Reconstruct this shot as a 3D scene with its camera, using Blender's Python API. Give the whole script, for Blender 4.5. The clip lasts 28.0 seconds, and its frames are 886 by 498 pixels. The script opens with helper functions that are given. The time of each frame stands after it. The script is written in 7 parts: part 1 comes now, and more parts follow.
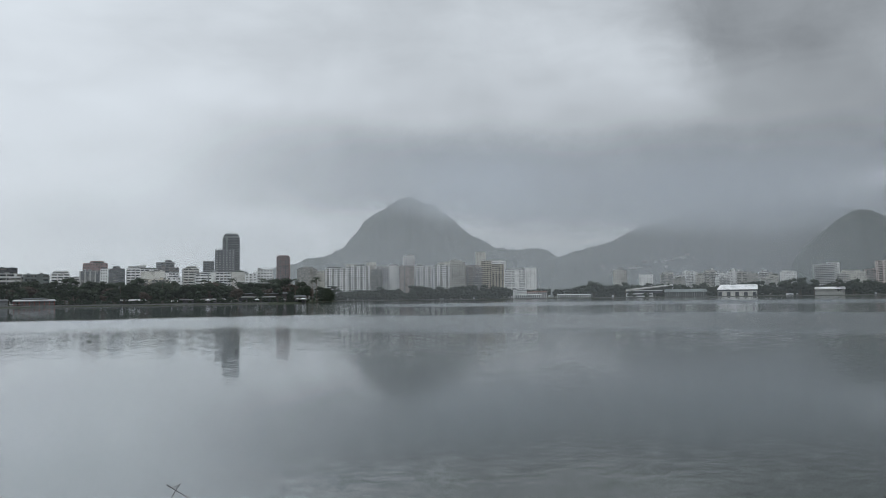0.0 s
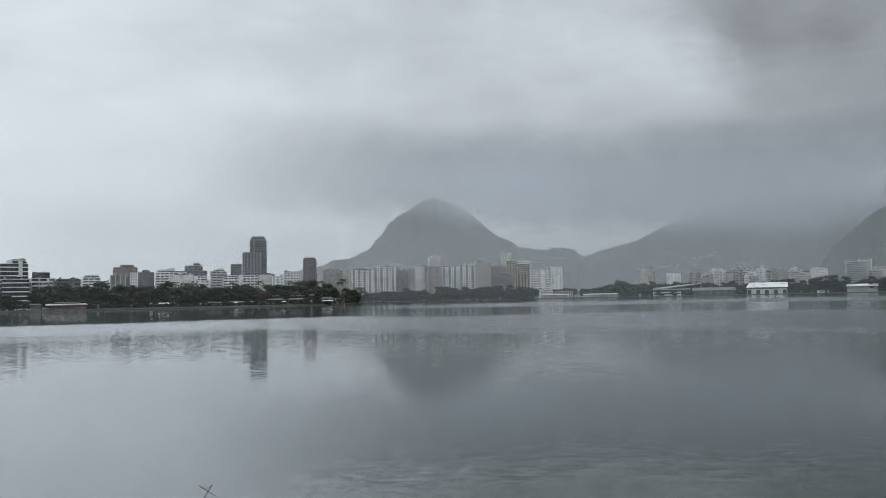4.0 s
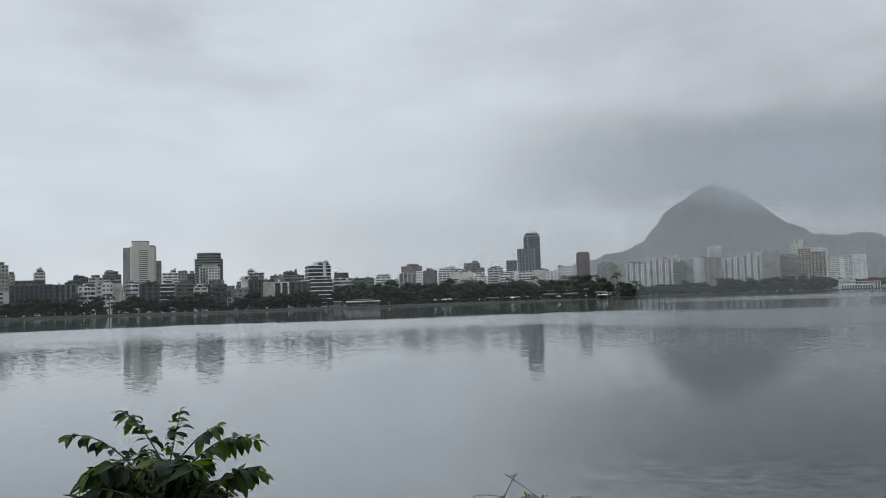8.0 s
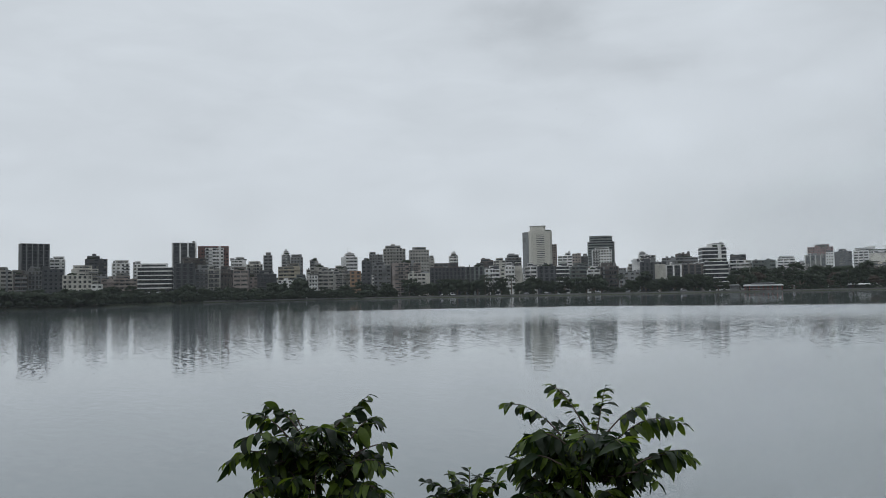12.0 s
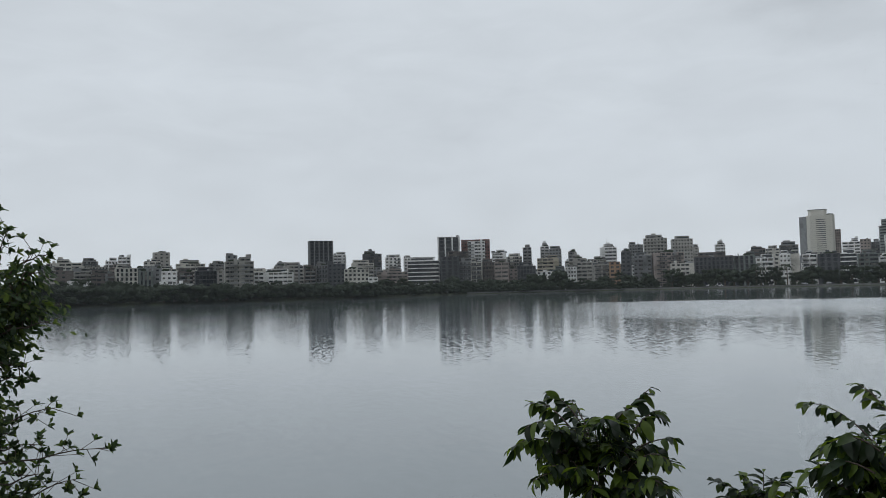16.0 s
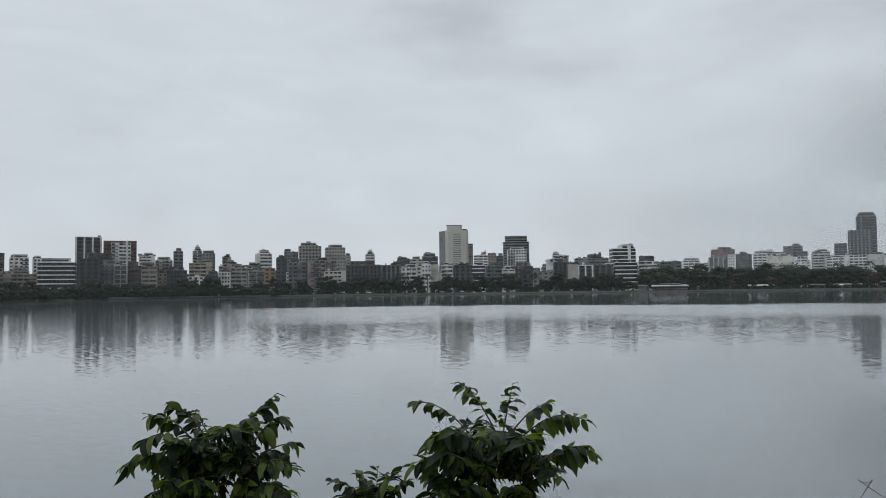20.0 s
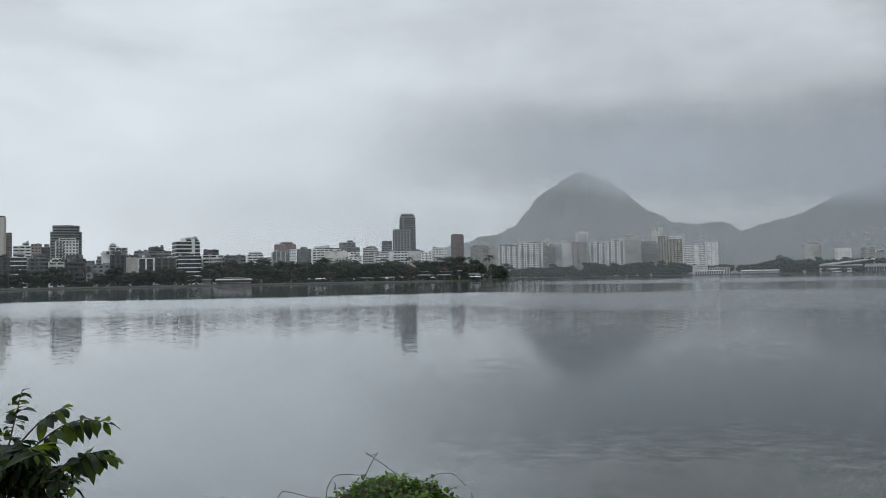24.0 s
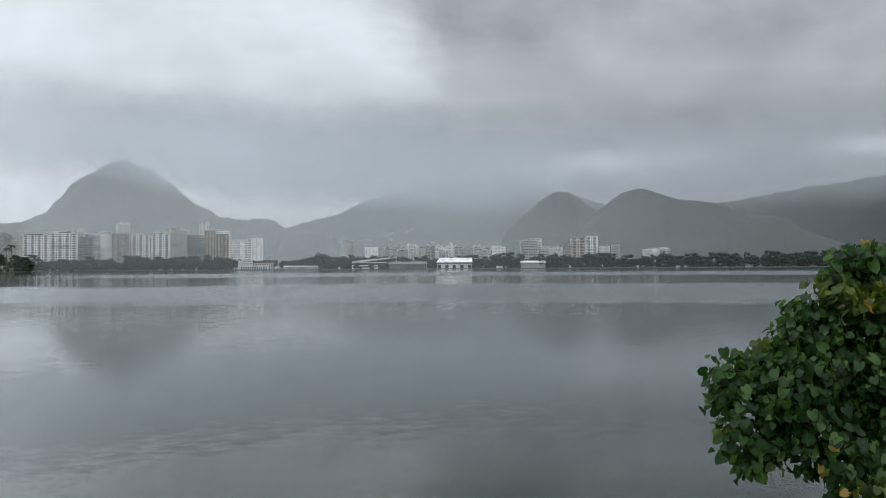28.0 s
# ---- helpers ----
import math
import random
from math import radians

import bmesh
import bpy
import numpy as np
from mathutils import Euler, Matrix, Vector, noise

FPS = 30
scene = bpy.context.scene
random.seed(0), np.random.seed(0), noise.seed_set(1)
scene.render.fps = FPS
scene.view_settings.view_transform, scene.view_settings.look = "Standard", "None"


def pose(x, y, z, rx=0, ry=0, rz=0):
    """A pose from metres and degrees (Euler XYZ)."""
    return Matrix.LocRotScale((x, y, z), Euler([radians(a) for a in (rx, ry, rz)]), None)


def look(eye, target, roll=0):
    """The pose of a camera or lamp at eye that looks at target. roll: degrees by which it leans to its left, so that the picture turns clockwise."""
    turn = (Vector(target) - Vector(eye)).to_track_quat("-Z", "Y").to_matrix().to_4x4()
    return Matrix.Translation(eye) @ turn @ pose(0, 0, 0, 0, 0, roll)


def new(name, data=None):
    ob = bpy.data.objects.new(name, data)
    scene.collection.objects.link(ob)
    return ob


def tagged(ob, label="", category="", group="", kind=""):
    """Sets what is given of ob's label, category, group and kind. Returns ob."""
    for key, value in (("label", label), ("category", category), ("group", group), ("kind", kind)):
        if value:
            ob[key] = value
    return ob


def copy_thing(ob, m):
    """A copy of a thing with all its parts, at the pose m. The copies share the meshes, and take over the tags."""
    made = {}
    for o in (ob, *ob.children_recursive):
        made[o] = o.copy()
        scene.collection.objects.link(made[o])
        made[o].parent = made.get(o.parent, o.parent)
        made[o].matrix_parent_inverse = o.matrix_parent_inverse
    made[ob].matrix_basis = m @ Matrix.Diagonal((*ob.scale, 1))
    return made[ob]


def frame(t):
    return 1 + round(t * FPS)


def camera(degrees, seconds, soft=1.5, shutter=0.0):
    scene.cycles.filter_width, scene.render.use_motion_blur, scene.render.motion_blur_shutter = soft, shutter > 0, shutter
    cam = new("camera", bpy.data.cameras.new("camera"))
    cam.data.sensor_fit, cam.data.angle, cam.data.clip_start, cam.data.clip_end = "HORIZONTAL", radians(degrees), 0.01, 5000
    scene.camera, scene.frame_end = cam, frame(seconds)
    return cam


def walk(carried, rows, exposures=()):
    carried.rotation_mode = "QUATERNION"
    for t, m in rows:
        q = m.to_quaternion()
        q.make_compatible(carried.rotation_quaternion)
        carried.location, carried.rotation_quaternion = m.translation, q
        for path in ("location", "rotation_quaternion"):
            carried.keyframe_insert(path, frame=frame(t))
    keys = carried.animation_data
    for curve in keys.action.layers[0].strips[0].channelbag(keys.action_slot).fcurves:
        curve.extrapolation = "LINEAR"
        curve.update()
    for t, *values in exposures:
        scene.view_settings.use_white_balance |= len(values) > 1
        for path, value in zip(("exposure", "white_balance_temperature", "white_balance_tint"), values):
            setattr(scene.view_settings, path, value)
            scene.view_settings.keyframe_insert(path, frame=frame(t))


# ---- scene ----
import functools

from mathutils.bvhtree import BVHTree

RAD = 0.25          # the phone is held this far in front of the turning body
EYE = 3.0           # above the water


def stand(yaw, pitch, roll):
    a = radians(yaw)
    return pose(-math.sin(a) * RAD, math.cos(a) * RAD, EYE, 0, 0, yaw) @ pose(0, 0, 0, 90 + pitch) @ pose(0, 0, 0, 0, 0, roll)


LENS = 58.29
cam = camera(LENS, 28.0, soft=0.6)
PATH = [
    (0.0, stand(0.10, 3.53, -0.68)),
    (0.5, stand(0.27, 3.60, -0.74)),
    (1.0, stand(0.47, 3.75, -0.77)),
    (1.5, stand(0.60, 3.87, -0.77)),
    (2.0, stand(0.75, 3.92, -0.86)),
    (2.5, stand(0.90, 3.86, -0.89)),
    (4.5, stand(3.09, 3.56, -1.36)),
    (5.0, stand(4.92, 3.53, -1.50)),
    (5.5, stand(7.04, 3.51, -1.62)),
    (6.0, stand(9.47, 3.59, -1.73)),
    (6.5, stand(11.91, 3.68, -1.83)),
    (7.0, stand(14.71, 3.75, -1.83)),
    (7.5, stand(18.05, 3.78, -1.90)),
    (8.0, stand(21.45, 3.73, -1.91)),
    (8.5, stand(24.88, 3.68, -2.03)),
    (9.0, stand(27.89, 3.59, -2.07)),
    (9.5, stand(30.99, 3.53, -1.98)),
    (10.0, stand(34.32, 3.46, -1.94)),
    (10.5, stand(37.57, 3.36, -1.78)),
    (11.0, stand(40.91, 3.28, -1.60)),
    (11.5, stand(44.75, 3.21, -1.38)),
    (12.0, stand(49.17, 3.20, -1.09)),
    (12.5, stand(53.62, 3.20, -0.90)),
    (13.0, stand(58.25, 3.19, -0.85)),
    (13.5, stand(62.30, 3.17, -0.87)),
    (15.5, stand(68.97, 2.87, -1.10)),
    (16.0, stand(67.66, 2.95, -1.27)),
    (16.5, stand(65.48, 2.97, -1.15)),
    (17.0, stand(62.65, 3.02, -1.08)),
    (17.5, stand(59.71, 3.13, -1.08)),
    (18.0, stand(56.73, 3.18, -1.03)),
    (18.5, stand(53.80, 3.23, -1.01)),
    (19.0, stand(50.14, 3.20, -1.02)),
    (19.5, stand(46.61, 3.11, -0.86)),
    (20.0, stand(43.17, 2.99, -0.69)),
    (20.5, stand(40.05, 2.92, -0.77)),
    (22.5, stand(24.69, 2.64, -0.77)),
    (23.0, stand(20.80, 2.51, -0.78)),
    (23.5, stand(16.74, 2.32, -0.88)),
    (24.0, stand(12.52, 2.08, -1.03)),
    (24.5, stand(8.36, 1.76, -1.14)),
    (25.0, stand(3.77, 1.50, -1.09)),
    (25.5, stand(-0.90, 1.36, -0.92)),
    (26.0, stand(-5.86, 1.34, -0.76)),
    (26.5, stand(-10.50, 1.35, -0.66)),
    (27.0, stand(-14.05, 1.37, -0.60)),
    (27.5, stand(-17.00, 1.35, -0.56)),
    (28.0, stand(-19.34, 1.31, -0.34)),
]
walk(cam, PATH, [(0.0, -0.09), (2.5, -0.08), (5.0, -0.10), (8.0, -0.20), (11.0, -0.25), (17.0, -0.26), (20.5, -0.24), (23.0, -0.17), (24.0, -0.08), (25.0, -0.01), (26.5, 0.15), (28.0, 0.30)])

# ---- sky and sun: an overcast day, brighter to the south, dark cloud over the hills ----
world = bpy.data.worlds.new("overcast_sky")
scene.world = world
world.use_nodes = True
wn, wl = world.node_tree.nodes, world.node_tree.links
wn.clear()


def wmath(op, a, b=None, c=None, clamp=False):
    n = wn.new("ShaderNodeMath")
    n.operation, n.use_clamp = op, clamp
    for i, v in enumerate((a, b, c)):
        if v is None:
            continue
        if isinstance(v, (int, float)):
            n.inputs[i].default_value = v
        else:
            wl.new(v, n.inputs[i])
    return n.outputs[0]


def wstep(v, lo, hi):
    n = wn.new("ShaderNodeMapRange")
    n.interpolation_type = "SMOOTHSTEP"
    n.inputs["From Min"].default_value, n.inputs["From Max"].default_value = lo, hi
    wl.new(v, n.inputs["Value"])
    return n.outputs["Result"]


coord = wn.new("ShaderNodeTexCoord").outputs["Generated"]
warp_map = wn.new("ShaderNodeMapping")
warp_map.inputs["Scale"].default_value = (3.0, 3.0, 7.0)
wl.new(coord, warp_map.inputs["Vector"])
billow = wn.new("ShaderNodeTexNoise")
billow.inputs["Scale"].default_value, billow.inputs["Detail"].default_value, billow.inputs["Roughness"].default_value = 1.3, 6.0, 0.52
wl.new(warp_map.outputs[0], billow.inputs["Vector"])
sep_b = wn.new("ShaderNodeSeparateColor")
wl.new(billow.outputs["Color"], sep_b.inputs[0])
sep = wn.new("ShaderNodeSeparateXYZ")
wl.new(coord, sep.inputs[0])
# bearing (degrees, to the left of +y) and elevation, both stirred by the billows
bear0 = wmath("MULTIPLY", wmath("ARCTAN2", wmath("MULTIPLY", sep.outputs["X"], -1.0), sep.outputs["Y"]), 57.29578)
elev0 = wmath("MULTIPLY", wmath("ARCSINE", sep.outputs["Z"]), 57.29578)
bear = wmath("ADD", bear0, wmath("MULTIPLY", wmath("SUBTRACT", sep_b.outputs[0], 0.5), 22.0))
elev = wmath("ADD", elev0, wmath("MULTIPLY", wmath("SUBTRACT", sep_b.outputs[1], 0.5), 10.0))


def cloud(az, el, wide, high):
    """A soft-edged patch of cloud, 1 in its middle."""
    u = wmath("DIVIDE", wmath("SUBTRACT", bear, az), wide)
    v = wmath("DIVIDE", wmath("SUBTRACT", elev, el), high)
    return wmath("EXPONENT", wmath("MULTIPLY", wmath("ADD", wmath("MULTIPLY", u, u), wmath("MULTIPLY", v, v)), -2.2))


def streak(az, el, wide, high):
    """A thin level band of cloud, less stirred than the patches."""
    u = wmath("DIVIDE", wmath("SUBTRACT", wmath("ADD", bear0, wmath("MULTIPLY", wmath("SUBTRACT", sep_b.outputs[0], 0.5), 14.0)), az), wide)
    v = wmath("DIVIDE", wmath("SUBTRACT", wmath("ADD", elev0, wmath("MULTIPLY", wmath("SUBTRACT", sep_b.outputs[1], 0.5), 2.6)), el), high)
    return wmath("EXPONENT", wmath("MULTIPLY", wmath("ADD", wmath("MULTIPLY", u, u), wmath("MULTIPLY", v, v)), -2.2))


def more(amount, patch):
    """The deck's brightness with a share of a patch laid on it."""
    return wmath("MULTIPLY_ADD", patch, amount, lum)


# ragged billows for the torn edges of the cloud
torn = wn.new("ShaderNodeTexNoise")
torn.inputs["Scale"].default_value, torn.inputs["Detail"].default_value, torn.inputs["Roughness"].default_value, torn.inputs["Distortion"].default_value = 9.0, 8.0, 0.6, 0.4
wl.new(coord, torn.inputs["Vector"])
edge_b = wmath("ADD", bear0, wmath("MULTIPLY", wmath("SUBTRACT", torn.outputs[0], 0.5), 9.0))

# brightness of the cloud deck by bearing, then its patches
lum = wmath("ADD", 0.335, wmath("MULTIPLY", wstep(bear, -28.0, 26.0), 0.425))
lum = more(0.22, wstep(bear0, -55.0, -110.0))
# the bright gap over the peak, torn off sharply on its northern side
lum = more(0.22, wmath("MULTIPLY", cloud(-11.0, 18.5, 12.5, 8.5), wstep(edge_b, -20.0, -16.5)))
lum = more(0.10, wmath("MULTIPLY", streak(-15.0, 16.5, 4.5, 3.5), wstep(edge_b, -19.5, -16.5)))
lum = more(-0.05, cloud(14.0, 19.5, 8.0, 3.0))
lum = more(0.07, cloud(-35.0, 15.0, 8.0, 5.0))
lum = more(-0.05, streak(-38.0, 10.2, 20.0, 1.7))
lum = more(0.50, streak(-29.5, 7.2, 9.0, 1.2))
lum = more(0.40, streak(-50.0, 7.4, 6.0, 1.0))
lum = more(-0.15, cloud(42.0, 18.5, 6.0, 4.5))
lum = more(-0.09, cloud(35.0, 15.0, 8.0, 2.2))
lum = more(-0.03, cloud(15.0, 9.0, 10.0, 2.2))
# overcast: the deck brightens towards the zenith, least over the dark cloud on the hills
lum = wmath("ADD", lum, wmath("MULTIPLY", wmath("MULTIPLY", wstep(elev0, 20.0, 42.0), wstep(bear0, -12.0, 40.0)), 0.75))
lum = more(-0.13, cloud(-42.0, 31.0, 32.0, 13.0))
lum = more(0.25, wstep(elev0, 40.0, 80.0))
lum = more(0.16, wmath("SUBTRACT", sep_b.outputs[2], 0.5))
wisp_map = wn.new("ShaderNodeMapping")
wisp_map.inputs["Scale"].default_value, wisp_map.inputs["Rotation"].default_value = (5.0, 5.0, 16.0), (0.1, 0.15, 0)
wl.new(coord, wisp_map.inputs["Vector"])
wisp = wn.new("ShaderNodeTexNoise")
wisp.inputs["Scale"].default_value, wisp.inputs["Detail"].default_value, wisp.inputs["Distortion"].default_value = 1.6, 5.0, 0.6
wl.new(wisp_map.outputs[0], wisp.inputs["Vector"])
lum = more(0.13, wmath("SUBTRACT", wisp.outputs[0], 0.5))
lum = more(0.16, wmath("MULTIPLY", wmath("SUBTRACT", torn.outputs[0], 0.5), wmath("MULTIPLY", wstep(elev0, 8.0, 14.0), wstep(bear0, 28.0, 4.0))))
lum = more(-0.10, cloud(-32.0, 3.0, 16.0, 5.0))
lum = wmath("MAXIMUM", lum, 0.05)
tint = wn.new("ShaderNodeCombineColor")
for i, k in enumerate((0.925, 1.0, 1.075)):
    wl.new(wmath("MULTIPLY", lum, k), tint.inputs[i])
blue = wn.new("ShaderNodeTexSky")
blue.sky_type, blue.sun_disc = "NISHITA", False
blue.sun_elevation, blue.sun_rotation = radians(55), radians(140)
deck = wn.new("ShaderNodeMix")
deck.data_type = "RGBA"
deck.inputs["Factor"].default_value = 0.004
wl.new(tint.outputs[0], deck.inputs[6])
wl.new(blue.outputs[0], deck.inputs[7])
back = wn.new("ShaderNodeBackground")
wl.new(deck.outputs[2], back.inputs["Color"])
wl.new(back.outputs[0], wn.new("ShaderNodeOutputWorld").inputs["Surface"])

sun = new("sun", bpy.data.lights.new("sun", "SUN"))
sun.data.energy, sun.data.angle, sun.data.color = 0.4, radians(25), (1.0, 0.97, 0.92)
sun.matrix_world = look((60, -70, 95), (0, 0, 0))

scene.cycles.transparent_max_bounces = 24

# ---- materials ----
def surface(name, colour, rough=0.75, vary=0.25, grain=1.0, bump=0.0, metal=0.0, each=0.0, second=None, blend=0.5, clear=0.0, ior=1.5):
    """A painted, mineral or organic surface: two scales of noise in metres, an optional second colour in patches, and a shift per object."""
    m = bpy.data.materials.new(name)
    m.use_nodes = True
    n, l = m.node_tree.nodes, m.node_tree.links
    b = n["Principled BSDF"]
    b.inputs["Roughness"].default_value, b.inputs["Metallic"].default_value = rough, metal
    b.inputs["Coat Weight"].default_value, b.inputs["IOR"].default_value = clear, ior
    where = n.new("ShaderNodeNewGeometry").outputs["Position"]
    big, small = n.new("ShaderNodeTexNoise"), n.new("ShaderNodeTexNoise")
    for t, k, d in ((big, 0.13, 3.0), (small, 1.7, 5.0)):
        t.inputs["Scale"].default_value, t.inputs["Detail"].default_value = grain * k, d
        l.new(where, t.inputs["Vector"])
    mix = n.new("ShaderNodeMix")
    mix.data_type = "RGBA"
    mix.inputs[6].default_value = (*colour, 1)
    mix.inputs[7].default_value = (*(second or [c * 0.62 for c in colour]), 1)
    ramp = n.new("ShaderNodeMapRange")
    ramp.inputs["From Min"].default_value, ramp.inputs["From Max"].default_value = 0.75 - 0.5 * blend, 0.95 - 0.5 * blend
    l.new(small.outputs[0] if second else big.outputs[0], ramp.inputs["Value"])
    l.new(ramp.outputs[0], mix.inputs["Factor"])
    hsv = n.new("ShaderNodeHueSaturation")
    l.new(mix.outputs[2], hsv.inputs["Color"])
    value = n.new("ShaderNodeMath")
    value.operation = "MULTIPLY_ADD"
    value.inputs[1].default_value, value.inputs[2].default_value = 2 * vary, 1.0 - vary
    l.new((big if second else small).outputs[0], value.inputs[0])
    last = value.outputs[0]
    if each:
        shift = n.new("ShaderNodeMath")
        shift.operation = "MULTIPLY_ADD"
        shift.inputs[1].default_value = each
        l.new(n.new("ShaderNodeObjectInfo").outputs["Random"], shift.inputs[0])
        l.new(last, shift.inputs[2])
        last = shift.outputs[0]
    l.new(last, hsv.inputs["Value"])
    l.new(hsv.outputs[0], b.inputs["Base Color"])
    if bump:
        relief = n.new("ShaderNodeBump")
        relief.inputs["Strength"].default_value, relief.inputs["Distance"].default_value = 0.6, bump
        l.new(small.outputs[0], relief.inputs["Height"])
        l.new(relief.outputs[0], b.inputs["Normal"])
    return m


WHITE = surface("white_render", (0.69, 0.695, 0.69), 0.8, 0.26, each=0.1)
CREAM = surface("cream_render", (0.52, 0.51, 0.47), 0.8, 0.22, each=0.1)
BEIGE = surface("beige_render", (0.33, 0.325, 0.305), 0.8, 0.22, each=0.1)
GREY = surface("grey_concrete", (0.22, 0.228, 0.235), 0.85, 0.25, each=0.12)
DARKG = surface("dark_cladding", (0.065, 0.07, 0.077), 0.6, 0.25, each=0.1)
BROWN = surface("brown_tile_cladding", (0.115, 0.102, 0.095), 0.8, 0.25, each=0.1)
RED = surface("red_brick_cladding", (0.20, 0.112, 0.10), 0.85, 0.22, each=0.1)
PINK = surface("pink_render", (0.30, 0.262, 0.245), 0.85, 0.22, each=0.1)
PALE_PINK = surface("pale_pink_render", (0.50, 0.43, 0.405), 0.85, 0.2, each=0.08)
YELLOW = surface("ochre_render", (0.43, 0.395, 0.32), 0.85, 0.2, each=0.08)
ORANGE = surface("orange_render", (0.33, 0.22, 0.145), 0.85, 0.2)
SAGE = surface("grey_green_render", (0.15, 0.172, 0.166), 0.8, 0.22, each=0.08)
ROOFG = surface("roof_concrete", (0.17, 0.17, 0.168), 0.9, 0.3, each=0.1)
TILE_RED = surface("clay_roof_tile", (0.28, 0.10, 0.07), 0.85, 0.3)
SHEET = surface("white_sheet_roof", (0.78, 0.79, 0.79), 0.55, 0.12)
WALLC = surface("seawall_concrete", (0.15, 0.15, 0.145), 0.9, 0.3, grain=2.0)
EARTH = surface("grass_and_earth", (0.035, 0.045, 0.02), 0.95, 0.3, grain=0.8, second=(0.07, 0.06, 0.045), blend=0.35)
ASPHALT = surface("asphalt", (0.05, 0.05, 0.052), 0.9, 0.2)
BARK = surface("bark", (0.10, 0.08, 0.06), 0.95, 0.35, grain=12, bump=0.01)
TWIG = surface("thorny_dry_stem", (0.075, 0.055, 0.045), 0.85, 0.3, grain=20)
FAR_LEAF = surface("tree_foliage", (0.017, 0.028, 0.013), 0.85, 0.3, grain=2.5, each=0.3, second=(0.03, 0.038, 0.018), blend=0.45)
RUSSET = surface("russet_foliage", (0.05, 0.036, 0.024), 0.75, 0.3, grain=2.5, each=0.25)
FOREST = surface("forest_slope", (0.022, 0.031, 0.022), 0.95, 0.3, grain=0.03, second=(0.038, 0.045, 0.034), blend=0.5)
METAL = surface("galvanised_metal", (0.35, 0.36, 0.37), 0.5, 0.15, metal=0.6)
POST_RED = surface("red_painted_posts", (0.30, 0.075, 0.06), 0.6, 0.15)
PALE_ROOF = surface("weathered_pale_roof", (0.50, 0.51, 0.51), 0.7, 0.2)
TYRE = surface("tyre_rubber", (0.03, 0.03, 0.03), 0.9, 0.1)


def glazing(name, dark, light, share):
    """Windows of a far facade: dark glass with lit curtains and blinds behind some panes, in cells of a storey by a bay."""
    m = bpy.data.materials.new(name)
    m.use_nodes = True
    n, l = m.node_tree.nodes, m.node_tree.links
    b = n["Principled BSDF"]
    b.inputs["Roughness"].default_value = 0.18
    snap = n.new("ShaderNodeVectorMath")
    snap.operation = "SNAP"
    snap.inputs[1].default_value = (2.1, 2.1, 3.05)
    l.new(n.new("ShaderNodeNewGeometry").outputs["Position"], snap.inputs[0])
    cell = n.new("ShaderNodeTexWhiteNoise")
    l.new(snap.outputs[0], cell.inputs["Vector"])
    ramp = n.new("ShaderNodeValToRGB")
    ramp.color_ramp.elements[0].position, ramp.color_ramp.elements[0].color = share, (*dark, 1)
    ramp.color_ramp.elements[1].position, ramp.color_ramp.elements[1].color = 1.0, (*light, 1)
    l.new(cell.outputs["Value"], ramp.inputs[0])
    l.new(ramp.outputs[0], b.inputs["Base Color"])
    return m


GLASS = glazing("window_glass", (0.035, 0.04, 0.045), (0.22, 0.21, 0.19), 0.45)
# paler glass: distance haze painted into far windows; also the lattice tower's pale panes
PALEG = glazing("pale_hazed_window_glass", (0.24, 0.25, 0.26), (0.5, 0.49, 0.46), 0.3)
BLACKG = glazing("tinted_curtain_glass", (0.022, 0.026, 0.032), (0.06, 0.065, 0.07), 0.5)


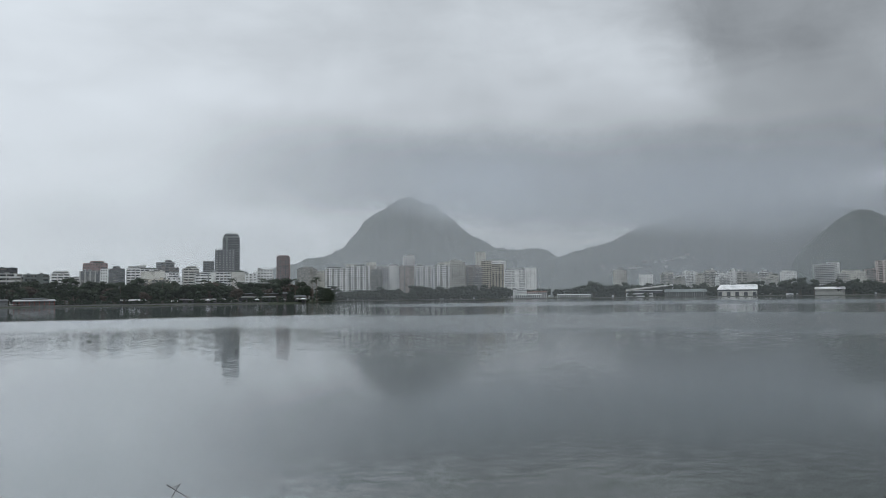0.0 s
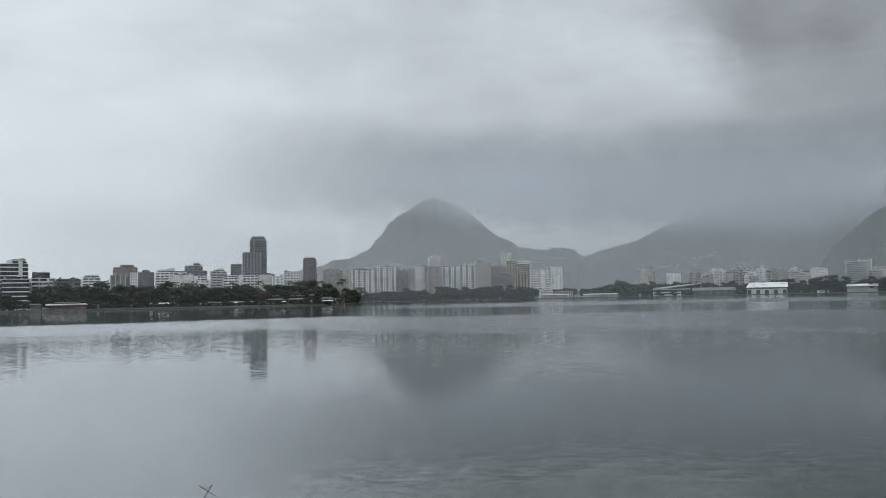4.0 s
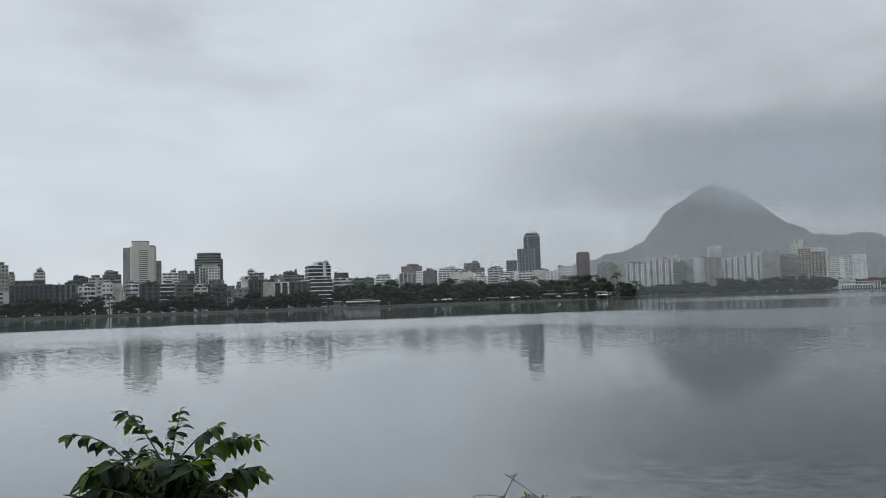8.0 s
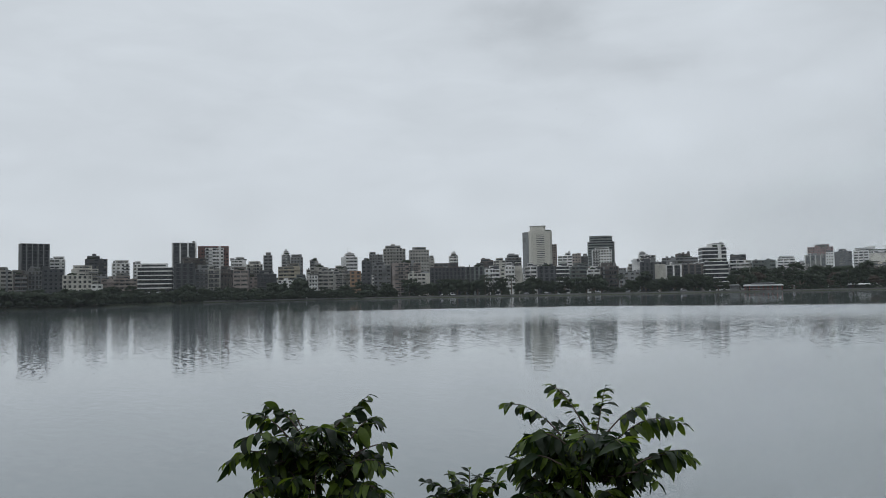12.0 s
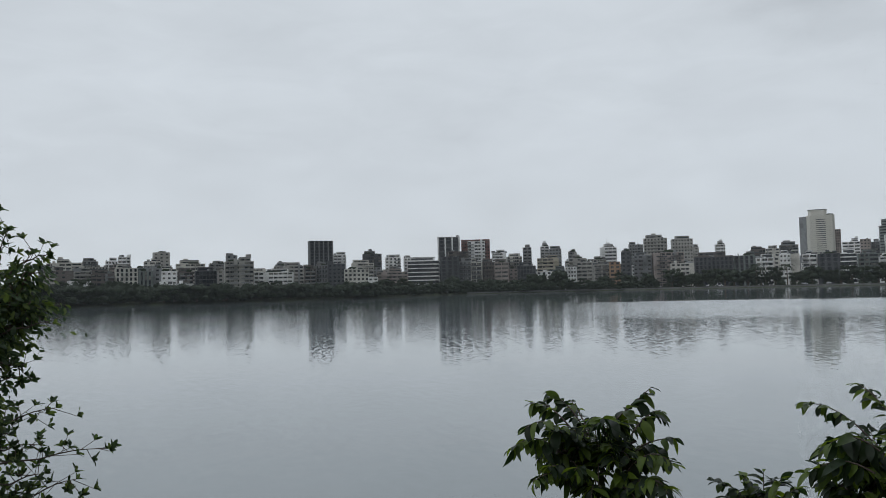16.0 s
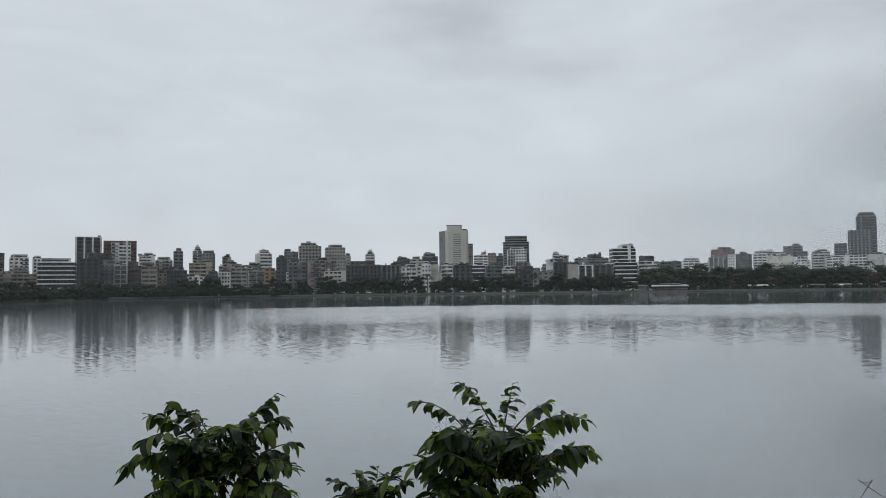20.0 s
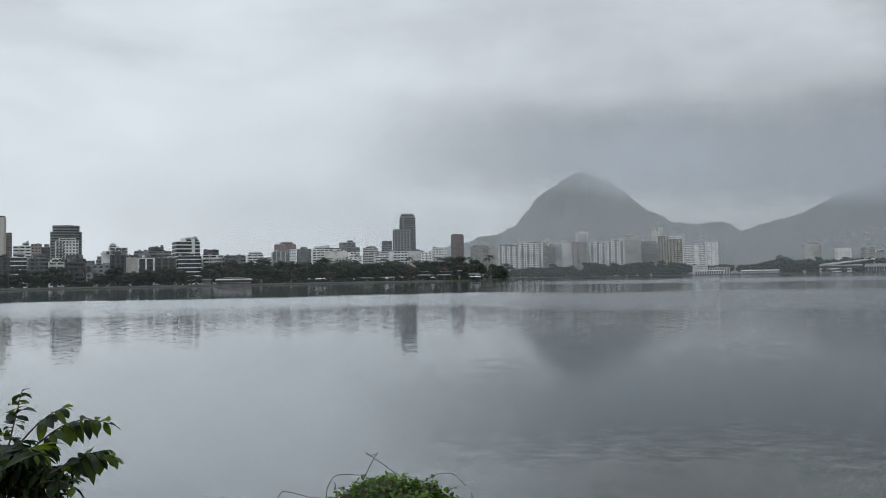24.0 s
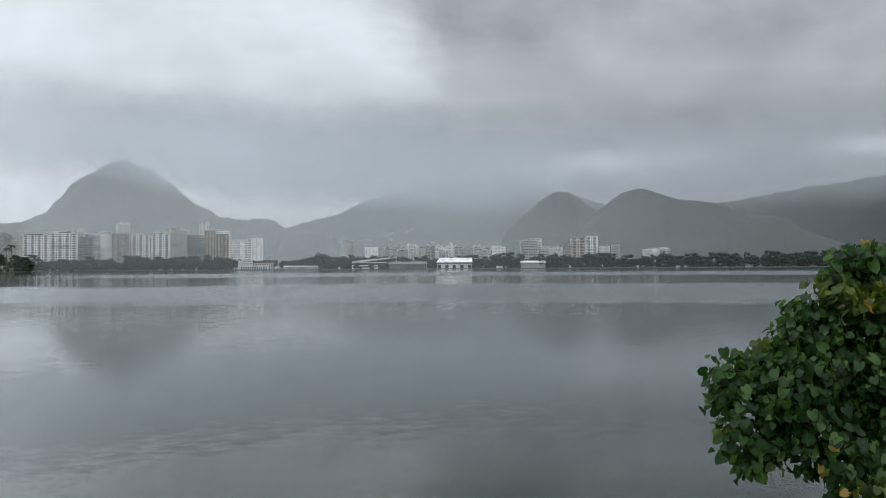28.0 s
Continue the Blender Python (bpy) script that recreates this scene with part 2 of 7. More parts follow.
def leaf_material(name, colour, young, yellow=0.03, share=0.92):
    """Living leaves: gloss on top, light through the blade, one tone per leaf with a few young and a few turning."""
    m = bpy.data.materials.new(name)
    m.use_nodes = True
    n, l = m.node_tree.nodes, m.node_tree.links
    b = n["Principled BSDF"]
    b.inputs["Roughness"].default_value, b.inputs["Specular IOR Level"].default_value = 0.48, 0.32
    ramp = n.new("ShaderNodeValToRGB")
    e = ramp.color_ramp.elements
    e[0].position, e[0].color = 0.0, (*[c * 0.6 for c in colour], 1)
    e[1].position, e[1].color = 0.5, (*colour, 1)
    e.new(share).color = (*young, 1)
    if yellow:
        e.new(0.995 - yellow).color = (*young, 1)
        e.new(0.998 - yellow).color = (0.30, 0.18, 0.04, 1)
    blot = n.new("ShaderNodeTexNoise")
    blot.inputs["Scale"].default_value = 40
    l.new(n.new("ShaderNodeNewGeometry").outputs["Position"], blot.inputs["Vector"])
    isl = n.new("ShaderNodeNewGeometry").outputs["Random Per Island"]
    own = n.new("ShaderNodeObjectInfo").outputs["Random"]
    both = n.new("ShaderNodeMath")
    both.operation = "ADD"
    l.new(isl, both.inputs[0])
    l.new(own, both.inputs[1])
    frac = n.new("ShaderNodeMath")
    frac.operation = "FRACT"
    l.new(both.outputs[0], frac.inputs[0])
    l.new(frac.outputs[0], ramp.inputs[0])
    hsv = n.new("ShaderNodeHueSaturation")
    l.new(ramp.outputs[0], hsv.inputs["Color"])
    val = n.new("ShaderNodeMath")
    val.operation = "MULTIPLY_ADD"
    val.inputs[1].default_value, val.inputs[2].default_value = 0.7, 0.65
    l.new(blot.outputs[0], val.inputs[0])
    l.new(val.outputs[0], hsv.inputs["Value"])
    l.new(hsv.outputs[0], b.inputs["Base Color"])
    through_ = n.new("ShaderNodeBsdfTranslucent")
    glow = n.new("ShaderNodeHueSaturation")
    glow.inputs["Hue"].default_value, glow.inputs["Saturation"].default_value, glow.inputs["Value"].default_value = 0.485, 1.1, 2.2
    l.new(hsv.outputs[0], glow.inputs["Color"])
    l.new(glow.outputs[0], through_.inputs["Color"])
    mix = n.new("ShaderNodeMixShader")
    mix.inputs[0].default_value = 0.42
    l.new(b.outputs[0], mix.inputs[1])
    l.new(through_.outputs[0], mix.inputs[2])
    l.new(mix.outputs[0], n["Material Output"].inputs["Surface"])
    return m


LEAF_BUSH = leaf_material("pinnate_leaf", (0.014, 0.029, 0.010), (0.075, 0.115, 0.016), 0.0, 0.82)
LEAF_VINE = leaf_material("vine_leaf", (0.045, 0.10, 0.014), (0.10, 0.17, 0.025), 0.0)
LEAF_HEART = leaf_material("heart_leaf", (0.020, 0.058, 0.013), (0.062, 0.12, 0.022), 0.004)
LEAF_YOUNG = leaf_material("young_heart_leaf", (0.055, 0.09, 0.016), (0.11, 0.135, 0.02), 0.03)
LEAF_OVAL = leaf_material("oval_leaf", (0.034, 0.06, 0.024), (0.08, 0.115, 0.03), 0.0)


def water_material():
    """Murky lagoon: ripples of two sizes, calmer and rougher lanes laid by the wind."""
    m = bpy.data.materials.new("lagoon_water")
    m.use_nodes = True
    n, l = m.node_tree.nodes, m.node_tree.links
    b = n["Principled BSDF"]
    where = n.new("ShaderNodeNewGeometry").outputs["Position"]

    def noise_at(scale, stretch, detail):
        mp = n.new("ShaderNodeMapping")
        mp.inputs["Scale"].default_value = stretch
        mp.inputs["Rotation"].default_value = (0, 0, radians(12))
        l.new(where, mp.inputs["Vector"])
        t = n.new("ShaderNodeTexNoise")
        t.inputs["Scale"].default_value, t.inputs["Detail"].default_value = scale, detail
        l.new(mp.outputs[0], t.inputs["Vector"])
        return t.outputs[0]

    # a breeze lane that follows the near shore, and ragged calmer streaks
    flat = n.new("ShaderNodeVectorMath")
    flat.operation = "LENGTH"
    l.new(where, flat.inputs[0])
    wob = n.new("ShaderNodeMath")
    wob.operation = "MULTIPLY_ADD"
    wob.inputs[1].default_value = 80.0
    l.new(noise_at(0.02, (0.5, 1.0, 1.0), 3.0), wob.inputs[0])
    l.new(flat.outputs["Value"], wob.inputs[2])
    far = n.new("ShaderNodeMath")
    far.operation = "MULTIPLY"
    far.inputs[1].default_value = 0.001
    l.new(wob.outputs[0], far.inputs[0])
    xyz = n.new("ShaderNodeSeparateXYZ")
    l.new(where, xyz.inputs[0])
    way = n.new("ShaderNodeMath")
    way.operation = "ARCTAN2"
    l.new(xyz.outputs["X"], way.inputs[0])
    l.new(xyz.outputs["Y"], way.inputs[1])

    def toward(right, left):
        """A smooth change with the bearing from the right of the lagoon (0) to its left (1)."""
        g = n.new("ShaderNodeMapRange")
        g.interpolation_type = "SMOOTHSTEP"
        g.inputs["From Min"].default_value, g.inputs["From Max"].default_value = radians(right), radians(left)
        l.new(way.outputs[0], g.inputs["Value"])
        return g.outputs[0]

    def ramp_of(stops):
        r = n.new("ShaderNodeValToRGB")
        e = r.color_ramp.elements
        e[0].position, e[0].color = 0.0, (stops[0][1],) * 3 + (1,)
        e[1].position, e[1].color = 1.0, (stops[-1][1],) * 3 + (1,)
        for at, v in stops:
            e.new(at).color = (v, v, v, 1)
        l.new(far.outputs[0], r.inputs[0])
        return r.outputs[0]

    # sheltered water off the city, livelier open water towards the hills
    lanes = n.new("ShaderNodeMix")
    lanes.data_type = "RGBA"
    l.new(toward(2, -14), lanes.inputs["Factor"])
    l.new(ramp_of(WIND_OPEN), lanes.inputs[6])
    l.new(ramp_of(WIND), lanes.inputs[7])
    cove = n.new("ShaderNodeMix")
    cove.data_type = "RGBA"
    l.new(toward(-50, -62), cove.inputs["Factor"])
    l.new(lanes.outputs[2], cove.inputs[6])
    l.new(ramp_of(WIND_COVE), cove.inputs[7])
    lanes = cove
    # brightness painted in: pale base colour and high IOR off the city, dark opposite
    side_light = n.new("ShaderNodeMix")
    side_light.data_type = "RGBA"
    side_light.inputs[6].default_value, side_light.inputs[7].default_value = (0.011, 0.020, 0.016, 1), (0.126, 0.15, 0.158, 1)
    l.new(toward(5, -28), side_light.inputs["Factor"])
    l.new(side_light.outputs[2], b.inputs["Base Color"])
    side_ior = n.new("ShaderNodeMapRange")
    side_ior.inputs["To Min"].default_value, side_ior.inputs["To Max"].default_value = 1.36, 1.8
    l.new(toward(5, -28), side_ior.inputs["Value"])
    l.new(side_ior.outputs[0], b.inputs["IOR"])
    # the slope of the ripples, across and along the wind, for the whole lagoon at one grain
    lean = n.new("ShaderNodeVectorMath")
    lean.operation = "SUBTRACT"
    lean.inputs[1].default_value = (1.0, 1.0, 1.0)
    both = n.new("ShaderNodeVectorMath")
    both.operation = "ADD"
    for i, (scale, stretch) in enumerate(((10.0, (0.75, 1.1, 1.0)), (3.6, (0.6, 1.15, 1.0)))):
        mp = n.new("ShaderNodeMapping")
        mp.inputs["Scale"].default_value, mp.inputs["Rotation"].default_value = stretch, (0, 0, radians(15 - 25 * i))
        l.new(where, mp.inputs["Vector"])
        t = n.new("ShaderNodeTexNoise")
        t.inputs["Scale"].default_value, t.inputs["Detail"].default_value = scale, 3.0
        l.new(mp.outputs[0], t.inputs["Vector"])
        l.new(t.outputs["Color"], both.inputs[i])
    l.new(both.outputs[0], lean.inputs[0])
    tilt = n.new("ShaderNodeVectorMath")
    tilt.operation = "MULTIPLY"
    l.new(lean.outputs[0], tilt.inputs[0])
    l.new(lanes.outputs[2], tilt.inputs[1])
    flatten = n.new("ShaderNodeVectorMath")
    flatten.operation = "MULTIPLY_ADD"
    flatten.inputs[1].default_value, flatten.inputs[2].default_value = (1, 1, 0), (0, 0, 1)
    # where the breeze is up, the faces that show lean towards the near shore
    steep = n.new("ShaderNodeMath")
    steep.operation, steep.use_clamp = "SUBTRACT", True
    l.new(lanes.outputs[2], steep.inputs[0])
    steep.inputs[1].default_value = 0.15
    calm = n.new("ShaderNodeMath")
    calm.operation = "MULTIPLY"
    l.new(steep.outputs[0], calm.inputs[0])
    l.new(toward(-66, -46), calm.inputs[1])
    ahead = n.new("ShaderNodeVectorMath")
    ahead.operation = "NORMALIZE"
    l.new(where, ahead.inputs[0])
    shove = n.new("ShaderNodeMath")
    shove.operation = "MULTIPLY"
    shove.inputs[1].default_value = -0.33
    l.new(calm.outputs[0], shove.inputs[0])
    push = n.new("ShaderNodeVectorMath")
    push.operation = "SCALE"
    l.new(ahead.outputs[0], push.inputs[0])
    l.new(shove.outputs[0], push.inputs["Scale"])
    total = n.new("ShaderNodeVectorMath")
    total.operation = "ADD"
    l.new(tilt.outputs[0], total.inputs[0])
    l.new(push.outputs[0], total.inputs[1])
    l.new(total.outputs[0], flatten.inputs[0])
    unit = n.new("ShaderNodeVectorMath")
    unit.operation = "NORMALIZE"
    l.new(flatten.outputs[0], unit.inputs[0])
    l.new(unit.outputs[0], b.inputs["Normal"])
    blur = n.new("ShaderNodeMapRange")
    blur.inputs["To Min"].default_value, blur.inputs["To Max"].default_value = 0.07, 0.045
    l.new(toward(2, -12), blur.inputs["Value"])
    l.new(blur.outputs[0], b.inputs["Roughness"])
    return m


# wind by distance from the near shore (kilometres): how steep the ripples are
WIND = ((0.05, 0.026), (0.055, 0.03), (0.075, 0.05), (0.09, 0.085), (0.110, 0.09), (0.142, 0.35), (0.188, 0.35), (0.202, 0.02))
WIND_OPEN = ((0.03, 0.028), (0.065, 0.038), (0.085, 0.06), (0.104, 0.10), (0.12, 0.40), (0.168, 0.40), (0.19, 0.10), (0.29, 0.08), (0.34, 0.36), (0.46, 0.36), (0.52, 0.12), (0.99, 0.12))
# the sheltered cove before the thick shrubs: an even light ripple
WIND_COVE = ((0.05, 0.026), (0.07, 0.05), (0.11, 0.08), (0.16, 0.085), (0.22, 0.06), (0.4, 0.03))
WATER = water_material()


def veil_material(name, thick, rise, fall, left, right, ragged=0.0, slope=0.0, tone=None):
    """Mist: a thin scattering layer that the sky lights. It thickens between the two heights of rise, thins out between those of fall,
    and ends softly at the bearings left and right (each a pair: full, none). slope: how much its base drops per degree of bearing."""
    m = bpy.data.materials.new(name)
    m.use_nodes = True
    n, l = m.node_tree.nodes, m.node_tree.links
    n.remove(n["Principled BSDF"])
    white, pass_on, clear_ = n.new("ShaderNodeBsdfDiffuse"), n.new("ShaderNodeBsdfTranslucent"), n.new("ShaderNodeBsdfTransparent")
    white.inputs["Color"].default_value = pass_on.inputs["Color"].default_value = tone or MIST
    half, veil_ = n.new("ShaderNodeMixShader"), n.new("ShaderNodeMixShader")
    l.new(white.outputs[0], half.inputs[1])
    l.new(pass_on.outputs[0], half.inputs[2])

    def calc(op, p, q, r=None):
        k = n.new("ShaderNodeMath")
        k.operation = op
        for i, v in enumerate((p, q, r)):
            if isinstance(v, (int, float)):
                k.inputs[i].default_value = v
            elif v is not None:
                l.new(v, k.inputs[i])
        return k.outputs[0]

    def soft(v, lo, hi):
        k = n.new("ShaderNodeMapRange")
        k.interpolation_type = "SMOOTHSTEP"
        k.inputs["From Min"].default_value, k.inputs["From Max"].default_value = lo, hi
        l.new(v, k.inputs["Value"])
        return k.outputs[0]

    where = n.new("ShaderNodeNewGeometry").outputs["Position"]
    xyz = n.new("ShaderNodeSeparateXYZ")
    l.new(where, xyz.inputs[0])
    bearing = calc("MULTIPLY", calc("ARCTAN2", calc("MULTIPLY", xyz.outputs["X"], -1.0), xyz.outputs["Y"]), 57.29578)
    puff = n.new("ShaderNodeTexNoise")
    puff.inputs["Scale"].default_value, puff.inputs["Detail"].default_value = 0.0026, 4.0
    l.new(where, puff.inputs["Vector"])
    z = calc("MULTIPLY_ADD", calc("SUBTRACT", puff.outputs[0], 0.5), ragged, xyz.outputs["Z"])
    z = calc("MULTIPLY_ADD", calc("ADD", calc("MAXIMUM", bearing, -20.0), 10.0), -slope, z)
    dens = calc("MULTIPLY", soft(z, *fall[::-1]), soft(bearing, left[1], left[0]))
    dens = calc("MULTIPLY", dens, soft(bearing, right[1], right[0]))
    if rise:
        dens = calc("MULTIPLY", dens, soft(z, *rise))
    l.new(calc("MULTIPLY", dens, thick), veil_.inputs[0])
    l.new(clear_.outputs[0], veil_.inputs[1])
    l.new(half.outputs[0], veil_.inputs[2])
    l.new(veil_.outputs[0], n["Material Output"].inputs["Surface"])
    return m


MIST = (0.85, 0.885, 0.93, 1)

# ---- helpers for building ----
def mesh_of(name, verts, faces, mat, smooth=False):
    me = bpy.data.meshes.new(name)
    me.from_pydata(verts, [], faces)
    me.materials.append(mat)
    if smooth:
        me.shade_smooth()
    return me


def part(name, bm, mat, parent, label=""):
    """One mesh object under a thing or part, from a bmesh or a mesh."""
    if isinstance(bm, bmesh.types.BMesh):
        me = bpy.data.meshes.new(name)
        bm.to_mesh(me)
        bm.free()
        me.materials.append(mat)
    else:
        me = bm
    ob = new(name, me)
    ob.parent = parent
    return tagged(ob, label)


def thing(name, m, label, category, group="", kind=""):
    ob = new(name)
    ob.matrix_world = m
    ob.empty_display_size = 0.2
    return tagged(ob, label, category, group, kind)


UNIT = {}


def unit_box(mat):
    """A box of one metre on the ground plane with a slight chamfer on its upright edges, shared by all boxes of one material."""
    if mat.name not in UNIT:
        c = 0.5
        k = 0.488
        ring = [(-c, -k), (-k, -c), (k, -c), (c, -k), (c, k), (k, c), (-k, c), (-c, k)]
        v = [(x, y, z) for z in (0, 1) for x, y in ring]
        f = [tuple(range(7, -1, -1)), tuple(range(8, 16))] + [(i, (i + 1) % 8, 8 + (i + 1) % 8, 8 + i) for i in range(8)]
        UNIT[mat.name] = mesh_of("box_" + mat.name, v, f, mat)
    return UNIT[mat.name]


def slab(name, parent, mat, x, y, z, sx, sy, sz, label=""):
    ob = new(name, unit_box(mat))
    ob.parent, ob.location, ob.scale = parent, (x, y, z), (sx, sy, sz)
    return tagged(ob, label)


def spot(az, dist, z=0.0):
    a = radians(az)
    return Vector((-math.sin(a) * dist, math.cos(a) * dist, z))

# ---- ground, lagoon, shore ----
SHORE_AZ = [-180, -101, -100, -75, -60, -25, -8, 5, 8, 9.6, 12, 20, 28, 35, 48, 58, 66, 72, 82, 95, 112, 120, 121, 180]
SHORE_D = [9, 9, 300, 900, 1180, 1150, 1130, 1120, 1100, 690, 640, 620, 575, 565, 560, 555, 490, 350, 300, 265, 240, 200, 9, 9]
LAND_Z = 1.1


def shore(az):
    return float(np.interp(az, SHORE_AZ, SHORE_D)) + (2.2 * noise.noise(Vector((az * 0.9, 3.0, 0))) if -100 < az < 120 else 0)


def bank(az):
    """How far the camera's own bank reaches before it falls to the water."""
    return 6.2 + 0.7 * noise.noise(Vector((az * 0.05, 0, 5.0))) if -101 < az < 121 else 8.9


def build_ground():
    steps = [a for a in np.arange(-180, 180, 0.5)]
    verts, faces = [(0, 0, 1.35)], []
    rings = 12
    for az in steps:
        d, b = shore(az), bank(az)
        lake = -101 < az < 121
        for r, z in ((2.0, 1.36), (b * 0.7, 1.30), (b, 1.0 if lake else 1.3), (b + 2.2, -0.8 if lake else 1.3), (min(d - 4, b + 12), -1.6 if lake else 1.3), (d - 3, -1.2 if lake else 1.3),
                     (d, LAND_Z - 0.35), (d + 1.5, LAND_Z), (d + 160, LAND_Z + 0.5), (d + 700, 3.0), (3200, 4.0), (4950, 6.0)):
            r = max(r, b + 3) if z < 0 and r > b else r
            p = spot(az, r)
            bump_ = 0.08 * noise.noise(Vector((p.x, p.y, 0))) if r < 20 else 0
            verts.append((p.x, p.y, z + bump_))
    n = len(steps)
    for i in range(n):
        a, b = 1 + i * rings, 1 + ((i + 1) % n) * rings
        faces.append((0, a, b))
        for k in range(rings - 1):
            faces.append((a + k, a + k + 1, b + k + 1, b + k))
    me = mesh_of("ground", verts, faces, EARTH, True)
    me.validate()
    tagged(new("ground", me), "grassy lagoon shore and city ground around the water", "ground", kind="structure")


build_ground()

ring = [(0, 0, 0)] + [(*(spot(az, r))[:2], 0.0) for r in (30, 200, 900, 1900) for az in range(0, 360, 3)]
wf = [(0, 1 + i, 1 + (i + 1) % 120) for i in range(120)]
wf += [(1 + k * 120 + i, 1 + (k + 1) * 120 + i, 1 + (k + 1) * 120 + (i + 1) % 120, 1 + k * 120 + (i + 1) % 120) for k in range(3) for i in range(120)]
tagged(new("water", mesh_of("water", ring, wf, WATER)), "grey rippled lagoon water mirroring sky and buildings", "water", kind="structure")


def strip(name, az0, az1, inner, outer, z0, z1, mat, label, category):
    """A band along the shore with a flat top and a face to the water."""
    v, f = [], []
    azs = np.arange(az0, az1 + 0.01, 0.5)
    for az in azs:
        d = shore(az)
        for r, z in ((d + inner, z0), (d + inner, z1), (d + outer, z1), (d + outer, z0)):
            p = spot(az, r)
            v.append((p.x, p.y, z))
    for i in range(len(azs) - 1):
        for k in range(3):
            f.append((i * 4 + k, i * 4 + k + 1, i * 4 + 4 + k + 1, i * 4 + 4 + k))
    tagged(new(name, mesh_of(name, v, f, mat)), label, category, kind="structure")


strip("seawall", 12.5, 66, -0.6, 0.4, -0.8, LAND_Z + 0.25, WALLC, "low grey concrete seawall along the far shore", "seawall")
strip("seawall_east", -52, 8.4, -0.6, 0.4, -0.8, LAND_Z + 0.2, WALLC, "weathered stone edge of the far park shore", "seawall")
strip("lakeside_path", 12.5, 66, 2.0, 4.6, LAND_Z - 0.4, LAND_Z + 0.08, WALLC, "pale concrete cycle path by the water", "path")
strip("road", 24, 70, 16, 28, LAND_Z - 0.4, LAND_Z + 0.25, ASPHALT, "dark asphalt avenue in front of the buildings", "road")


# ---- hills ----
def ridge(name, dist, crest, depth, label, mat=None, rough=1.0):
    """A wooded hill: crest as bearings and elevations seen over the water, sloping down to front and back."""
    az = [c[0] for c in crest][::-1]
    el = [c[1] for c in crest][::-1]
    azs = np.arange(az[0], az[-1] + 0.001, 0.12)
    rows_ = 26
    v, f = [], []
    for a in azs:
        h = dist * math.tan(radians(float(np.interp(a, az, el)))) + EYE
        edge = min(1.0, (a - az[0]) / 1.6, (az[-1] - a) / 1.6)
        h *= edge * edge * (3 - 2 * edge)
        for k in range(rows_):
            s = k / (rows_ - 1) * 1.5
            up = math.sin(min(s, 1.0) * math.pi / 2) ** 1.15 if s < 1 else 1 - (s - 1) * 1.5
            r = dist - depth * (1 - s)
            p = spot(a, r)
            gully = noise.fractal(Vector((p.x * 0.0035, p.y * 0.0035, 1.7)), 0.9, 2.1, 5)
            tuft = noise.fractal(Vector((p.x * 0.03, p.y * 0.03, up * 2)), 0.7, 2.2, 4)
            near1 = min(1.0, abs(1 - s) * 4)
            z = h * up * (1 + 0.2 * (dist / 3900) ** 2 * rough * gully * near1) + (9.0 * (dist / 3900) ** 2 * tuft + 2.0) * min(1, 2 * up) - 4
            v.append((p.x, p.y, max(-6.0, z)))
    for i in range(len(azs) - 1):
        for k in range(rows_ - 1):
            f.append((i * rows_ + k, i * rows_ + k + 1, (i + 1) * rows_ + k + 1, (i + 1) * rows_ + k))
    ob = new(name, mesh_of(name, v, f, mat or FOREST, True))
    return tagged(ob, label, "mountain", kind="structure")


ridge("mountain_twin_peak", 3900, [(14.25, 2.04), (12.32, 2.16), (10.76, 2.35), (9.77, 2.71), (8.57, 2.86), (7.57, 3.38), (7.09, 3.74), (6.56, 4.47), (5.75, 5.28), (4.93, 5.96), (3.91, 6.41), (3.01, 6.78), (2.07, 6.80), (1.05, 6.50), (-0.17, 5.64), (-1.79, 4.60), (-3.41, 3.60), (-4.42, 3.22), (-5.43, 3.13), (-6.64, 3.18), (-7.45, 3.02), (-8.24, 2.62), (-9.81, 1.79)], 900, "steep wooded granite peak fading into low cloud")
ridge("mountain_ridge_cloudy", 3300, [(-6.74, 1.79), (-7.72, 2.51), (-8.39, 2.91), (-10.29, 3.44), (-11.88, 3.76), (-12.77, 4.13), (-13.90, 4.74), (-15.93, 5.35), (-18.38, 5.83), (-21.24, 6.13), (-24.09, 5.98), (-26.51, 5.53), (-29.69, 4.87), (-32.03, 3.94), (-35.09, 2.78)], 460, "dark wooded mountain flank rising into cloud")
ridge("hill_pointed", 2500, [(-22.43, 1.33), (-23.45, 2.13), (-24.27, 2.94), (-25.29, 3.86), (-26.10, 4.62), (-26.83, 5.13), (-27.51, 5.40), (-28.23, 5.34), (-28.90, 4.97), (-29.88, 4.23), (-31.05, 3.45), (-32.41, 2.43)], 500, "pointed dark wooded hill")
ridge("hill_round", 2150, [(-27.47, 0.88), (-28.48, 1.88), (-29.28, 2.88), (-30.47, 3.98), (-31.46, 4.71), (-32.13, 5.17), (-33.13, 5.34), (-33.98, 5.24), (-34.81, 4.94), (-36.05, 4.55), (-37.35, 4.43), (-38.63, 4.16), (-39.71, 3.71), (-40.95, 3.44), (-42.00, 3.33), (-42.86, 3.05), (-43.70, 2.46), (-44.70, 1.96), (-46.01, 1.49), (-47.60, 0.85), (-48.48, 0.59)], 520, "broad rounded dark wooded hill")
ridge("mountain_ridge_north", 3300, [(-33.95, 2.60), (-35.85, 3.40), (-37.72, 4.05), (-40.62, 4.55), (-44.75, 5.05), (-48.31, 5.70), (-56.00, 7.20), (-70.00, 8.00), (-90.00, 6.00), (-99.00, 2.00)], 460, "grey forested ridge under dark cloud")


